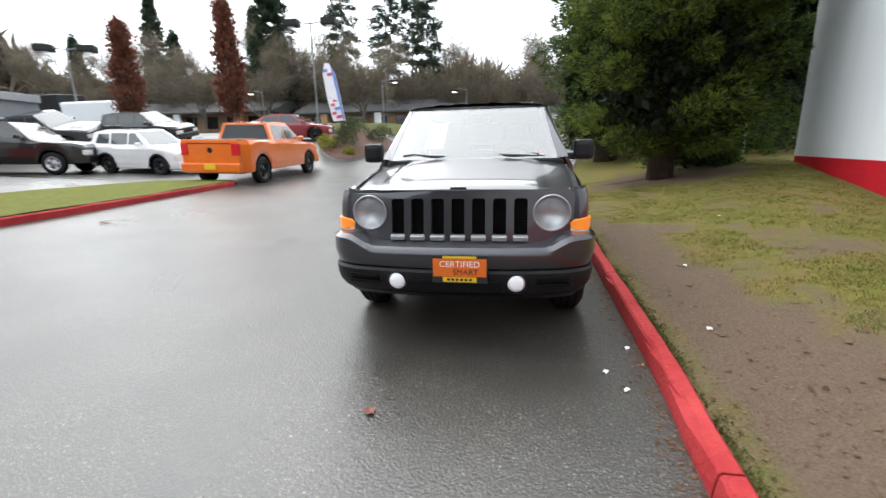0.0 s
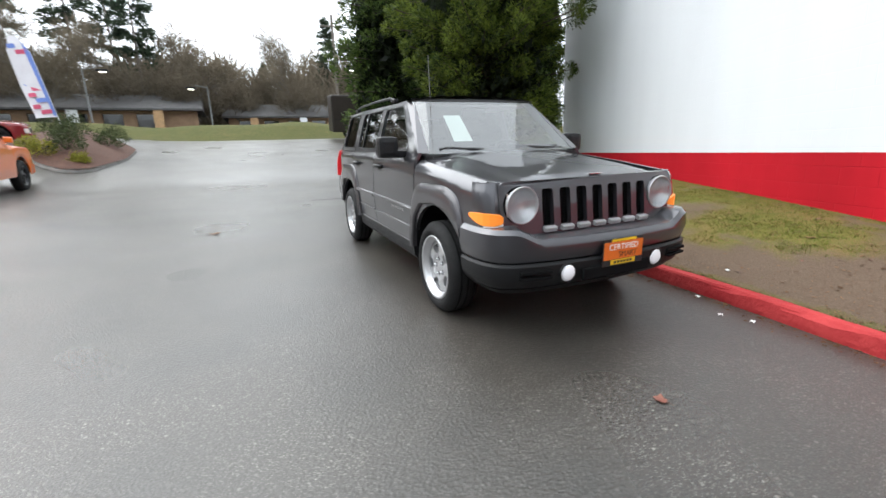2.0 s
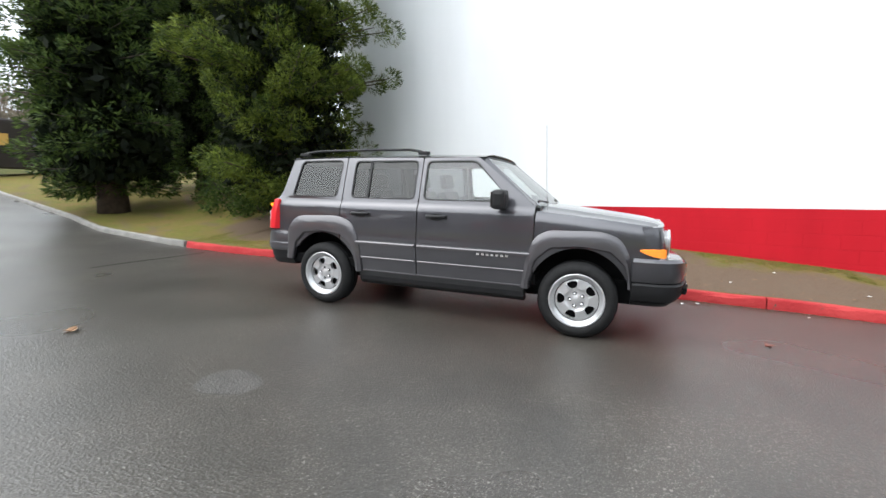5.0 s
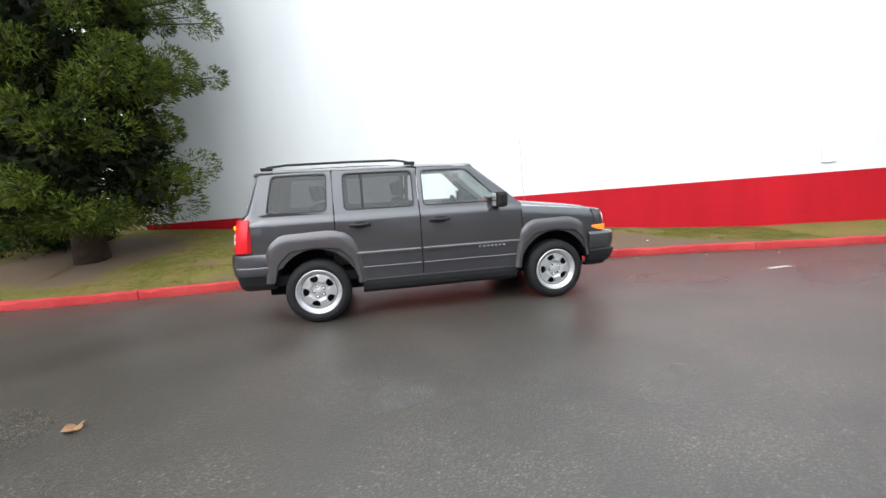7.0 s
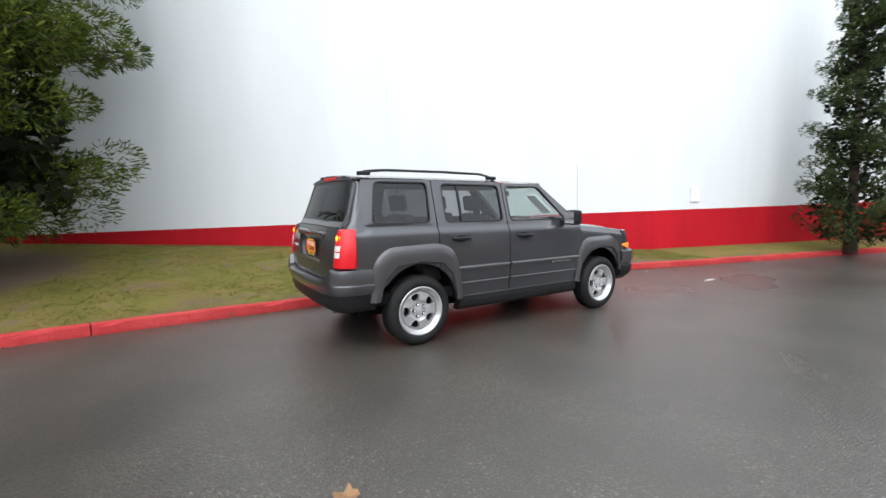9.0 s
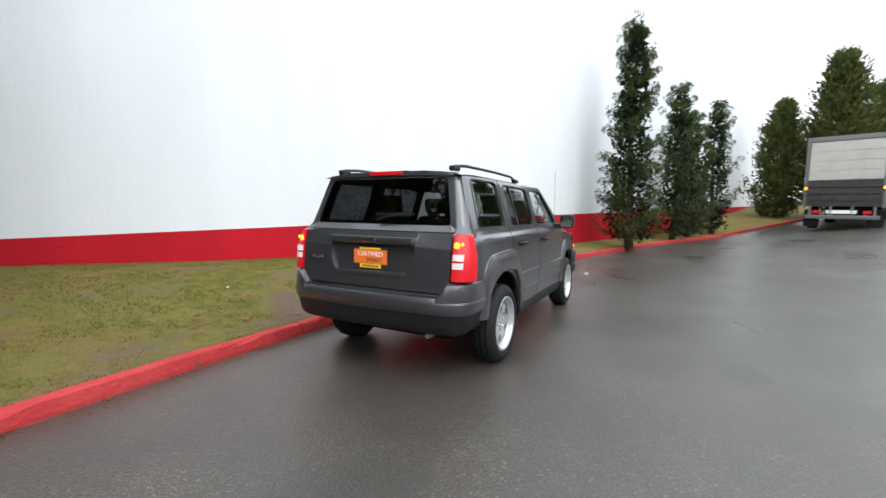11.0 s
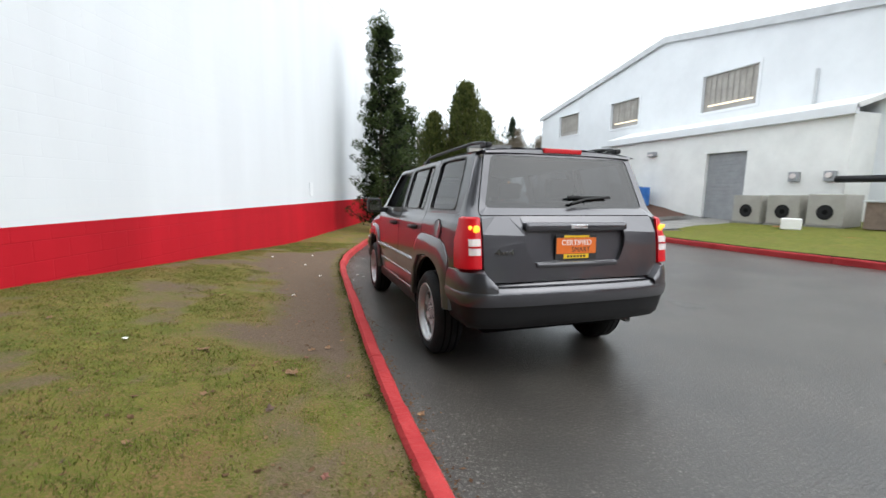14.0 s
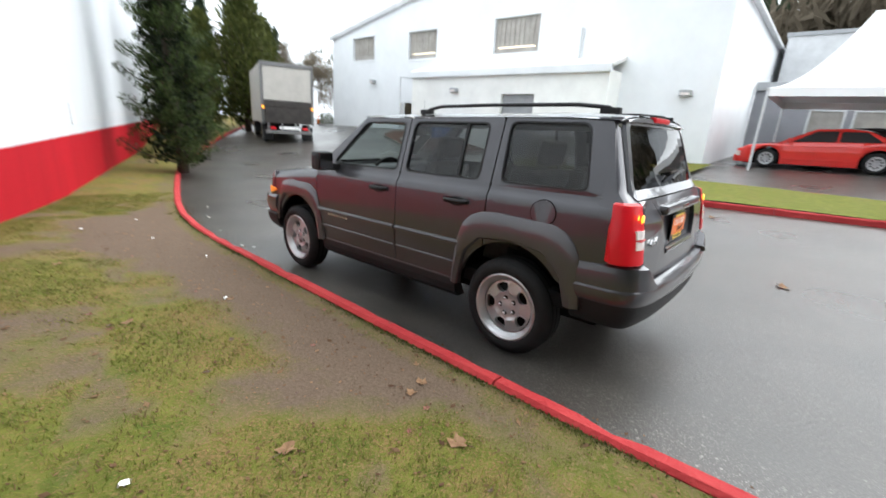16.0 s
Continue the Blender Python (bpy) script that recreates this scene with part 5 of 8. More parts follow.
def conifer(name, label, height, radius, base, seed, leaf, bark, whorls=24, per_whorl=8, clumps=5, per=12, size=0.22, thin=0.4, droop=0.35,
            rise=0.0, profile=1.0, gap=0.0, trunk_r=0.22, lean=0.0, round_top=False, spread=0.14, billow=False, core=0):
    """An evergreen: tapered trunk, limbs in uneven whorls and a ragged crown of sprays."""
    rng = np.random.default_rng(seed)
    t = thing(name, label, "tree")
    hs = np.linspace(0, 1, 9)
    part("trunk", fix(tube([(lean * h * h + 0.05 * math.sin(5 * h + seed), 0.05 * math.cos(4 * h), h * height * 0.97) for h in hs], trunk_r, 10, [1.25 - 1.2 * h if h > 0.05 else 1.5 for h in hs])), bark, t, smooth=True)
    limbs = bmesh.new()
    cs, os_ = [], []
    for i in range(whorls):
        h = base + (1 - base) * (i + rng.uniform(-0.4, 0.4)) / whorls
        h = min(max(h, base), 0.985)
        rel = (h - base) / (1 - base)
        r = radius * ((1 - rel) ** profile if not round_top else math.sqrt(max(0.02, 1 - rel ** 2.6)) * (0.74 + 0.26 * smooth01(rel / 0.25)))
        for _ in range(per_whorl):
            if rng.random() < gap:
                continue
            a = rng.uniform(0, 2 * math.pi)
            ln = r * rng.uniform(0.6, 1.04)
            o = np.array([math.cos(a), math.sin(a), 0.0])
            z0 = h * height
            start = np.array([lean * h * h, 0, z0])
            bend = rise * ln
            pts = [start + o * ln * q + np.array([0, 0, bend * q * q - 0.18 * droop * ln * q]) for q in (0, 0.35, 0.7, 1.0)]
            n0 = len(limbs.verts)
            if ln > 0.35:
                rings = []
                for q, pt in enumerate(pts):
                    rr = 0.03 * (ln / max(radius, 0.5)) * (1 - q / 4.5) + 0.004
                    rings.append([pt + rr * np.array([-o[1] * math.cos(b), o[0] * math.cos(b), math.sin(b)]) for b in (0, 2.1, 4.2)])
                add_rings(limbs, rings)
            for k in range(clumps):
                q = 0.30 + 0.72 * (k + rng.uniform(0, 1)) / clumps
                cs.append(start + o * ln * q + np.array([rng.normal(0, 0.05), rng.normal(0, 0.05), bend * q * q - 0.18 * droop * ln * q]))
                os_.append(o * 0.8 + np.array([0, 0, rise * 0.8]))
    for k in range(4):
        cs.append(np.array([lean, 0, height * (0.97 + 0.01 * k)]))
        os_.append(np.array([0, 0, 1.0]))
    part("branchwork", limbs, bark, t)["kind"] = "stuff"
    if billow:
        q, nrm = tufts(rng, cs, os_, per, spread, size, thin)
        quads_ob("crown", q, leaf, t, nrm)
    else:
        quads_ob("crown", leaves(rng, cs, os_, per, spread, size, thin, droop), leaf, t)
    # fill of larger inner leaves, coloured dark to paint the crown's inner shade
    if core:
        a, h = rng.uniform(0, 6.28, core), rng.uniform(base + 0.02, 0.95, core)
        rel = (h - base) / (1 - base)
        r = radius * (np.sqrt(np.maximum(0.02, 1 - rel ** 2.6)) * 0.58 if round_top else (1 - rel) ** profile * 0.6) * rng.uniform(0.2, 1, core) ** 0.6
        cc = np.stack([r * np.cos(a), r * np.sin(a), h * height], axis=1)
        quads_ob("shaded_foliage", leaves(rng, cc, np.zeros((core, 3)), 1, 0.05, size * 2.0, 0.5, 0.2), SHADED_LEAF, t)
    return t


def bare_tree(name, label, height, seed, bark, leaf, dense=900, spread=0.5, columnar=False, twig=0.5):
    """A deciduous tree: forked limbs and a haze of twigs or dead leaves."""
    rng = np.random.default_rng(seed)
    t = thing(name, label, "tree")
    wood = bmesh.new()
    tips = []

    def grow(p, d, ln, r, depth):
        q = p + d * ln
        m = (p + q) / 2 + rng.normal(0, ln * 0.04, 3)
        rings = []
        u = np.cross(d, [0.3, 0.2, 0.9])
        u /= np.linalg.norm(u)
        v = np.cross(d, u)
        for pt, rr in ((p, r), (m, r * 0.85), (q, r * 0.65)):
            rings.append([pt + rr * (math.cos(b) * u + math.sin(b) * v) for b in np.linspace(0, 2 * math.pi, 5, endpoint=False)])
        add_rings(wood, rings)
        if depth == 0:
            tips.append((q, d))
            return
        for _ in range(3):
            nd = d + rng.normal(0, 0.22 if columnar else 0.45, 3)
            nd[2] = abs(nd[2]) + (0.5 if columnar else 0.15)
            nd /= np.linalg.norm(nd)
            grow(q if rng.random() < 0.6 else m, nd, ln * rng.uniform(0.6, 0.8), r * 0.55, depth - 1)

    grow(np.zeros(3), np.array([0, 0, 1.0]), height * 0.3, height * 0.016, 4)
    part("trunk", wood, bark, t)
    c = np.array([q for q, _ in tips])
    o = np.array([d for _, d in tips])
    per = max(1, dense // len(tips))
    quads_ob("crown", leaves(rng, c, o, per, height * 0.035, twig, 0.035 if not columnar else 0.5, -0.1), leaf, t)
    return t


def shrub(name, label, m, r, h, seed, leaf, count=700, size=0.10):
    rng = np.random.default_rng(seed)
    t = thing(name, label, "shrub", m)
    stems = bmesh.new()
    for k in range(7):
        a = 2 * math.pi * k / 7
        add_rings(stems, [[(q * r * 0.6 * math.cos(a) + 0.012 * math.cos(b), q * r * 0.6 * math.sin(a) + 0.012 * math.sin(b), q * h * 0.7 - 0.05) for b in (0, 2.1, 4.2)] for q in (0.1, 0.6, 1.0)])
    part("branchwork", stems, BARK, t)["kind"] = "stuff"
    v = rng.normal(0, 1, (count, 3))
    v[:, 2] = np.abs(v[:, 2])
    v /= np.linalg.norm(v, axis=1)[:, None]
    lump = 1 + 0.18 * np.sin(v[:, 0] * 7 + seed) * np.cos(v[:, 1] * 6)
    c = v * (rng.uniform(0.6, 1.0, count) * lump)[:, None] * np.array([r, r, h])
    quads_ob("leaves", leaves(rng, c, v, 2, 0.05, size, 0.5, 0.0), leaf, t)
    return t


def set_down(t, x, y, z=None, turn=0.0, size=1.0):
    t.matrix_world = Matrix.LocRotScale((x, y, (ground(x, y) if z is None else z) - 0.05), Euler((0, 0, radians(turn))), (size, size, size))
    return t


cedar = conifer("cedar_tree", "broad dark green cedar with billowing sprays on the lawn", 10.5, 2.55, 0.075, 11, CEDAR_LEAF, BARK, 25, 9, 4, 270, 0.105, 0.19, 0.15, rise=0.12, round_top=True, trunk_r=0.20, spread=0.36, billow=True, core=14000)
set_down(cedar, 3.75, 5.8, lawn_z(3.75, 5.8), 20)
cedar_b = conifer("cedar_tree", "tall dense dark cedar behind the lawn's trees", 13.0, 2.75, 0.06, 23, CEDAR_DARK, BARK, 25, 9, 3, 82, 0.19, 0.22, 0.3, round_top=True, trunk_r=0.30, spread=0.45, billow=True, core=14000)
set_down(cedar_b, 4.0, 13.0, lawn_z(4.0, 13.0), 80)
copy_thing(cedar_b, Matrix.LocRotScale((7.4, 18.6, lawn_z(7.0, 18.6) - 0.05), Euler((0, 0, 2.0)), (0.95, 0.95, 0.9)))
copy_thing(cedar_b, Matrix.LocRotScale((8.6, 14.6, lawn_z(8.6, 14.6) - 0.05), Euler((0, 0, 5.1)), (0.9, 0.9, 0.95)))
copy_thing(cedar_b, Matrix.LocRotScale((8.4, 10.6, lawn_z(8.4, 10.6) - 0.05), Euler((0, 0, 4.0)), (0.75, 0.75, 0.8)))
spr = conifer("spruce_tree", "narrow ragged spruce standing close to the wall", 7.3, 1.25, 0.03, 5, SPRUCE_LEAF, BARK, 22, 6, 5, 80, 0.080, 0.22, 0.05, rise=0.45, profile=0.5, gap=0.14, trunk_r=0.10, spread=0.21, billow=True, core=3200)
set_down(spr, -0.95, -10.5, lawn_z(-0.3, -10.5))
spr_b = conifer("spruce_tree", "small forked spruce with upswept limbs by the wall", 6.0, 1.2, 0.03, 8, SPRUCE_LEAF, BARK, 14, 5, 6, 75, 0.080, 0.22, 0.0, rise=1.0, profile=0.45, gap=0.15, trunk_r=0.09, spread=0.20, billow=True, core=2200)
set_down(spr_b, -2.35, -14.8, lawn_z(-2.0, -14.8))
for x, y, a, s in ((-3.9, -18.8, 130, 1.0), (-2.9, -16.6, 40, 0.86)):
    copy_thing(spr_b, Matrix.LocRotScale((x, y, lawn_z(x, y) - 0.05), Euler((0, 0, radians(a))), (s, s, s)))
cyp = conifer("cypress_tree", "dense columnar olive-green cypress beyond the truck", 9.0, 2.3, 0.03, 31, CYPRESS_LEAF, BARK, 30, 10, 4, 12, 0.30, 0.3, -0.5, rise=0.9, profile=0.55, trunk_r=0.16, spread=0.2)
set_down(cyp, -10.4, -27.0)
for x, y, a, s in ((-13.0, -29.5, 70, 0.80), (-7.9, -27.5, 200, 0.78)):
    copy_thing(cyp, Matrix.LocRotScale((x, y, ground(x, y)), Euler((0, 0, radians(a))), (s, s, s)))
# understorey between the cedars and the wall's corner
for k, (x, y, r, h) in enumerate(((5.2, 9.2, 1.0, 1.3), (5.2, 6.9, 0.7, 0.7), (4.7, 7.6, 0.9, 1.0), (6.3, 8.3, 1.1, 1.5), (7.6, 9.0, 1.2, 1.5), (8.8, 10.2, 1.1, 1.4), (6.9, 11.4, 1.2, 1.5))):
    shrub("undergrowth_shrub", "straggly dark shrub in the shade of the cedars", Matrix.Translation((x, y, lawn_z(x, y))), r, h, 40 + k, CEDAR_DARK, 1100, 0.10)

# far woods
fir = conifer("fir_tree", "tall dark fir on the far side of the street", 24.0, 4.7, 0.10, 51, FIR_LEAF, GREY_BARK, 30, 7, 5, 15, 0.62, 0.32, 0.9, profile=0.75, gap=0.08, trunk_r=0.26, spread=0.62, billow=True)
set_down(fir, -33.7, 56)
thin = conifer("fir_tree", "high sparse fir with a bare lower trunk", 27.0, 3.3, 0.36, 57, FIR_LEAF, GREY_BARK, 24, 5, 4, 18, 0.52, 0.30, 1.1, profile=0.42, gap=0.15, trunk_r=0.22, spread=0.55, billow=True)
set_down(thin, -25, 62.3)
bare = bare_tree("bare_tree", "leafless winter tree with brownish twigs", 14.0, 61, GREY_BARK, TWIG, 5200, twig=1.15)
set_down(bare, -22, 58)
rust = conifer("columnar_tree", "narrow columnar tree still holding rust-brown leaves", 7.6, 0.95, 0.16, 65, RUST_LEAF, GREY_BARK, 30, 7, 4, 9, 0.22, 0.5, -0.4, rise=1.6, profile=0.42, gap=0.1, trunk_r=0.09, spread=0.14)
set_down(rust, -16.3, 20.2, None, 0, 1.0)
copy_thing(rust, Matrix.LocRotScale((-22.4, 19.2, ground(-22.4, 19.2)), Euler((0, 0, 1.1)), (1.0, 1.0, 0.86)))
rng = np.random.default_rng(7)
for kind, spots in ((fir, ((-53.5, 58, 0.85), (-60, 70, 0.9), (-44, 70, 0.9), (-70, 60, 0.7), (-14, 96, 0.6), (-8, 94, 0.7), (-2, 97, 0.62), (4, 95, 0.72), (10, 98, 0.65), (16, 96, 0.75), (22, 95, 0.66), (28, 97, 0.7), (34, 94, 0.65), (41, 97, 0.7), (-40, -112, 0.9), (-62, -120, 0.8), (-84, -112, 0.7))),
                    (thin, ((-18.8, 64.4, 1.08), (-12.1, 62.3, 1.0), (12.8, 72.5, 0.82), (-38, 68, 0.95), (-16, 70, 0.95))),
                    (bare, ((-62, 56, 0.9), (-48, 54, 1.0), (-40, 58, 1.1), (-33, 56, 0.95), (-14, 58, 0.95), (-7, 56, 0.85), (-1, 60, 0.8), (6, 60, 0.8), (12, 64, 0.75), (19, 66, 0.7), (27, 68, 0.75), (36, 70, 0.7), (-36, 44, 0.75), (-29, 46, 0.8), (-52, 46, 0.8), (-60, 48, 0.85), (-18, 50, 0.8), (-10, 62, 1.1), (3, 66, 1.0), (-55, 62, 1.1), (-26, 62, 1.1), (-45, 40, 0.8), (-70, -110, 1.1), (-55, -104, 1.0), (-47, -118, 1.1), (-34, -100, 0.9), (-78, -98, 1.0), (-28, -112, 1.0), (-92, -105, 1.0)))):
    for x, y, s in spots:
        s *= 1.25 if kind is bare and y > 40 else 1.0
        z = ground(x, y) + (6.0 if y < -80 else 0.0)
        copy_thing(kind, Matrix.LocRotScale((x, y, z - 0.2), Euler((0, 0, rng.uniform(0, 6.28))), (s, s, s * rng.uniform(0.9, 1.1))))


def woods(name, label, x0, x1, y, z, h, seed, n=2600, coarse=1.0):
    """Far woodland in one mesh: thin trunks and a haze of twigs and needles."""
    rng = np.random.default_rng(seed)
    xs = rng.uniform(x0, x1, n)
    tall = h * (0.55 + 0.45 * np.abs(np.sin(xs * 0.13 + seed)) * rng.uniform(0.5, 1.0, n))
    c = np.stack([xs, y + rng.normal(0, 3, n), z + tall * rng.uniform(0.05, 1.0, n) ** 0.8], axis=1)
    o = np.tile([0.0, 0.0, 1.0], (n, 1))
    q = leaves(rng, c, o, 5, 0.9, 2.0 * coarse, 0.09 * coarse, -0.4)
    return tagged(quads_ob(name, q, TWIG if seed % 2 else FIR_LEAF), label, "woods", kind="stuff")


woods("far_woods", "brown leafless woodland beyond the street", -110, 70, 92, 3, 19, 3, 7000)
woods("far_woods", "dark evergreen woodland on the skyline", -110, 80, 100, 3, 18, 4, 3600)
woods("far_woods", "thick brown winter woodland behind the shops", -95, 40, 74, 2, 15, 9, 8000, 1.3)
west = woods("far_woods", "mixed woodland beyond the car lot", -60, 62, 82, 2, 24, 11, 4500, 1.9)
west.matrix_world = pose(0, 0, 0, 0, 0, 90)
west = woods("far_woods", "dark evergreens beyond the car lot", -60, 62, 90, 2, 28, 12, 2500, 1.9)
west.matrix_world = pose(0, 0, 0, 0, 0, 90)
woods("far_woods", "brown wooded hillside beyond the yard", -130, 10, -118, 3, 17, 5, 3800)
woods("far_woods", "dark evergreens on the far hillside", -130, 10, -126, 6, 20, 6, 1500)

# berm across the street, with rough grass
bm = grid_sheet(np.linspace(-26, 24, 40), np.linspace(30.5, 47, 14), lambda x, y: ground(x, y) + 1.7 * smooth01((y - 30.5) / 4) * smooth01((47 - y) / 5) * (0.8 + 0.25 * noise.noise((x * 0.2, y * 0.2, 1))) - 0.05)
tagged(mesh_ob("berm", bm, FIELD, smooth=True), "low grassy bank across the street", "ground", kind="structure")

# ---- island with red kerb between the driveway and the parking lane ----
ISLAND = [(-7.55, 6.6), (-7.95, 7.15), (-8.6, 7.2), (-9.2, 6.4), (-9.9, 4.0), (-10.6, 1.0), (-10.9, -2.5), (-10.4, -5.2), (-9.3, -6.3), (-8.5, -6.35), (-8.05, -5.6), (-7.75, -3.5), (-7.5, -1.0), (-7.4, 2.0), (-7.45, 5.0)]
fine_isl = round_poly(ISLAND, 0.8, 5)


def inside(outline, x, y):
    """Distance from the nearest corner or edge of an outline."""
    best = 99.0
    for (ax, ay), (bx, by) in zip(outline, outline[1:] + outline[:1]):
        k = max(0.0, min(1.0, ((x - ax) * (bx - ax) + (y - ay) * (by - ay)) / max(1e-9, (bx - ax) ** 2 + (by - ay) ** 2)))
        best = min(best, math.hypot(x - ax - k * (bx - ax), y - ay - k * (by - ay)))
    return best


def bed(name, outline, material, label, up=0.13, mound=0.0):
    bm = bmesh.new()
    vs = [bm.verts.new((x, y, 0)) for x, y in outline]
    es = [bm.edges.new((vs[i], vs[(i + 1) % len(vs)])) for i in range(len(vs))]
    bmesh.ops.triangle_fill(bm, edges=es, use_beauty=True)
    bmesh.ops.subdivide_edges(bm, edges=bm.edges, cuts=3, use_grid_fill=True)
    for v in bm.verts:
        v.co.z = ground(v.co.x, v.co.y) + up + mound * smooth01(inside(outline, v.co.x, v.co.y) / 1.2) + 0.02 * noise.noise((v.co.x, v.co.y, 2))
    bmesh.ops.recalc_face_normals(bm, faces=bm.faces)
    return tagged(mesh_ob(name, bm, material, smooth=True), label, "planting bed", kind="structure")


bed("island_lawn", fine_isl, VERGE, "mown grass island with yellowing patches")
dense_path = []
loop = fine_isl + [fine_isl[0]]
for a, b in zip(loop, loop[1:]):
    n = max(1, int(math.dist(a, b) / 0.4))
    dense_path += [(a[0] + (b[0] - a[0]) * k / n, a[1] + (b[1] - a[1]) * k / n) for k in range(n)]
dense_path.append(loop[-1])
kerb_run("kerb_island", dense_path, 1, KERB_RED, "red painted kerb round the grass island")
# mulch bed with barrels near the white building
MB = [(-11.3, -12.9), (-12.6, -15.8), (-14.6, -16.8), (-14.9, -12.0), (-14.2, -9.6), (-12.2, -10.0), (-11.0, -11.4)]
bed("mulch_bed", round_poly(MB, 0.7, 4), MULCH, "dark brown bark mulch bed beside the building", 0.12)
mb = round_poly(MB, 0.7, 4)
mb.append(mb[0])
kerb_run("kerb_mulch", [(a[0] + (b[0] - a[0]) * k / 3, a[1] + (b[1] - a[1]) * k / 3) for a, b in zip(mb, mb[1:]) for k in range(3)] + [mb[-1]], 1, CONCRETE, "bare concrete kerb round the mulch bed")
# concrete path and ground strip by the building
bm = grid_sheet(np.linspace(-14.9, -9.6, 14), np.linspace(-9.2, -7.2, 6), lambda x, y: ground(x, y) + 0.035)
tagged(mesh_ob("path", bm, CONCRETE), "pale concrete path to the building", "path", kind="structure")
bm = grid_sheet(np.linspace(-16.2, -10.6, 14), np.linspace(-7.0, -0.6, 16), lambda x, y: ground(x, y) + 0.10 * smooth01((-10.6 - x) / 0.6) + 0.01 + 0.02 * noise.noise((x, y, 5)))
tagged(mesh_ob("side_lawn", bm, VERGE, smooth=True), "rough grass strip beside the white building", "lawn", kind="structure")
# planter at the driveway's mouth
PL = [(-6.7, 14.2), (-6.3, 17.5), (-6.6, 21.5), (-8.5, 24.5), (-11.5, 24.5), (-10.6, 19.0), (-8.6, 15.0), (-7.4, 13.9)]
pl = round_poly(PL, 0.8, 4)
bed("planter_bed", pl, MULCH, "planting bed with low shrubs at the driveway's mouth", 0.14, 0.30)
pl.append(pl[0])
kerb_run("kerb_planter", [(a[0] + (b[0] - a[0]) * k / 3, a[1] + (b[1] - a[1]) * k / 3) for a, b in zip(pl, pl[1:]) for k in range(3)] + [pl[-1]], -1, CONCRETE, "bare concrete kerb round the planting bed")
for k, (x, y, r, h) in enumerate(((-7.65, 15.7, 0.62, 0.85), (-7.9, 17.0, 0.52, 0.95), (-7.2, 19.2, 0.6, 0.7), (-8.6, 20.2, 0.8, 0.9), (-9.6, 21.6, 0.7, 0.9), (-7.6, 22.2, 0.7, 0.8))):
    shrub("clipped_shrub", "rounded dark green shrub in the planting bed", Matrix.Translation((x, y, ground(x, y) + 0.12 + 0.28 * smooth01(inside(pl[:-1], x, y) / 1.2))), r, h, 70 + k, SHRUB_LEAF, 620, 0.075)
for k, (x, y, r, h) in enumerate(((-8.25, 15.3, 0.45, 0.62), (-8.75, 15.9, 0.40, 0.55), (-7.15, 14.9, 0.30, 0.32))):
    shrub("golden_shrub", "low yellow-green shrub at the bed's edge", Matrix.Translation((x, y, ground(x, y) + 0.12 + 0.20 * smooth01(inside(pl[:-1], x, y) / 1.2))), r, h, 90 + k, GOLDEN_LEAF, 380, 0.075)

# ---- white metal building across the driveway ----
FX = -16.2
Y0, Y1, EAVE, RIDGE = -25.5, -0.95, 7.0, 9.2
bld = thing("white_warehouse", "white gabled warehouse with three upper windows", "building")


def facade(y, z):
    return (FX, y, z)


MIDY = (Y0 + Y1) / 2 - 0.6
wins = [(-11.45, 5.15, -8.75, 6.88), (-17.72, 5.2, -15.33, 6.78), (-23.18, 5.35, -20.83, 6.84)]
door_hole = [(-18.35, 0.3), (-16.75, 0.3), (-16.75, 4.25), (-18.35, 4.25)]
part("wall", fix(holed([(Y0, -0.3), (Y1, -0.3), (Y1, EAVE), (MIDY, RIDGE), (Y0, EAVE)], [[(a, b), (c, b), (c, d), (a, d)] for a, b, c, d in wins] + [door_hole], facade, reveal=(-0.22, 0, 0))), WHITE_SIDING, bld)
part("side_wall", fix(box((-48, Y1 - 0.2, -0.3), (FX - 0.01, Y1 - 0.004, EAVE))), WHITE_SIDING, bld)
part("side_wall", fix(box((-48, Y0 + 0.004, -0.3), (FX - 0.01, Y0 + 0.2, EAVE))), WHITE_SIDING, bld)
for a, b in ((Y0 - 0.25, MIDY), (MIDY, Y1 + 0.25)):
    lo = EAVE - 0.05 if a < MIDY - 1 else RIDGE
    hi = RIDGE if a < MIDY - 1 else EAVE - 0.05
    part("roof", fix(add_rings(bmesh.new(), [[(x, a, lo), (x, b, hi), (x, b, hi + 0.14), (x, a, lo + 0.14)] for x in (FX + 0.10, -48)])), TRIM, bld)
    part("verge_trim", fix(add_rings(bmesh.new(), [[(x, a, lo - 0.14), (x, b, hi - 0.14), (x, b, hi + 0.17), (x, a, lo + 0.17)] for x in (FX + 0.10, FX + 0.14)])), TRIM, bld)
WINDOW_DARK = mat("window_dark", (0.30, 0.28, 0.255), 0.3, var=0.2, scale=1.2, coat=0.5)
WINDOW_GLOW = lit("window_glow", (1.0, 0.86, 0.6), 0.7)
CURTAIN = mat("strip_curtain", (0.36, 0.335, 0.30), 0.6, var=0.15, scale=2)
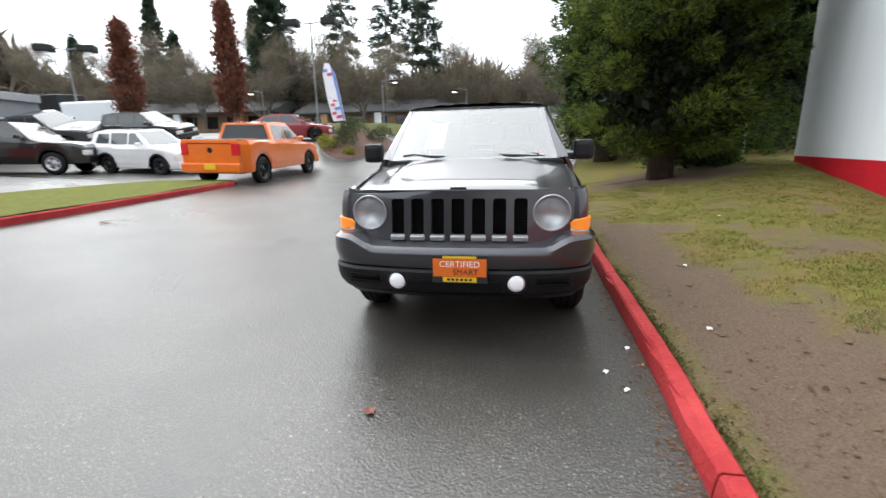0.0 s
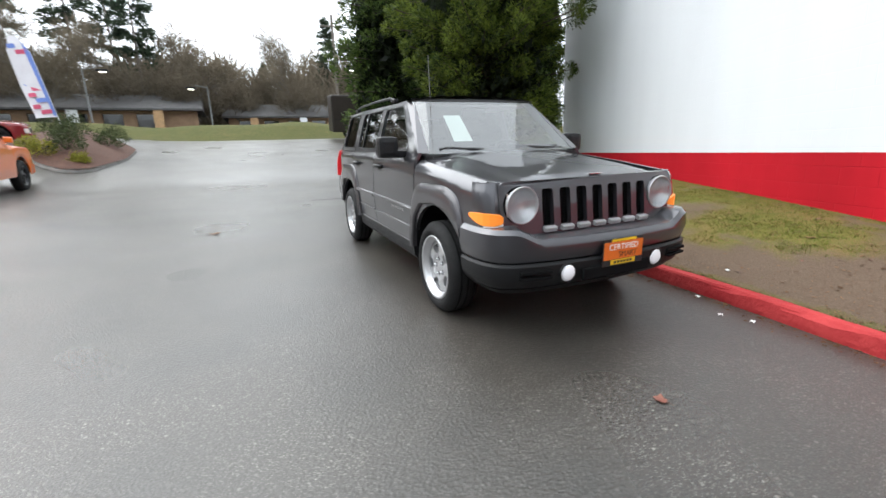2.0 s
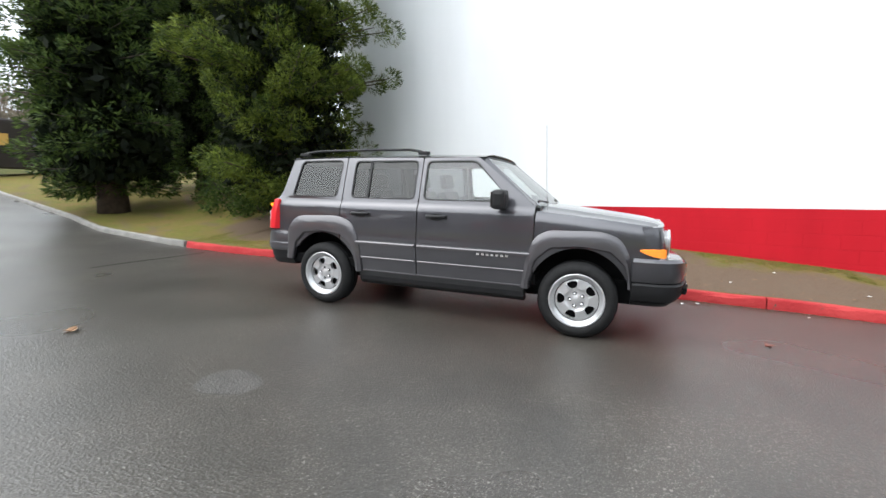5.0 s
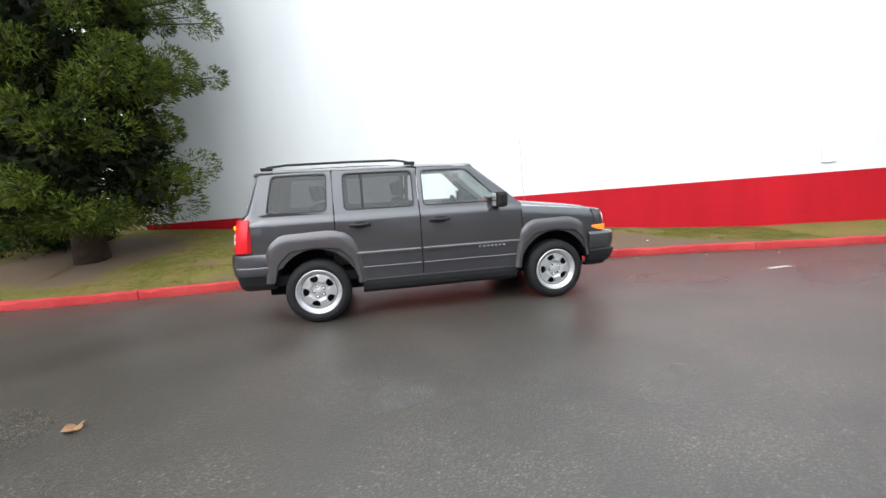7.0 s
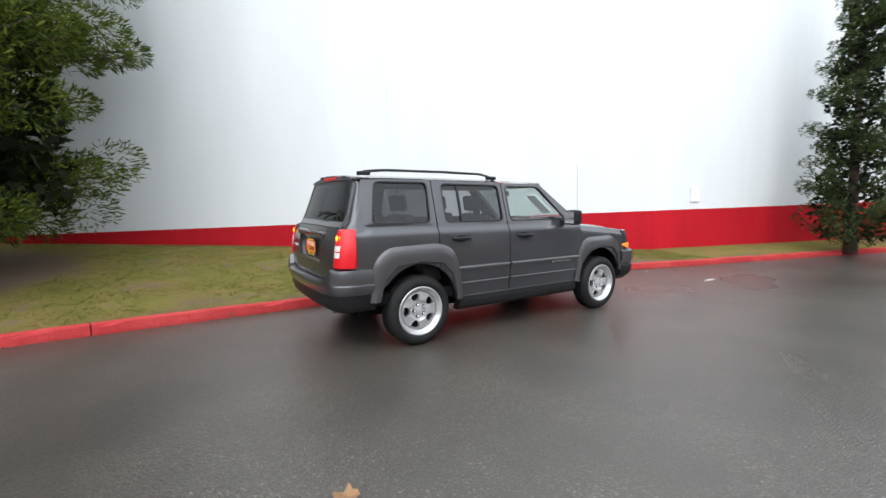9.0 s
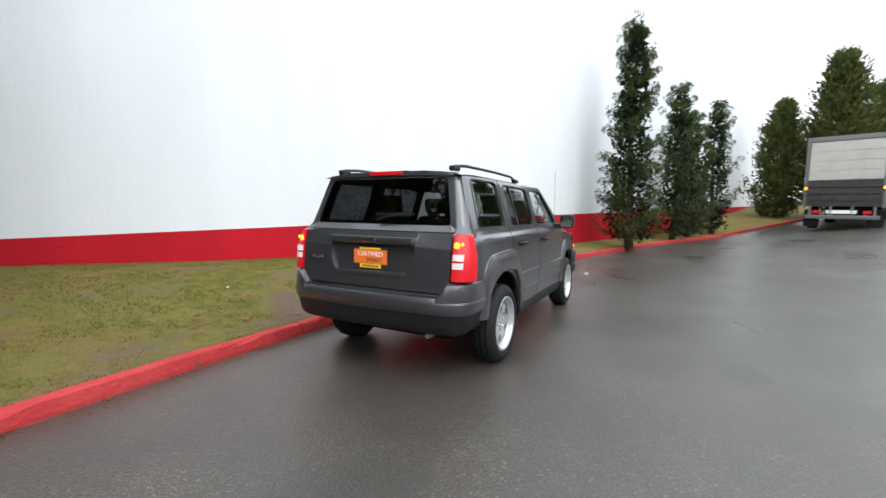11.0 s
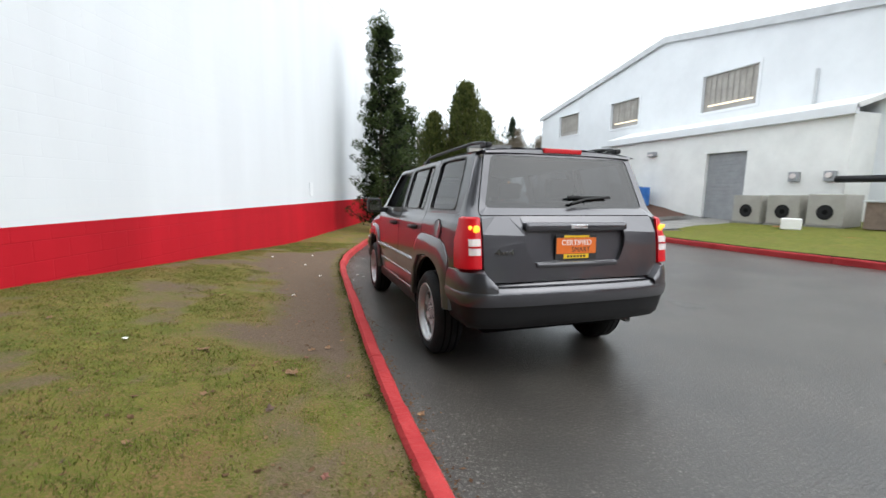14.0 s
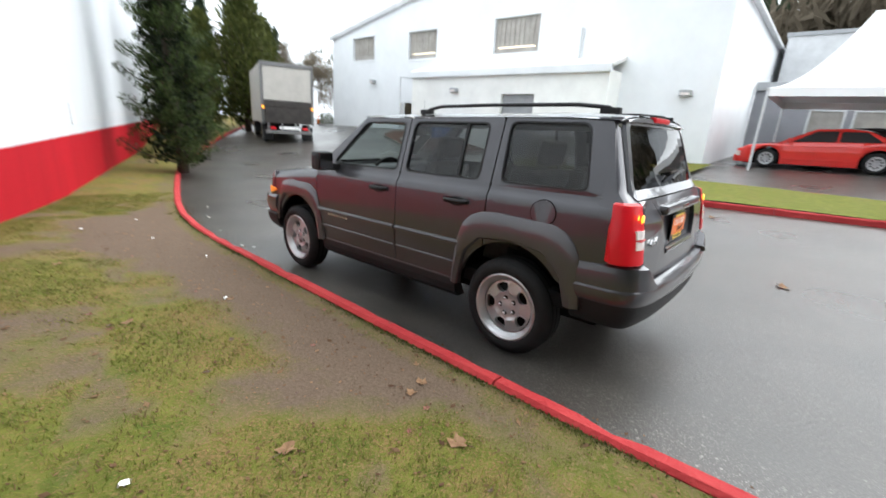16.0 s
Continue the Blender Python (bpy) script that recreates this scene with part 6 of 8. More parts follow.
for k, (a, b, c, d) in enumerate(wins):
    w = part("window", fix(box((FX - 0.2, a, b), (FX - 0.16, c, d))), WINDOW_DARK, bld, "dusty upper window with a pale frame")
    part("window_frame", fix(holed([(a - 0.07, b - 0.07), (c + 0.07, b - 0.07), (c + 0.07, d + 0.07), (a - 0.07, d + 0.07)], [[(a + 0.05, b + 0.05), (c - 0.05, b + 0.05), (c - 0.05, d - 0.05), (a + 0.05, d - 0.05)]], lambda y, z: (FX + 0.03, y, z), reveal=(-0.18, 0, 0), rim=(-0.05, 0, 0))), WHITE_SIDING, w)
    n = 9
    for i in range(n):
        y = a + 0.10 + (c - a - 0.2) * (i + 0.5) / n
        part("blind_slat", fix(box((FX - 0.155, y - 0.10, b + 0.35), (FX - 0.14 + 0.012 * (i % 2), y + 0.10, d - 0.06))), CURTAIN, w)
    if k < 2:
        part("lit_tube", fix(box((FX - 0.15, a + 0.3, b + 0.30), (FX - 0.12, c - 0.3, b + 0.36), 0.01)), WINDOW_GLOW, w, "glowing ceiling tube behind the glass")
# side doorway with lit room behind
part("doorway_room", fix(box((FX - 3.0, -18.35, 0.3), (FX - 2.9, -16.75, 4.25))), mat("lit_room", (0.55, 0.42, 0.2), 0.8, var=0.3, scale=3), bld)
part("doorway_lamp", fix(box((FX - 2.2, -18.1, 3.3), (FX - 1.9, -17.0, 3.4))), lit("room_lamp", (1.0, 0.78, 0.36), 12.0), bld, "lamp inside the open doorway")
part("door_header", fix(box((FX - 0.12, -18.33, 2.75), (FX - 0.04, -16.77, 4.24), 0.01)), WHITE_SIDING, bld, "white panel above the doorway")
part("door_leaf", fix(box((FX - 0.12, -18.33, 0.6), (FX - 0.06, -17.95, 4.2))), TRIM, bld)
# low annex with eaves and a roller door
AX = -14.9
annex = thing("annex", "cream lean-to annex with a grey roller door", "building")
AY0, AY1, AZ = -15.9, -4.6, 4.05
part("front_wall", fix(holed([(AY0, -0.3), (AY1, -0.3), (AY1, AZ), (AY0, AZ)], [[(-9.75, 0.35), (-7.95, 0.35), (-7.95, 3.15), (-9.75, 3.15)]], lambda y, z: (AX, y, z), reveal=(-0.2, 0, 0))), CREAM, annex)
part("end_wall", fix(box((FX, AY0 + 0.004, -0.3), (AX - 0.01, AY0 + 0.15, AZ + 0.05))), CREAM, annex)
part("end_wall", fix(box((FX, AY1 - 0.15, -0.3), (AX - 0.01, AY1 - 0.004, AZ + 0.05))), CREAM, annex)
part("annex_roof", fix(add_rings(bmesh.new(), [[(FX, y, AZ + 0.55), (AX + 0.12, y, AZ + 0.10), (AX + 0.12, y, AZ + 0.28), (FX, y, AZ + 0.72)] for y in (AY0 - 0.1, AY1 + 0.1)])), CREAM, annex)
part("gutter", fix(box((AX + 0.005, AY0 - 0.1, AZ - 0.06), (AX + 0.19, AY1 + 0.1, AZ + 0.25), 0.02)), WHITE_SIDING, annex)
rd_ = part("roller_door", fix(box((AX - 0.2, -9.75, 0.35), (AX - 0.16, -7.95, 3.15))), GREY_METAL, annex)
for k in range(18):
    part("door_slat", fix(box((AX - 0.165, -9.73, 0.38 + 0.152 * k), (AX - 0.145, -7.97, 0.38 + 0.152 * k + 0.135), 0.012)), GREY_METAL, rd_)


def wall_light(x, y, z):
    t = thing("wall_light", "dark bulkhead flood light on the white wall", "lamp", Matrix.Translation((x, y, z)), "wall lights")
    part("housing", fix(box((0, -0.22, -0.12), (0.22, 0.22, 0.10), 0.04)), GREY_METAL, t)
    part("lens", fix(box((0.215, -0.16, -0.10), (0.225, 0.16, 0.0), 0.004)), WHITE_LENS, t)


wall_light(AX, -12.7, 3.35)
wall_light(FX, -20.9, 4.05)
wall_light(FX, -2.0, 3.3)
# the lean vent pipe on the facade
part("vent_pipe", fix(tube([(FX + 0.08, -6.6, 4.75), (FX + 0.08, -6.6, 6.0)], 0.05, 8)), TRIM, bld)

# cooling units in a row by the annex
UNIT_BEIGE = mat("unit_beige", (0.36, 0.345, 0.31), 0.55, var=0.08, scale=3)
for k in range(3):
    y = -6.6 + 1.22 * k
    x = -13.75
    u = thing("cooling_unit", "beige outdoor cooling unit with a side grille", "air conditioner", Matrix.Translation((x, y, ground(x, y) + 0.1)), "cooling units by the annex")
    part("casing", fix(box((-0.42, -0.5, 0.04), (0.42, 0.5, 1.0), 0.03)), UNIT_BEIGE, u)
    part("base", fix(box((-0.45, -0.55, -0.15), (0.45, 0.55, 0.04))), CONCRETE, u)
    if k == 0:
        for i in range(10):
            part("fin", fix(box((-0.36 + 0.075 * i, -0.515, 0.1), (-0.325 + 0.075 * i, -0.495, 0.93))), GREY_METAL, u)
    part("fan_ring", fix(lathe([(0.40, 0.22), (0.43, 0.23), (0.43, 0.19), (0.425, 0.19)], 24, "x", (0, 0, 0.45))), DARK_BUMPER, u)
    part("fan_guard", fix(lathe([(0.42, 0.19), (0.428, 0.01)], 24, "x", (0, 0, 0.45))), DARK, u)
for y in (-6.1, -5.0):
    t = thing("meter_box", "small grey meter box on the annex wall", "meter", Matrix.Translation((AX, y, 1.9)), "meter boxes")
    part("box", fix(box((0, -0.16, 0), (0.16, 0.16, 0.34), 0.02)), GREY_METAL, t)
    part("dial", fix(lathe([(0.16, 0.1), (0.2, 0.09)], 16, "x", (0, 0, 0.2))), WHITE_LENS, t)
duct = thing("black_duct", "bent black insulated pipe beside the cooling units", "pipe", Matrix.Translation((-14.6, -4.3, ground(-14.6, -4.3))))
part("pipe", fix(tube([(0, -0.4, 1.55), (0, 0.8, 1.55), (0, 2.2, 1.55), (0.02, 2.3, 1.3), (0.05, 1.9, 0.75), (0.05, 1.7, 0.1)], 0.11, 10)), BLACK_PLASTIC, duct, smooth=True)
part("foot", fix(box((-0.1, 1.5, 0.0), (0.2, 1.95, 0.2), 0.03)), GREY_METAL, duct)
crate = thing("crate", "weathered brown wooden crate beside the pipes", "crate", Matrix.Translation((-13.6, -2.6, ground(-13.6, -2.6) + 0.1)))
part("body", fix(box((-0.45, -0.5, 0), (0.45, 0.5, 0.75), 0.02)), mat("weathered_wood", (0.2, 0.15, 0.12), 0.85, var=0.2, scale=6), crate)
part("lid", fix(box((-0.5, -0.55, 0.75), (0.5, 0.55, 0.8), 0.01)), TRIM, crate)
wb_ = thing("white_box", "small white carton lying on the grass", "box", pose(-12.3, -4.4, ground(-12.3, -4.4) + 0.1, 0, 0, 30))
part("carton", fix(box((-0.2, -0.25, 0), (0.2, 0.25, 0.33), 0.02)), PAPER, wb_)
part("flap", fix(box((-0.2, -0.45, 0.05), (0.0, -0.25, 0.08), 0.01)), mat("cardboard", (0.4, 0.2, 0.1), 0.8, var=0.1), wb_)
yl = thing("yellow_mat", "flattened yellow sheet lying beside the wall", "sheet", pose(-13.3, -1.4, ground(-13.3, -1.4) + 0.12, 0, 4, 5))
part("sheet", fix(box((-0.35, -0.6, 0), (0.35, 0.6, 0.07), 0.02)), PLATE_YELLOW, yl)


def barrel(x, y, material, label):
    b = thing("barrel", label, "barrel", Matrix.Translation((x, y, ground(x, y) + 0.12)), "barrels by the building")
    part("drum", fix(lathe([(0, 0.28), (0.02, 0.295), (0.28, 0.295), (0.30, 0.31), (0.32, 0.295), (0.58, 0.295), (0.60, 0.31), (0.62, 0.295), (0.88, 0.295), (0.90, 0.28)], 28, "z")), material, b, smooth=False)
    part("bung", fix(lathe([(0.895, 0.04), (0.93, 0.035)], 12, "z", (0.15, 0, 0))), BLACK_PLASTIC, b)


BLUE = mat("blue_plastic", (0.02, 0.13, 0.42), 0.4, var=0.12, scale=5)
barrel(-14.25, -13.2, BLUE, "blue plastic drum standing on the mulch")
barrel(-14.25, -12.5, BLUE, "blue plastic drum standing on the mulch")
barrel(-14.3, -13.9, BLACK_PLASTIC, "black plastic drum standing on the mulch")
barrel(-14.3, -14.6, BLACK_PLASTIC, "black plastic drum standing on the mulch")
for k, (x, y) in enumerate(((-12.2, -12.6), (-12.0, -13.3))):
    r = thing("rock", "pale rounded rock at the bed's corner", "rock", pose(x, y, ground(x, y) + 0.12, 0, 0, 40 * k))
    bm = bmesh.new()
    bmesh.ops.create_icosphere(bm, subdivisions=3, radius=0.28)
    for v in bm.verts:
        v.co *= 1 + 0.25 * noise.noise(v.co * 3 + Vector((k, 0, 0)))
        v.co.z = v.co.z * 0.5 + 0.08
    part("stone", bm, CONCRETE, r, smooth=True)


def cone(x, y):
    c = thing("traffic_cone", "orange traffic cone with a white band", "cone", Matrix.Translation((x, y, ground(x, y))), "cones in the yard")
    part("base", fix(box((-0.18, -0.18, 0), (0.18, 0.18, 0.04), 0.01)), PLATE_ORANGE, c)
    part("body", fix(lathe([(0.04, 0.14), (0.35, 0.08), (0.70, 0.025)], 20, "z")), PLATE_ORANGE, c, smooth=True)
    part("band", fix(lathe([(0.36, 0.081), (0.50, 0.058)], 20, "z")), WHITE_INK, c, smooth=True)


cone(-14.6, -29.0)
cone(-16.6, -28.2)
shrub("round_shrub", "clipped green shrub beside the warehouse", Matrix.Translation((-16.6, -26.8, ground(-16.6, -26.8))), 0.9, 0.9, 91, SHRUB_LEAF, 500, 0.12)
# far yard building with a lit garage
far = thing("yard_garage", "white gabled garage with a lit open bay", "building", Matrix.Translation((-24.5, -50.0, 1.6)))
part("wall", fix(holed([(-6, -1), (6, -1), (6, 3.2), (0, 5.2), (-6, 3.4)], [[(-1.5, -0.4), (3.6, -0.4), (3.6, 2.6), (-1.5, 2.6)]], lambda u, v: (u, 0, v), reveal=(0, -0.4, 0))), WHITE_SIDING, far)
# back wall emits by itself to stand for the light inside the bay
part("bay", fix(box((-1.6, -5, -0.4), (3.7, -4.9, 2.7))), lit("bay_glow", (1.0, 0.72, 0.25), 0.8), far, "glowing yellow back wall in the garage bay")
part("roof", fix(add_rings(bmesh.new(), [[(-6.3, y, 3.3), (0, y, 5.25), (6.3, y, 3.1), (6.3, y, 3.25), (0, y, 5.4), (-6.3, y, 3.45)] for y in (0.2, -10)])), TRIM, far)

# buildings beyond the warehouse corner
grey = thing("grey_shop", "low grey shop front with a row of windows", "building")
SHOP = mat("shop_grey", (0.22, 0.22, 0.24), 0.6, var=0.08, scale=1)
GX = -25.0
holes = [(1.5 + 1.65 * k, 2.0, 2.8 + 1.65 * k, 3.3) for k in range(8)]
part("wall", fix(holed([(-0.9, 0.2), (16, 0.2), (16, 4.2), (-0.9, 4.2)], [[(a, b), (c, b), (c, d), (a, d)] for a, b, c, d in holes], lambda y, z: (GX, y, z), reveal=(-0.12, 0, 0))), SHOP, grey)
for a, b, c, d in holes:
    w = part("window", fix(box((GX - 0.12, a, b), (GX - 0.1, c, d))), WINDOW_DARK, grey)
    part("window_frame", fix(holed([(a - 0.05, b - 0.05), (c + 0.05, b - 0.05), (c + 0.05, d + 0.05), (a - 0.05, d + 0.05)], [[(a + 0.04, b + 0.04), (c - 0.04, b + 0.04), (c - 0.04, d - 0.04), (a + 0.04, d - 0.04)]], lambda y, z: (GX + 0.02, y, z), reveal=(-0.04, 0, 0))), TRIM, w)
part("fascia", fix(box((GX - 0.1, -0.9, 4.2), (GX + 0.2, 16, 4.6), 0.03)), GREY_METAL, grey)
back_b = thing("back_building", "tall pale grey building end behind the shop", "building")
part("wall", fix(box((-44, -0.6, 0), (-30, 9.5, 7.6))), TRIM, back_b)
part("parapet", fix(box((-44.1, -0.7, 7.6), (-29.9, 9.6, 7.8))), GREY_METAL, back_b)

# tent over the parked cars
tent = thing("canopy_tent", "white peaked canopy tent on thin poles", "tent")
CANVAS = mat("tent_canvas", (0.82, 0.82, 0.82), 0.7, var=0.03, scale=1.0)
TX0, TX1, TY0, TY1, TE, TP = -22.5, -16.0, 0.6, 6.4, 3.45, 6.3
cx, cy = (TX0 + TX1) / 2, (TY0 + TY1) / 2
bm = bmesh.new()
rings = []
for k in range(9):
    q = k / 8
    z = TE + (TP - TE) * (q ** 1.7)
    rings.append([(cx + (1 - q) * (x - cx), cy + (1 - q * 0.75) * (y - cy), z) for x, y in ((TX0, TY0), (TX1, TY0), (TX1, TY1), (TX0, TY1))])
part("canopy", fix(add_rings(bmesh.new(), rings)), CANVAS, tent)
part("valance", add_rings(bmesh.new(), [[(x, y, z) for x, y in ((TX0, TY0), (TX1, TY0), (TX1, TY1), (TX0, TY1))] for z in (TE - 0.28, TE)], cap=False), CANVAS, tent)
for x, y in ((TX0, TY0), (TX1, TY0), (TX1, TY1), (TX0, TY1)):
    part("pole", fix(tube([(x, y, ground(x, y)), (x, y, TE)], 0.045, 8)), TRIM, tent)


# ---- other vehicles, nose along local +y ----
DARK_WINDOW = mat("car_window", (0.02, 0.022, 0.024), 0.06, coat=1.0)


def car(name, label, m, color, length, width, base, radius, hoodline, cabin, roof_w, belt, windows, rim_mat=None, clearance=0.24, bed=None, front_axle=None, metal=0.1, holes=5, plate=False, tail=None, flare=0.0):
    """A car in its own frame: hoodline is the body's upper edge along y, cabin the side outline above the belt."""
    t = thing(name, label, "car", m)
    col = paint(name + "_paint", color, metal, 0.3)
    fa = front_axle if front_axle is not None else base / 2
    ra = fa - base
    y0, y1 = -length / 2, length / 2

    def bottom(y):
        for c in (fa, ra):
            r = radius * 1.22
            if abs(y - c) < r:
                return radius + math.sqrt(r * r - (y - c) ** 2)
        return clearance

    def half(y):
        e = min(y - y0, y1 - y)
        return width / 2 - 0.16 * (1 - smooth01(e / 0.45)) * 0.9
    ysamp = sorted(set(list(np.linspace(y0, y1, 46)) + [c + s * radius * 1.22 * q for c in (fa, ra) for s in (-1, 1) for q in (1.001, 0.999, 0.97, 0.9, 0.75, 0.5, 0.25, 0)]))
    for s in (1, -1):
        rows = []
        for y in ysamp:
            zt, zb = lerp(hoodline, y), bottom(y)
            zb = min(zb, zt - 0.05)
            h = half(y)
            pts = [(h - 0.03, zb), (h, zb + 0.25 * (zt - zb)), (h, zb + 0.6 * (zt - zb)), (h - 0.015, zb + 0.85 * (zt - zb)), (h - 0.06, zt - 0.012), (h - 0.14, zt), (0.0, zt + (0.025 if bed is None or y > bed[1] else 0.0))]
            rows.append([(s * x, y, z) for x, z in pts])
        part("body_side", fix(add_rings(bmesh.new(), rows, close=False)), col, t, smooth=False)
    for yy, nm in ((y0, "tail_panel"), (y1, "nose_panel")):
        zt = lerp(hoodline, yy)
        h = half(yy)
        part(nm, fix(box((-h, yy - 0.02, clearance + 0.1), (h, yy + 0.02, zt), 0.012)), col, t)
        part("bumper", fix(box((-h - 0.04, yy - (0.10 if yy < 0 else 0.02), clearance), (h + 0.04, yy + (0.02 if yy < 0 else 0.10), clearance + 0.28), 0.05)), col if not tail else col, t)
    part("underbody", fix(box((-width / 2 + 0.22, y0 + 0.2, clearance - 0.04), (width / 2 - 0.22, y1 - 0.2, 0.62))), DARK, t)

    def side(y, z, s, d=0.0):
        k = (z - belt) / max(0.1, max(p[1] for p in cabin) - belt)
        return (s * (width / 2 - 0.07 + (roof_w - width / 2 + 0.07) * k + d), y, z)
    n = len(cabin)
    part("cabin", fix(add_rings(bmesh.new(), [[side(y, z, 1) for y, z in cabin], [side(y, z, -1) for y, z in cabin]])), col, t)
    for w in windows:
        for s in (1, -1):
            part("side_window", sheet(round_poly(w, 0.05, 3), lambda y, z, s=s: side(y, z, s, 0.006)), DARK_WINDOW, t)
    (ya, za), (yb, zb_) = cabin[0], cabin[1]
    (yc, zc), (yd, zd) = cabin[-1], cabin[-2]
    for (p, pz), (q, qz), nm, out in (((ya, za), (yb, zb_), "rear_window", -1), ((yc, zc), (yd, zd), "windscreen", 1)):
        wl, wh = width / 2 - 0.17, roof_w - 0.08
        rows = []
        for k in (0.10, 0.9):
            rows.append([(x * (wl + (wh - wl) * k), p + (q - p) * k + out * 0.006, pz + (qz - pz) * k + 0.008) for x in (-1, 1)])
        part(nm, add_rings(bmesh.new(), rows, close=False), DARK_WINDOW, t)
    for s in (1, -1):
        for c in (fa, ra):
            wheel(t, (s * (width / 2 - 0.13), c, radius), s, radius, 0.24, radius * 0.62, rim_mat or SILVER, holes, fancy=False)
            if flare:
                part("arch_trim", fix(add_rings(bmesh.new(), [[(s * (width / 2 + o), c + r * math.cos(a), radius + r * math.sin(a)) for o, r in ((-0.06, radius * 1.17), (flare, radius * 1.17), (flare, radius * 1.34), (-0.04, radius * 1.38))] for a in np.linspace(-0.1, math.pi + 0.1, 15)])), BLACK_PLASTIC, t)
        zt = lerp(hoodline, y0)
        part("tail_light", fix(box((-0.11, -0.02, -0.20), (0.11, 0.10, 0.14), 0.02, Matrix.Translation((s * (half(y0) - 0.09), y0 - 0.025, zt - 0.24)))), RED_LENS, t)
        zn = lerp(hoodline, y1)
        part("headlight", fix(box((-0.20, -0.12, -0.10), (0.20, 0.03, 0.09), 0.03, Matrix.Translation((s * (half(y1) - 0.16), y1 + 0.01, zn - 0.18)))), WHITE_LENS, t)
        part("door_mirror", fix(box((-0.09, -0.06, -0.07), (0.09, 0.06, 0.07), 0.03, Matrix.Translation((s * (width / 2 + 0.08), cabin[-1][0] - 0.35, belt + 0.08)))), col, t)
        for w in windows[:2]:
            part("door_handle", fix(box((-0.012, -0.09, -0.012), (0.016, 0.09, 0.012), 0.006, Matrix.Translation((s * (width / 2 + 0.004), min(p[0] for p in w) + 0.15, belt - 0.14)))), col, t)
    part("grille", fix(box((-width * 0.28, y1 + 0.012, lerp(hoodline, y1) - 0.36), (width * 0.28, y1 + 0.035, lerp(hoodline, y1) - 0.10), 0.01)), BLACK_PLASTIC, t)
    if plate:
        part("dealer_plate", fix(box((-0.17, y0 - 0.125, clearance + 0.10), (0.17, y0 - 0.11, clearance + 0.26), 0.004)), PLATE_YELLOW, t, "yellow dealer plate")
    if bed is not None:
        zb2 = lerp(hoodline, bed[0] + 0.3)
        part("bed_well", fix(box((-width / 2 + 0.16, bed[0] + 0.08, zb2 - 0.02), (width / 2 - 0.16, bed[1] - 0.06, zb2 + 0.006))), BLACK_PLASTIC, t, "black bed cover")
        part("tailgate_crease", fix(box((-half(y0) + 0.1, y0 - 0.028, zb2 - 0.12), (half(y0) - 0.1, y0 - 0.02, zb2 - 0.10))), DARK, t)
        part("tailgate_badge", fix(lathe([(-0.03, 0.08), (-0.02, 0.085)], 8, "y", (0, y0, zb2 - 0.30))), DARK_BUMPER, t)
    return t


PICKUP_HOOD = [(-2.9, 1.36), (-1.0, 1.36), (0.2, 1.32), (0.9, 1.30), (1.1, 1.26), (2.5, 1.17), (2.85, 1.10), (2.9, 1.0)]
PICKUP_CAB = [(-1.02, 1.30), (-0.92, 1.86), (-0.4, 1.92), (0.45, 1.90), (1.22, 1.27)]
PICKUP_WIN = [[(-0.80, 1.36), (0.0, 1.36), (0.0, 1.80), (-0.74, 1.80)], [(0.08, 1.36), (0.98, 1.36), (0.50, 1.80), (0.08, 1.80)]]
BLACK_RIM = mat("black_rim", (0.02, 0.02, 0.022), 0.3, 0.4)


def on_ground(x, y, yaw, dz=0.0):
    """A pose that rests on the sloping ground."""
    m = pose(0, 0, 0, 0, 0, yaw)
    f, r = m @ Vector((0, 1.5, 0)), m @ Vector((0.9, 0, 0))
    pitch = math.degrees(math.atan2(ground(x + f.x, y + f.y) - ground(x - f.x, y - f.y), 3.0))
    bank = -math.degrees(math.atan2(ground(x + r.x, y + r.y) - ground(x - r.x, y - r.y), 1.8))
    return pose(x, y, ground(x, y) + dz, 0, 0, yaw) @ pose(0, 0, 0, pitch, bank, 0)


car("pickup_truck", "bright orange crew-cab pickup with black wheels", on_ground(-8.43, 9.75, 3), (0.80, 0.16, 0.012), 5.8, 2.02, 3.57, 0.42, PICKUP_HOOD, PICKUP_CAB, 0.72, 1.30, PICKUP_WIN, BLACK_RIM, 0.42, bed=(-2.9, -1.0), front_axle=1.78, plate=True)
car("pickup_truck", "black crew-cab pickup with silver wheels", on_ground(-18.6, 9.6, -72), (0.012, 0.013, 0.013), 5.8, 2.02, 3.57, 0.41, PICKUP_HOOD, PICKUP_CAB, 0.72, 1.30, PICKUP_WIN, SILVER, 0.42, bed=(-2.9, -1.0), front_axle=1.78)
SUV_HOOD = [(-2.1, 1.02), (-1.9, 1.10), (0.8, 1.10), (0.95, 1.08), (1.9, 0.98), (2.1, 0.85)]
SUV_CAB = [(-2.02, 1.08), (-1.85, 1.58), (-1.2, 1.68), (0.15, 1.66), (0.95, 1.06)]
SUV_WIN = [[(-1.72, 1.16), (-1.05, 1.16), (-1.05, 1.52), (-1.62, 1.52)], [(-0.95, 1.14), (-0.15, 1.14), (-0.15, 1.55), (-0.95, 1.55)], [(-0.07, 1.14), (0.68, 1.14), (0.22, 1.55), (-0.07, 1.55)]]
car("small_suv", "white small SUV with black wheel arches", on_ground(-14.0, 11.0, -97), (0.80, 0.80, 0.80), 4.2, 1.8, 2.57, 0.35, SUV_HOOD, SUV_CAB, 0.62, 1.08, SUV_WIN, BLACK_RIM, 0.26, front_axle=1.32, flare=0.03)
SEDAN_HOOD = [(-2.5, 0.98), (-1.8, 1.05), (-1.2, 1.02), (0.9, 0.97), (1.2, 0.95), (2.2, 0.84), (2.5, 0.68)]
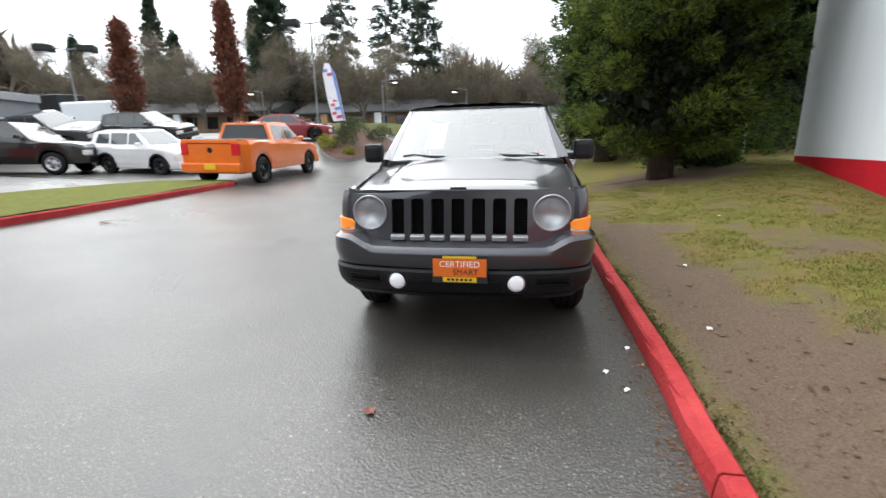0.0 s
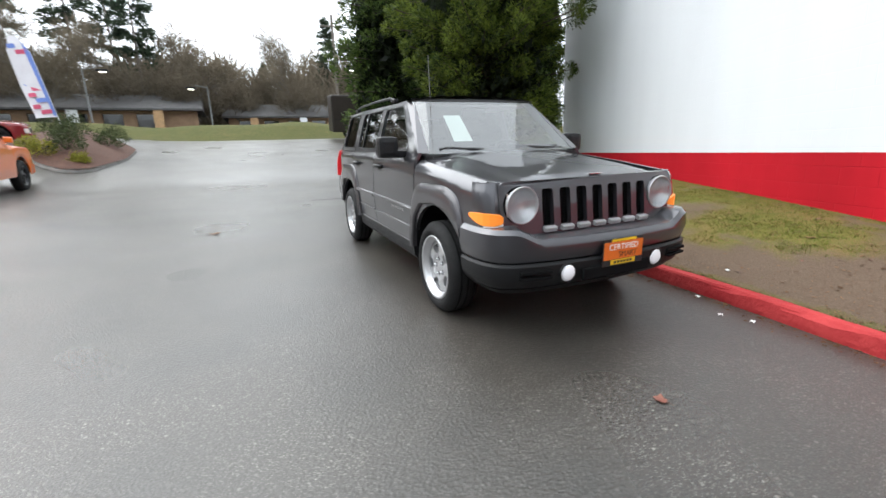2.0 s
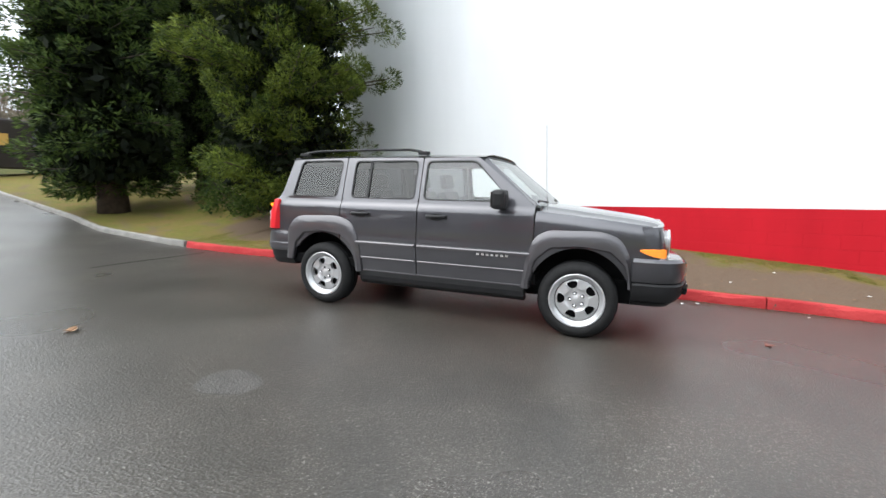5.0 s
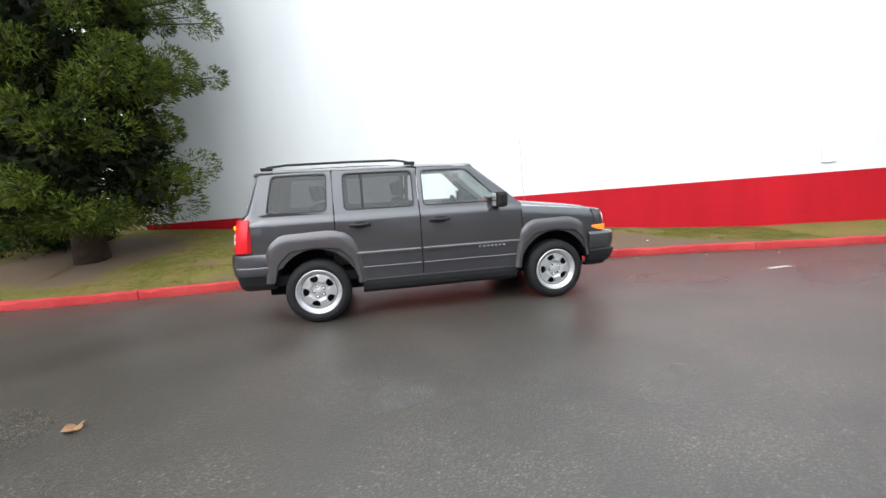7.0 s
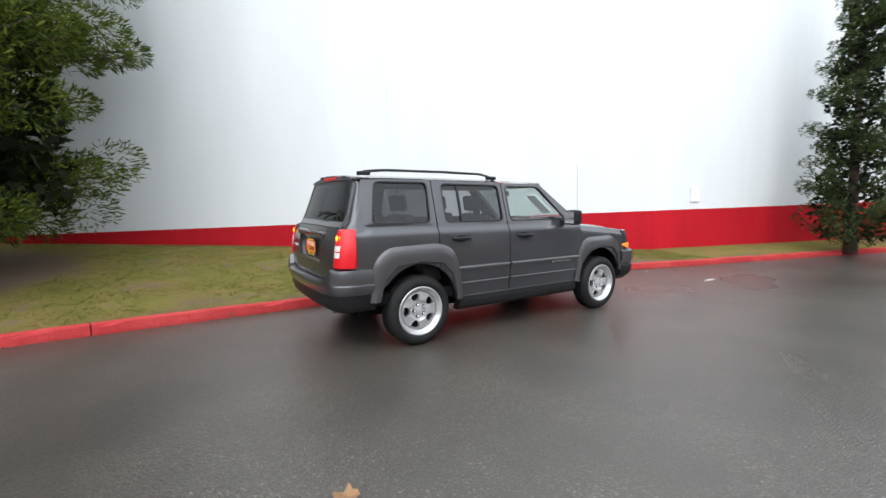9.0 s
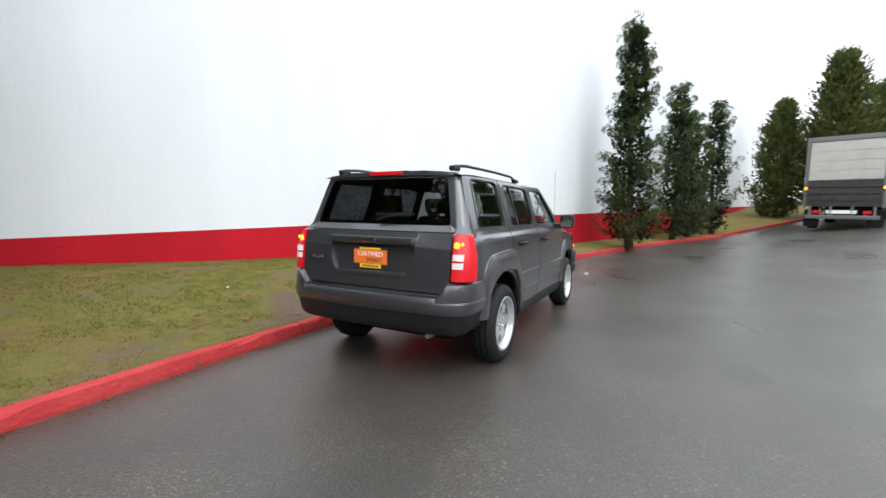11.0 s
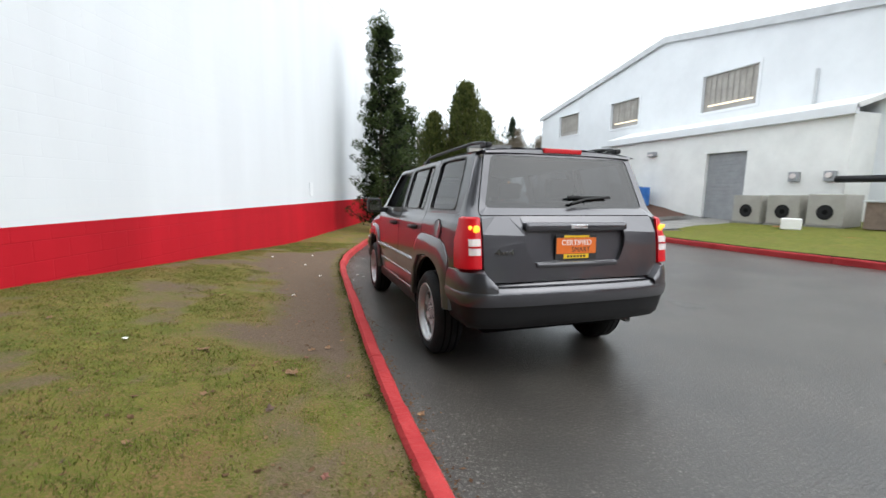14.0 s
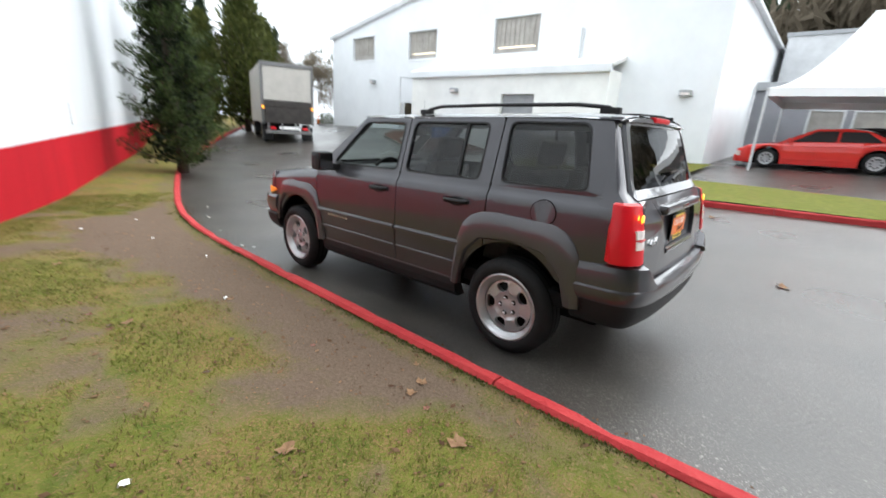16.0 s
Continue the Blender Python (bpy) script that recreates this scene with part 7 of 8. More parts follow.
SEDAN_CAB = [(-1.95, 1.0), (-1.15, 1.40), (-0.6, 1.47), (0.25, 1.44), (1.25, 0.95)]
SEDAN_WIN = [[(-1.55, 1.04), (-0.45, 1.02), (-0.45, 1.37), (-1.10, 1.36)], [(-0.37, 1.02), (0.85, 0.99), (0.22, 1.37), (-0.37, 1.38)]]
car("sedan", "bright red four-door sedan under the tent", on_ground(-18.4, 2.5, 176), (0.68, 0.022, 0.016), 5.05, 1.9, 3.05, 0.36, SEDAN_HOOD, SEDAN_CAB, 0.62, 0.98, SEDAN_WIN, SILVER, 0.18, front_axle=1.55, holes=9)
car("sedan", "dark saloon parked nose out under the tent", on_ground(-21.6, 3.4, 172), (0.03, 0.03, 0.033), 4.9, 1.86, 2.85, 0.34, SEDAN_HOOD, SEDAN_CAB, 0.62, 0.98, SEDAN_WIN, SILVER, 0.18, front_axle=1.5)
car("small_suv", "silver SUV parked behind the red sedan", on_ground(-21.3, 7.2, 176), (0.45, 0.46, 0.47), 4.2, 1.8, 2.57, 0.35, SUV_HOOD, SUV_CAB, 0.62, 1.08, SUV_WIN, SILVER, 0.26, front_axle=1.32)
car("sedan", "dark red saloon behind the orange pickup", on_ground(-12.3, 19.4, -75), (0.22, 0.012, 0.02), 4.8, 1.85, 2.85, 0.35, SEDAN_HOOD, SEDAN_CAB, 0.64, 0.98, SEDAN_WIN, BLACK_RIM, 0.2, front_axle=1.5)
car("off_roader", "black off-roader parked at the back of the lot", on_ground(-18.9, 16.6, -85), (0.014, 0.014, 0.015), 4.2, 1.85, 2.57, 0.40, SUV_HOOD, SUV_CAB, 0.64, 1.08, SUV_WIN, BLACK_RIM, 0.34, front_axle=1.32, flare=0.05)
car("pickup_truck", "grey pickup parked in the back row", on_ground(-23.5, 15.0, -80), (0.06, 0.06, 0.065), 5.8, 2.02, 3.57, 0.41, PICKUP_HOOD, PICKUP_CAB, 0.72, 1.30, PICKUP_WIN, BLACK_RIM, 0.42, bed=(-2.9, -1.0), front_axle=1.78)
car("small_suv", "silver car parked beyond the box truck", on_ground(-15.6, -31.5, 150), (0.5, 0.51, 0.52), 4.2, 1.8, 2.57, 0.35, SUV_HOOD, SUV_CAB, 0.62, 1.08, SUV_WIN, SILVER, 0.26, front_axle=1.32)

# box truck seen from behind
trk = thing("box_truck", "white box truck with a folded tail lift", "truck", pose(-8.26, -17.8, ground(-8.26, -17.8), 0, 0, 159))
# white panels toned darker: the rear's shade is in this colour
BOXW = mat("truck_panel", (0.44, 0.42, 0.385), 0.5, var=0.08, scale=1.5)
DIRTY = mat("dirty_lift", (0.035, 0.030, 0.027), 0.7, var=0.3, scale=4)
part("cargo_box", fix(box((-1.2, 0.0, 0.95), (1.2, 6.6, 3.7), 0.03)), BOXW, trk)
for x in (-1.17, 1.17):
    part("rear_post", fix(box((x - 0.06, -0.05, 0.9), (x + 0.06, 0.0, 3.72), 0.01)), DULL_METAL, trk)
part("rear_header", fix(box((-1.2, -0.05, 3.55), (1.2, 0.0, 3.73), 0.01)), DULL_METAL, trk)
door = part("rear_door", fix(box((-1.1, -0.025, 2.0), (1.1, 0.0, 3.52))), BOXW, trk)
for k in range(4):
    part("door_panel", fix(box((-1.09, -0.04, 2.02 + 0.375 * k), (1.09, -0.02, 2.02 + 0.375 * k + 0.36), 0.008)), BOXW, door)
lift = part("tail_lift", fix(box((-1.1, -0.16, 0.95), (1.1, -0.05, 2.0), 0.02)), DIRTY, trk, "dirty folded steel tail lift")
for z in (1.18, 1.45, 1.72):
    part("lift_rib", fix(box((-1.08, -0.19, z), (1.08, -0.16, z + 0.04))), DIRTY, lift)
under = part("under_bumper", fix(box((-1.1, -0.30, 0.45), (1.1, -0.16, 0.60), 0.02)), DULL_METAL, trk)
for x in (-0.95, -0.32, 0.32, 0.95):
    part("bumper_strut", fix(box((x - 0.04, -0.25, 0.6), (x + 0.04, -0.15, 0.95))), DULL_METAL, under)
part("light_bar", fix(box((-0.45, -0.25, 0.66), (0.45, -0.19, 0.80), 0.01)), WHITE_INK, under)
for s in (1, -1):
    part("marker_light", fix(box((s * 1.16 - 0.05, -0.08, 1.62), (s * 1.16 + 0.05, -0.04, 1.74), 0.01)), AMBER_TAIL, trk)
    part("tail_light", fix(box((s * 0.75 - 0.12, -0.27, 0.66), (s * 0.75 + 0.12, -0.2, 0.78), 0.01)), RED_LENS, trk)
    for y in (0.9, 5.9):
        wheel(trk, (s * 0.98, y, 0.46), s, 0.46, 0.34, 0.28, DULL_METAL, 5, fancy=False)
    part("mudflap", fix(box((s * 0.95 - 0.25, 0.25, 0.12), (s * 0.95 + 0.25, 0.27, 0.8))), BLACK_PLASTIC, trk)
part("chassis", fix(box((-0.5, 0.0, 0.55), (0.5, 6.8, 0.95))), DARK, trk)
part("cab", fix(box((-1.05, 6.75, 0.5), (1.05, 8.6, 2.5), 0.12)), BOXW, trk)

# dark brown delivery van on the street
van = thing("delivery_van", "dark brown step van on the street", "van", on_ground(7.82, 29.0, -94))
BROWN = mat("van_brown", (0.022, 0.017, 0.014), 0.5, var=0.15, scale=1.5, spec=0.3)
part("body", fix(box((-1.15, -3.6, 0.55), (1.15, 2.2, 3.05), 0.10)), BROWN, van)
part("nose", fix(add_rings(bmesh.new(), [[(x, 2.15, 0.55), (x, 2.15, 1.9), (x, 2.5, 1.75), (x, 3.5, 1.45), (x, 3.6, 1.2), (x, 3.6, 0.55)] for x in (-1.05, 1.05)])), BROWN, van)
part("windscreen", fix(add_rings(bmesh.new(), [[(x, 2.22, 1.95), (x, 2.19, 2.8), (x, 2.1, 2.8)] for x in (-1.0, 1.0)])), DARK_WINDOW, van)
part("roof_cap", fix(box((-1.12, -3.5, 3.04), (1.12, 2.1, 3.12), 0.03)), mat("van_roof", (0.10, 0.09, 0.085), 0.6), van)
for s in (1, -1):
    part("side_window", fix(box((s * 1.145 - 0.012, 1.05, 1.75), (s * 1.145 + 0.012, 1.85, 2.45), 0.01)), DARK_WINDOW, van)
    part("window_frame", fix(box((s * 1.15 - 0.012, 1.42, 1.72), (s * 1.15 + 0.014, 1.48, 2.48))), TRIM, van)
    part("side_stripe", fix(box((s * 1.152 - 0.004, -3.5, 1.42), (s * 1.152 + 0.004, 1.0, 1.47))), BLACK_PLASTIC, van)
    part("side_badge", fix(box((s * 1.152 - 0.005, -0.5, 1.75), (s * 1.152 + 0.005, 0.1, 2.35), 0.004)), mat("badge_gold", (0.45, 0.27, 0.06), 0.5), van)
    for y in (-2.2, 2.55):
        wheel(van, (s * 0.95, y, 0.42), s, 0.42, 0.28, 0.24, DARK_BUMPER, 5, fancy=False)
    part("headlight", fix(lathe([(0, 0.11), (0.03, 0.1)], 16, "y", (s * 0.75, 3.6, 1.0))), LAMP_LIT, van)

# ---- far side of the street ----
BRICK_TAN = mat("tan_wall", (0.28, 0.18, 0.11), 0.8, var=0.15, scale=1.5)
ROOF_GREY = mat("roof_shingle", (0.075, 0.072, 0.072), 0.85, var=0.2, scale=2.0, bump=0.3, bscale=12)
WOOD_TAN = mat("tan_wood", (0.42, 0.26, 0.13), 0.7, var=0.15, scale=3)
for k, (x, y, w, a) in enumerate(((-44, 50, 26, 4), (-17, 53, 22, 2), (6, 58, 18, -2), (27, 64, 20, -6))):
    h = thing("shop_row", "low shop row with a dark shingle roof", "building", pose(x, y, ground(x, y) + 1.25, 0, 0, a), "shop rows across the street")
    hs = [(-w / 2 + 1.2 + 3.0 * i, 0.6, -w / 2 + 3.0 + 3.0 * i, 2.2) for i in range(int((w - 1.5) / 3.0))]
    part("wall", fix(holed([(-w / 2, -2.4), (w / 2, -2.4), (w / 2, 3.0), (-w / 2, 3.0)], [[(a_, b_), (c_, b_), (c_, d_), (a_, d_)] for a_, b_, c_, d_ in hs], lambda u, v: (u, 0, v), reveal=(0, 0.25, 0))), BRICK_TAN, h)
    for a_, b_, c_, d_ in hs:
        part("window", fix(box((a_, 0.22, b_), (c_, 0.26, d_))), DARK_WINDOW, h)
    part("roof", fix(add_rings(bmesh.new(), [[(s * (w / 2 + 0.6), -1.4, 2.7), (s * (w / 2 + 0.6), 4.5, 4.7), (s * (w / 2 + 0.6), 9.5, 2.9), (s * (w / 2 + 0.6), 9.5, 2.7), (s * (w / 2 + 0.6), -1.4, 2.5)] for s in (-1, 1)])), ROOF_GREY, h)
    for i in range(3):
        xx = -w / 2 + w * (i + 0.5) / 3
        part("porch_post", fix(box((xx - 0.45, -1.3, -2.4), (xx + 0.45, -0.9, 2.6), 0.02)), WOOD_TAN if i != 1 else WHITE_SIDING, h)
for k, (x, y, c, lb) in enumerate(((-20, 47, (0.72, 0.72, 0.72), "white"), (-5, 50, (0.30, 0.10, 0.35), "purple"), (1, 51, (0.7, 0.7, 0.72), "white"), (10, 54, (0.75, 0.75, 0.75), "white"), (16, 56, (0.4, 0.05, 0.05), "red"), (-34, 46, (0.25, 0.06, 0.35), "purple"))):
    car("small_suv", lb + " car parked before the shops across the street", on_ground(x, y, 90 + 8 * k), c, 4.2, 1.8, 2.57, 0.35, SUV_HOOD, SUV_CAB, 0.62, 1.08, SUV_WIN, SILVER, 0.26, front_axle=1.32)
trl = thing("trailer", "white and black trailer at the back of the lot", "trailer", on_ground(-30.5, 21.5, 10))
part("body", fix(box((-3.5, -1.2, 0.6), (1.5, 1.2, 2.7), 0.08)), DARK_BUMPER, trl)
part("front", fix(box((1.5, -1.2, 0.6), (5.0, 1.2, 2.2), 0.15)), WHITE_SIDING, trl)
part("wheel_pair", fix(lathe([(-1.25, 0.4), (1.25, 0.4)], 20, "y", (-1.5, 0, 0.4))), RUBBER, trl)


POLE_METAL = mat("pole_metal", (0.16, 0.165, 0.17), 0.5, 0.3, var=0.15, scale=2)
STREET_GLOW = lit("street_glow", (1.0, 0.94, 0.82), 3.0)


def street_lamp(x, y, h, twin, yaw):
    t = thing("street_lamp", "tall lot light with two dark heads" if twin else "slim street light with one head", "lamp", pose(x, y, ground(x, y), 0, 0, yaw), "lot lights")
    part("pole", fix(tube([(0, 0, 0), (0, 0, h * 0.5), (0, 0, h)], 0.085, 8, [1.0, 0.7, 0.5])), POLE_METAL, t)
    for s in (1, -1) if twin else (1,):
        part("arm", fix(tube([(0, 0, h - 0.1), (s * 0.9, 0, h + 0.05)], 0.04, 6)), POLE_METAL, t)
        hd = part("lamp_head", fix(box((s * 1.25 - 0.5, -0.35, h - 0.25), (s * 1.25 + 0.5, 0.35, h + 0.2), 0.08) if twin else box((s * 1.25 - 0.38, -0.26, h - 0.25), (s * 1.25 + 0.38, 0.26, h - 0.08), 0.06)), DARK_BUMPER, t)
        part("lens", fix(box((s * 1.25 - 0.2, -0.15, h - 0.27), (s * 1.25 + 0.2, 0.15, h - 0.25))), LAMP_LIT if twin else STREET_GLOW, hd)


street_lamp(-12.5, 23.6, 7.0, True, 3)
street_lamp(-28.7, 21.5, 5.6, True, 20)
street_lamp(-12.0, 37.6, 5.5, False, 0)
street_lamp(-4.0, 39.6, 4.9, False, 180)
street_lamp(-24.5, 37.4, 4.6, False, 180)
street_lamp(8.5, 34.0, 6.0, False, 160)
pole_ = thing("utility_pole", "weathered wooden utility pole beside the street", "pole", pose(6.8, 38, ground(6.8, 38)))
part("mast", fix(tube([(0, 0, 0), (0, 0, 11)], 0.14, 8, [1.1, 0.8])), GREY_BARK, pole_)
part("crossarm", fix(box((-1.0, -0.05, 10.0), (1.0, 0.05, 10.12))), GREY_BARK, pole_)

# feather flag by the driveway
flag = thing("feather_flag", "tall feather flag with red, white and blue pattern", "flag", pose(-8.05, 17.5, ground(-8.05, 17.5) + 0.22, 0, -9, 8))
part("pole", fix(tube([(0, 0, -0.1), (0, 0, 2.0), (-0.02, 0, 3.4), (-0.22, 0, 3.95), (-0.45, 0, 4.0)], 0.018, 6)), TRIM, flag)
FLAG_W = mat("flag_white", (0.75, 0.74, 0.78), 0.7, var=0.05, scale=3)
FLAG_B = mat("flag_blue", (0.16, 0.25, 0.62), 0.7)
FLAG_R = mat("flag_red", (0.62, 0.10, 0.18), 0.7)
edge = [(0.01, 1.1), (0.01, 3.4), (-0.2, 3.93), (-0.42, 3.97), (-0.62, 3.5), (-0.68, 2.4), (-0.62, 1.15)]
cloth = part("cloth", sheet(edge, lambda x, z: (x, 0.05 * math.sin(z * 3), z), (0, 0.008, 0)), FLAG_W, flag)
for k in range(12):
    z = 1.25 + 0.21 * k
    part("flag_patch", sheet(round_rect(-0.56 if k % 2 else -0.40, z, -0.34 if k % 2 else -0.08, z + 0.15, 0.03, 2), lambda x, z: (x, 0.05 * math.sin(z * 3) - 0.006, z), (0, 0.004, 0)), (FLAG_R, FLAG_R, FLAG_B)[k % 3], cloth)
part("blue_edge", sheet([(-0.09, 1.15), (-0.005, 1.15), (-0.005, 3.4), (-0.15, 3.8)], lambda x, z: (x, 0.05 * math.sin(z * 3) - 0.007, z), (0, 0.004, 0)), FLAG_B, cloth)

# wire fence by the wall's corner
fence = thing("wire_fence", "chain-link fence with steel posts behind the cedars", "fence", Matrix.Translation((0, 0, 0)))
fpts = [(6.7, 8.6), (8.8, 9.0), (11.0, 9.4), (13.2, 9.8), (15.4, 10.2)]
for x, y in fpts:
    part("post", fix(tube([(x, y, lawn_z(x, y) - 0.2), (x, y, lawn_z(x, y) + 1.9)], 0.03, 8)), GREY_METAL, fence)
bm = bmesh.new()
for (xa, ya), (xb, yb) in zip(fpts, fpts[1:]):
    za, zb = lawn_z(xa, ya), lawn_z(xb, yb)
    for i in range(14):
        for d in (0, 1):
            u0, u1 = i / 14, min(1, (i + 4) / 14)
            p0 = Vector((xa + (xb - xa) * u0, ya + (yb - ya) * u0, za + (0.05 if d else 1.85)))
            p1 = Vector((xa + (xb - xa) * u1, ya + (yb - ya) * u1, zb + (1.85 if d else 0.05)))
            add_rings(bm, [[p0 + Vector((0, 0, 0.006)), p0 + Vector((0, 0.006, -0.004)), p0 + Vector((0, -0.006, -0.004))], [p1 + Vector((0, 0, 0.006)), p1 + Vector((0, 0.006, -0.004)), p1 + Vector((0, -0.006, -0.004))]])
part("wire_mesh", bm, mat("fence_wire", (0.05, 0.052, 0.052), 0.6, 0.3), fence)["kind"] = "stuff"
vent = thing("wall_vent", "small grey metal cover on the white wall", "vent", wall_m @ Matrix.Translation((15.15, -0.03, 1.33)))
part("cover", fix(box((-0.13, 0, -0.19), (0.13, 0.025, 0.19), 0.01)), WHITE_SIDING, vent)

# ---- loose litter, leaves and ground marks ----
LEAF_BROWN = mat("dead_leaf", (0.15, 0.075, 0.032), 0.75, color2=(0.24, 0.135, 0.065), scale=14)
LEAF_DARK = mat("wet_leaf", (0.06, 0.03, 0.018), 0.6, color2=(0.11, 0.058, 0.034), scale=14)
LEAF_RED = mat("red_leaf", (0.14, 0.042, 0.028), 0.65, color2=(0.20, 0.075, 0.048), scale=14)


def dead_leaf(kind, size, seed):
    """A curled lobed leaf with a stalk."""
    rng = random.Random(seed)
    bm = bmesh.new()
    ring = []
    n = 15
    for k in range(n):
        a = 2 * math.pi * k / n
        r = size * (0.66 if k % 3 else 1.0) * rng.uniform(0.7, 1.1)
        ring.append(bm.verts.new((r * math.cos(a), r * math.sin(a) * 0.8, size * (0.05 + 0.32 * abs(math.sin(a * 1.5 + seed)) * r / size))))
    c = bm.verts.new((0, 0, 0.006))
    for k in range(n):
        bm.faces.new((c, ring[k], ring[(k + 1) % n]))
    t = thing("fallen_leaf", {0: "dry tan leaf lying on the ground", 1: "wet dark brown leaf lying on the ground", 2: "reddish dead leaf lying in the gutter"}[kind], "leaf", group="fallen leaves")
    part("blade", bm, (LEAF_BROWN, LEAF_DARK, LEAF_RED)[kind], t)
    part("stalk", tube([(-size * 0.5, 0, 0.01), (-size * 1.3, size * 0.15, 0.012)], size * 0.03, 4), LEAF_DARK, t)
    return t


protos = [dead_leaf(0, 0.085, 1), dead_leaf(1, 0.06, 2), dead_leaf(2, 0.07, 3)]
spots = [(-2.50, 2.66, 0, 1.1), (1.87, 1.77, 0, 0.7), (1.97, 2.26, 1, 0.7), (2.19, 0.20, 1, 0.7), (1.49, 0.59, 1, 0.7), (1.75, -1.11, 1, 0.9), (1.58, -2.03, 1, 0.8), (0.80, -3.30, 1, 0.5), (2.45, 1.35, 0, 0.6), (-0.35, -2.85, 2, 0.7), (-6.2, 1.3, 0, 1.1)]
lr = random.Random(19)
for k in range(110):
    y = lr.uniform(-6.0, 5.0)
    if k % 3 == 0:
        x = kerb_x(y) - abs(lr.gauss(0.04, 0.05)) - 0.03
        spots.append((x, y, lr.choice((1, 2, 1, 0)), lr.uniform(0.25, 0.5)))
    else:
        spots.append((kerb_x(y) + 0.2 + abs(lr.gauss(0, 1.3)), y, lr.choice((0, 1, 1, 2)), lr.uniform(0.28, 0.62)))
for k in range(6):
    spots.append((lr.uniform(-4.5, 0.6), lr.uniform(-3.6, 4.5), 1, lr.uniform(0.2, 0.35)))
used = set()
for x, y, kind, s in spots:
    if x > wall_x(y) - 0.2:
        continue
    z = lawn_z(x, y) if x > kerb_x(y) + 0.11 else ground(x, y) + (0.122 if x > kerb_x(y) else 0.0)
    m = Matrix.LocRotScale((x, y, z + 0.002), Euler((0, 0, lr.uniform(0, 6.28))), (s, s, s))
    if kind not in used:
        used.add(kind)
        protos[kind].matrix_world = m
    else:
        copy_thing(protos[kind], m)
scrap = None
for k, (x, y) in enumerate(((0.93, -2.52), (0.86, -2.35), (1.55, -1.95), (1.05, -2.05), (0.80, -3.5), (0.55, -4.6), (0.2, -5.6), (1.75, -3.0), (2.3, -3.6), (1.6, -4.3), (2.95, 1.2), (1.9, -0.6))):
    z = lawn_z(x, y) if x > kerb_x(y) + 0.11 else ground(x, y)
    m = pose(x, y, z + 0.002, 0, 0, 37 * k)
    if scrap is None:
        scrap = thing("paper_scrap", "small white crumpled paper scrap on the ground", "litter", m, "paper scraps")
        bm = bmesh.new()
        vs = [bm.verts.new((0.024 * math.cos(a) * r, 0.016 * math.sin(a) * r, 0.004 + 0.012 * abs(math.sin(3 * a)))) for a, r in zip(np.linspace(0, 2 * math.pi, 9, endpoint=False), (1, 0.8, 1.1, 0.9, 1, 0.7, 1.1, 1, 0.85))]
        bm.faces.new(vs)
        bmesh.ops.solidify(bm, geom=bm.faces[:], thickness=0.002)
        part("sheet", bm, PAPER, scrap)
    else:
        copy_thing(scrap, m)
DAMP = mat("pale_patch", (0.050, 0.047, 0.043), 0.42, color2=(0.078, 0.073, 0.067), scale=16, bump=0.4, bscale=70)


def ground_patch(name, label, outline, material, lift=0.0015, kind="structure"):
    bm = bmesh.new()
    bm.faces.new([bm.verts.new((x, y, ground(x, y) + lift)) for x, y in outline])
    bmesh.ops.triangulate(bm, faces=bm.faces)
    return tagged(mesh_ob(name, bm, material), label, "ground mark", kind=kind)


ground_patch("asphalt_patch", "pale round worn spot in the asphalt", [(-2.66 + 0.17 * math.cos(a) * (1 + 0.12 * math.sin(3 * a)), 0.65 + 0.24 * math.sin(a) * (1 + 0.1 * math.cos(2 * a))) for a in np.linspace(0, 2 * math.pi, 26, endpoint=False)], DAMP)
ground_patch("paint_dash", "short worn white paint dash", [(-0.63, -4.52), (-0.55, -4.52), (-0.53, -4.88), (-0.61, -4.89)], mat("road_paint", (0.30, 0.30, 0.29), 0.6, var=0.2, scale=25))
ground_patch("tar_seam", "dark tar seam across the asphalt", [(-0.75, 5.62), (-0.2, 5.60), (0.35, 5.53), (1.05, 5.50), (1.05, 5.54), (0.35, 5.57), (-0.2, 5.65), (-0.75, 5.66)], DARK)
# grass blades on the lawn nearest the kerb, thick in tufts and thin on worn ground
rg = np.random.default_rng(77)
bases, lush = [], []
for _ in range(64000):
    y = float(rg.uniform(-7.0, 6.8))
    x = float(kerb_x(y) + 0.13 + (wall_x(y) - kerb_x(y) - 0.15) * rg.uniform(0, 1) ** 1.15)
    clump = 0.5 * noise.noise((x * 2.2, y * 2.2, 1.0)) + 0.5 * noise.noise((x * 7.0, y * 7.0, 5.0))
    w = 0.58 - bareness(x, y) + 0.9 * clump
    if w > rg.uniform(0.0, 0.35):
        bases.append((x, y, lawn_z(x, y) - 0.004))
        lush.append(min(1.0, 0.35 + 0.8 * w))
bases = np.repeat(np.array(bases), 4, axis=0)
lush = np.repeat(np.array(lush), 4)
k = len(bases)
bases[:, :2] += rg.normal(0, 0.018, (k, 2))
a = rg.uniform(0, 2 * math.pi, k)
h = rg.uniform(0.008, 0.026, k) * lush
w = rg.uniform(0.0014, 0.0034, k)
side = np.stack([np.cos(a) * w, np.sin(a) * w, np.zeros(k)], axis=1)
bend = rg.uniform(0.4, 1.5, k) * h
top = bases + np.stack([-np.sin(a) * bend, np.cos(a) * bend, h], axis=1)
q = np.stack([bases - side, bases + side, top + side * 0.3, top - side * 0.3], axis=1)
dry = rg.random(k) < 0.22 + 0.35 * (1 - lush)
STRAW = leaf_material("straw", (0.105, 0.070, 0.032), (0.225, 0.165, 0.080), 0.85, 3.0)
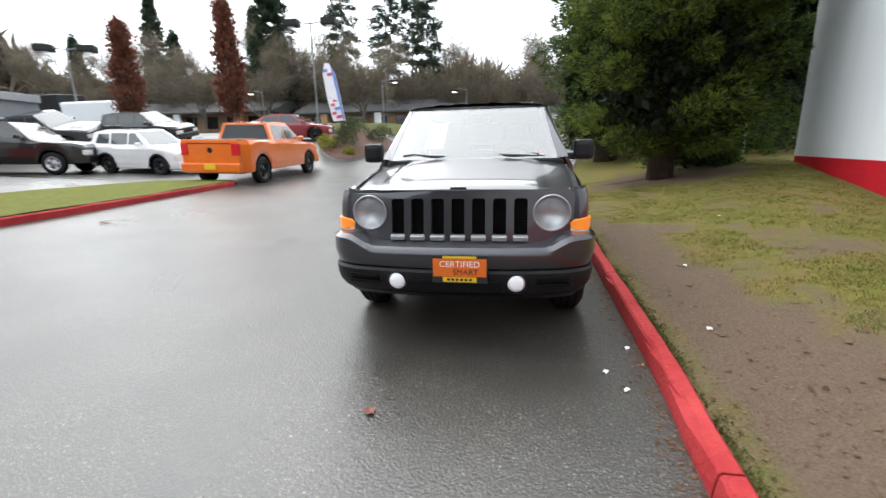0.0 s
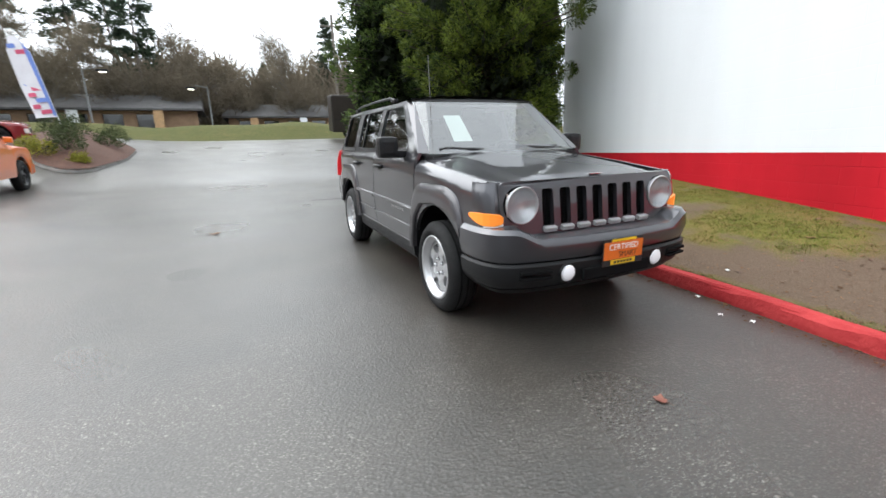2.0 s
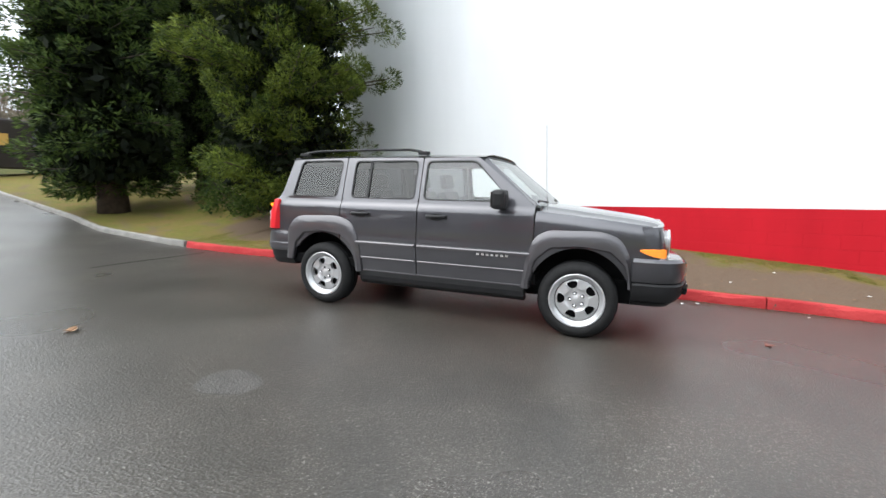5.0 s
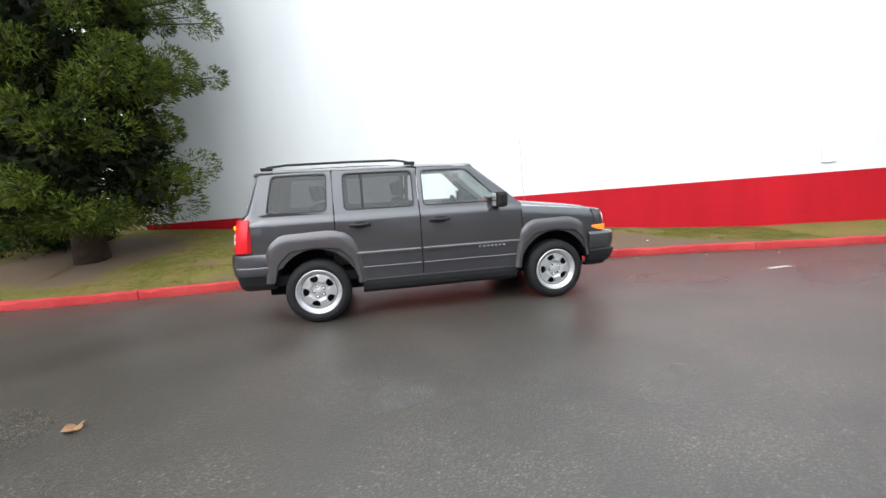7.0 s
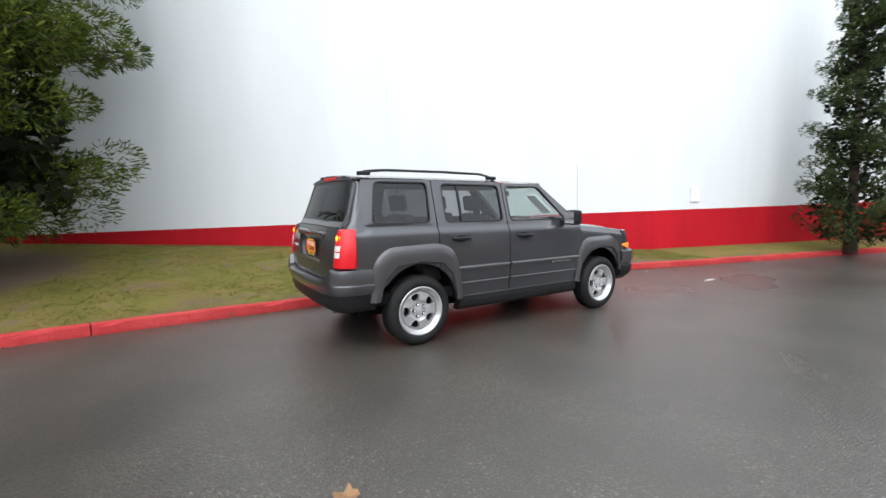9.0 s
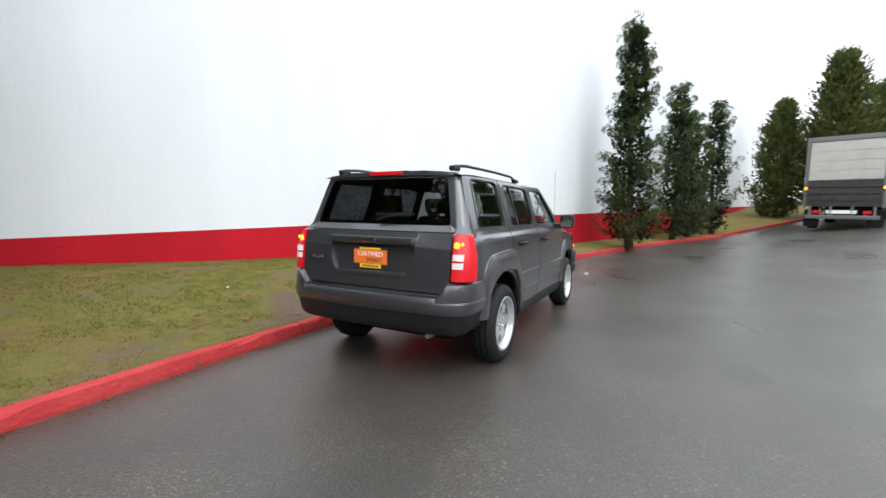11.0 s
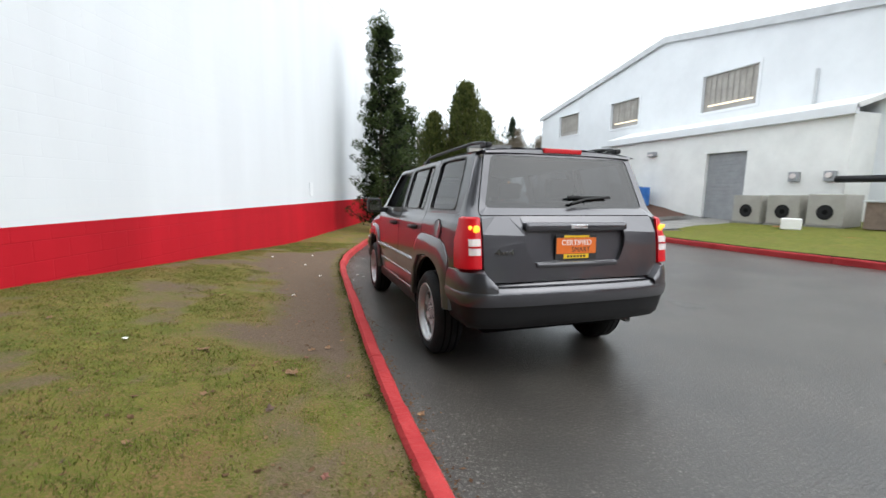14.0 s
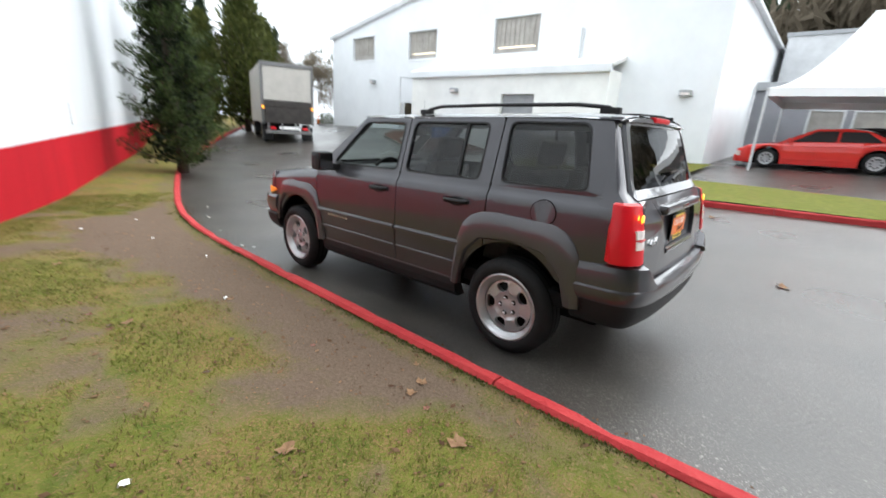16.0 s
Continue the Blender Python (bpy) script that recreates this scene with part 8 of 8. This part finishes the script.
tagged(quads_ob("grass", q[~dry], GRASS_LEAF), "short uneven green and yellow grass", "grass", kind="stuff")
tagged(quads_ob("dry_grass", q[dry], STRAW), "dead straw-brown blades among the grass", "grass", kind="stuff")

# moss and low weeds in the joint behind the kerb
n_ = 9000
yy = rg.uniform(-5.5, 6.2, n_)
keep = [noise.noise((0.0, float(v) * 1.3, 3.0)) > -0.25 + 0.2 * float(u) for v, u in zip(yy, rg.normal(0, 1, n_))]
yy = yy[np.array(keep)]
xx = np.array([kerb_x(float(v)) for v in yy]) + 0.108 + np.abs(rg.normal(0.0, 0.028, len(yy)))
zz = np.array([lawn_z(float(u), float(v)) for u, v in zip(xx, yy)])
k = len(yy)
c = np.stack([xx, yy, zz + rg.uniform(0.0, 0.014, k)], axis=1)
a = rg.uniform(0, 6.28, k)
u = np.stack([np.cos(a), np.sin(a), rg.normal(0.3, 0.4, k)], axis=1) * rg.uniform(0.003, 0.010, k)[:, None]
v = np.stack([-np.sin(a), np.cos(a), rg.normal(0.1, 0.3, k)], axis=1) * rg.uniform(0.002, 0.006, k)[:, None]
MOSS = leaf_material("moss", (0.030, 0.034, 0.010), (0.095, 0.092, 0.022), 0.9, 5.0)
tagged(quads_ob("moss", np.stack([c - u, c + v, c + u, c - v], axis=1), MOSS), "dark green moss in the joint behind the red kerb", "moss", kind="stuff")

# crumbs of dead leaf over the lawn and along the gutter
spots_, sizes = [], []
for _ in range(8000):
    y = float(rg.uniform(-6.5, 6.0))
    if rg.random() < 0.28:
        x = float(kerb_x(y) - abs(rg.normal(0.0, 0.06)) - 0.004)
        z = ground(x, y) + 0.004
    else:
        x = float(kerb_x(y) + 0.17 + (wall_x(y) - kerb_x(y) - 0.3) * rg.uniform(0, 1) ** 1.3)
        z = lawn_z(x, y) + 0.006
    spots_.append((x, y, z))
    sizes.append(rg.uniform(0.004, 0.013) if rg.random() < 0.93 else rg.uniform(0.015, 0.026))
c = np.array(spots_)
k = len(c)
a = rg.uniform(0, 6.28, k)
sz = np.array(sizes)[:, None]
u = np.stack([np.cos(a), np.sin(a), rg.normal(0, 0.12, k)], axis=1) * sz
v = np.stack([-np.sin(a), np.cos(a), rg.normal(0, 0.12, k)], axis=1) * sz * 0.6
CRUMB = leaf_material("leaf_crumb", (0.085, 0.046, 0.026), (0.26, 0.155, 0.088), 0.8, 3.0)
tagged(quads_ob("leaf_litter", np.stack([c - u, c + v, c + u, c - v], axis=1), CRUMB), "small brown crumbs of dead leaf on grass and gutter", "leaf litter", kind="stuff")
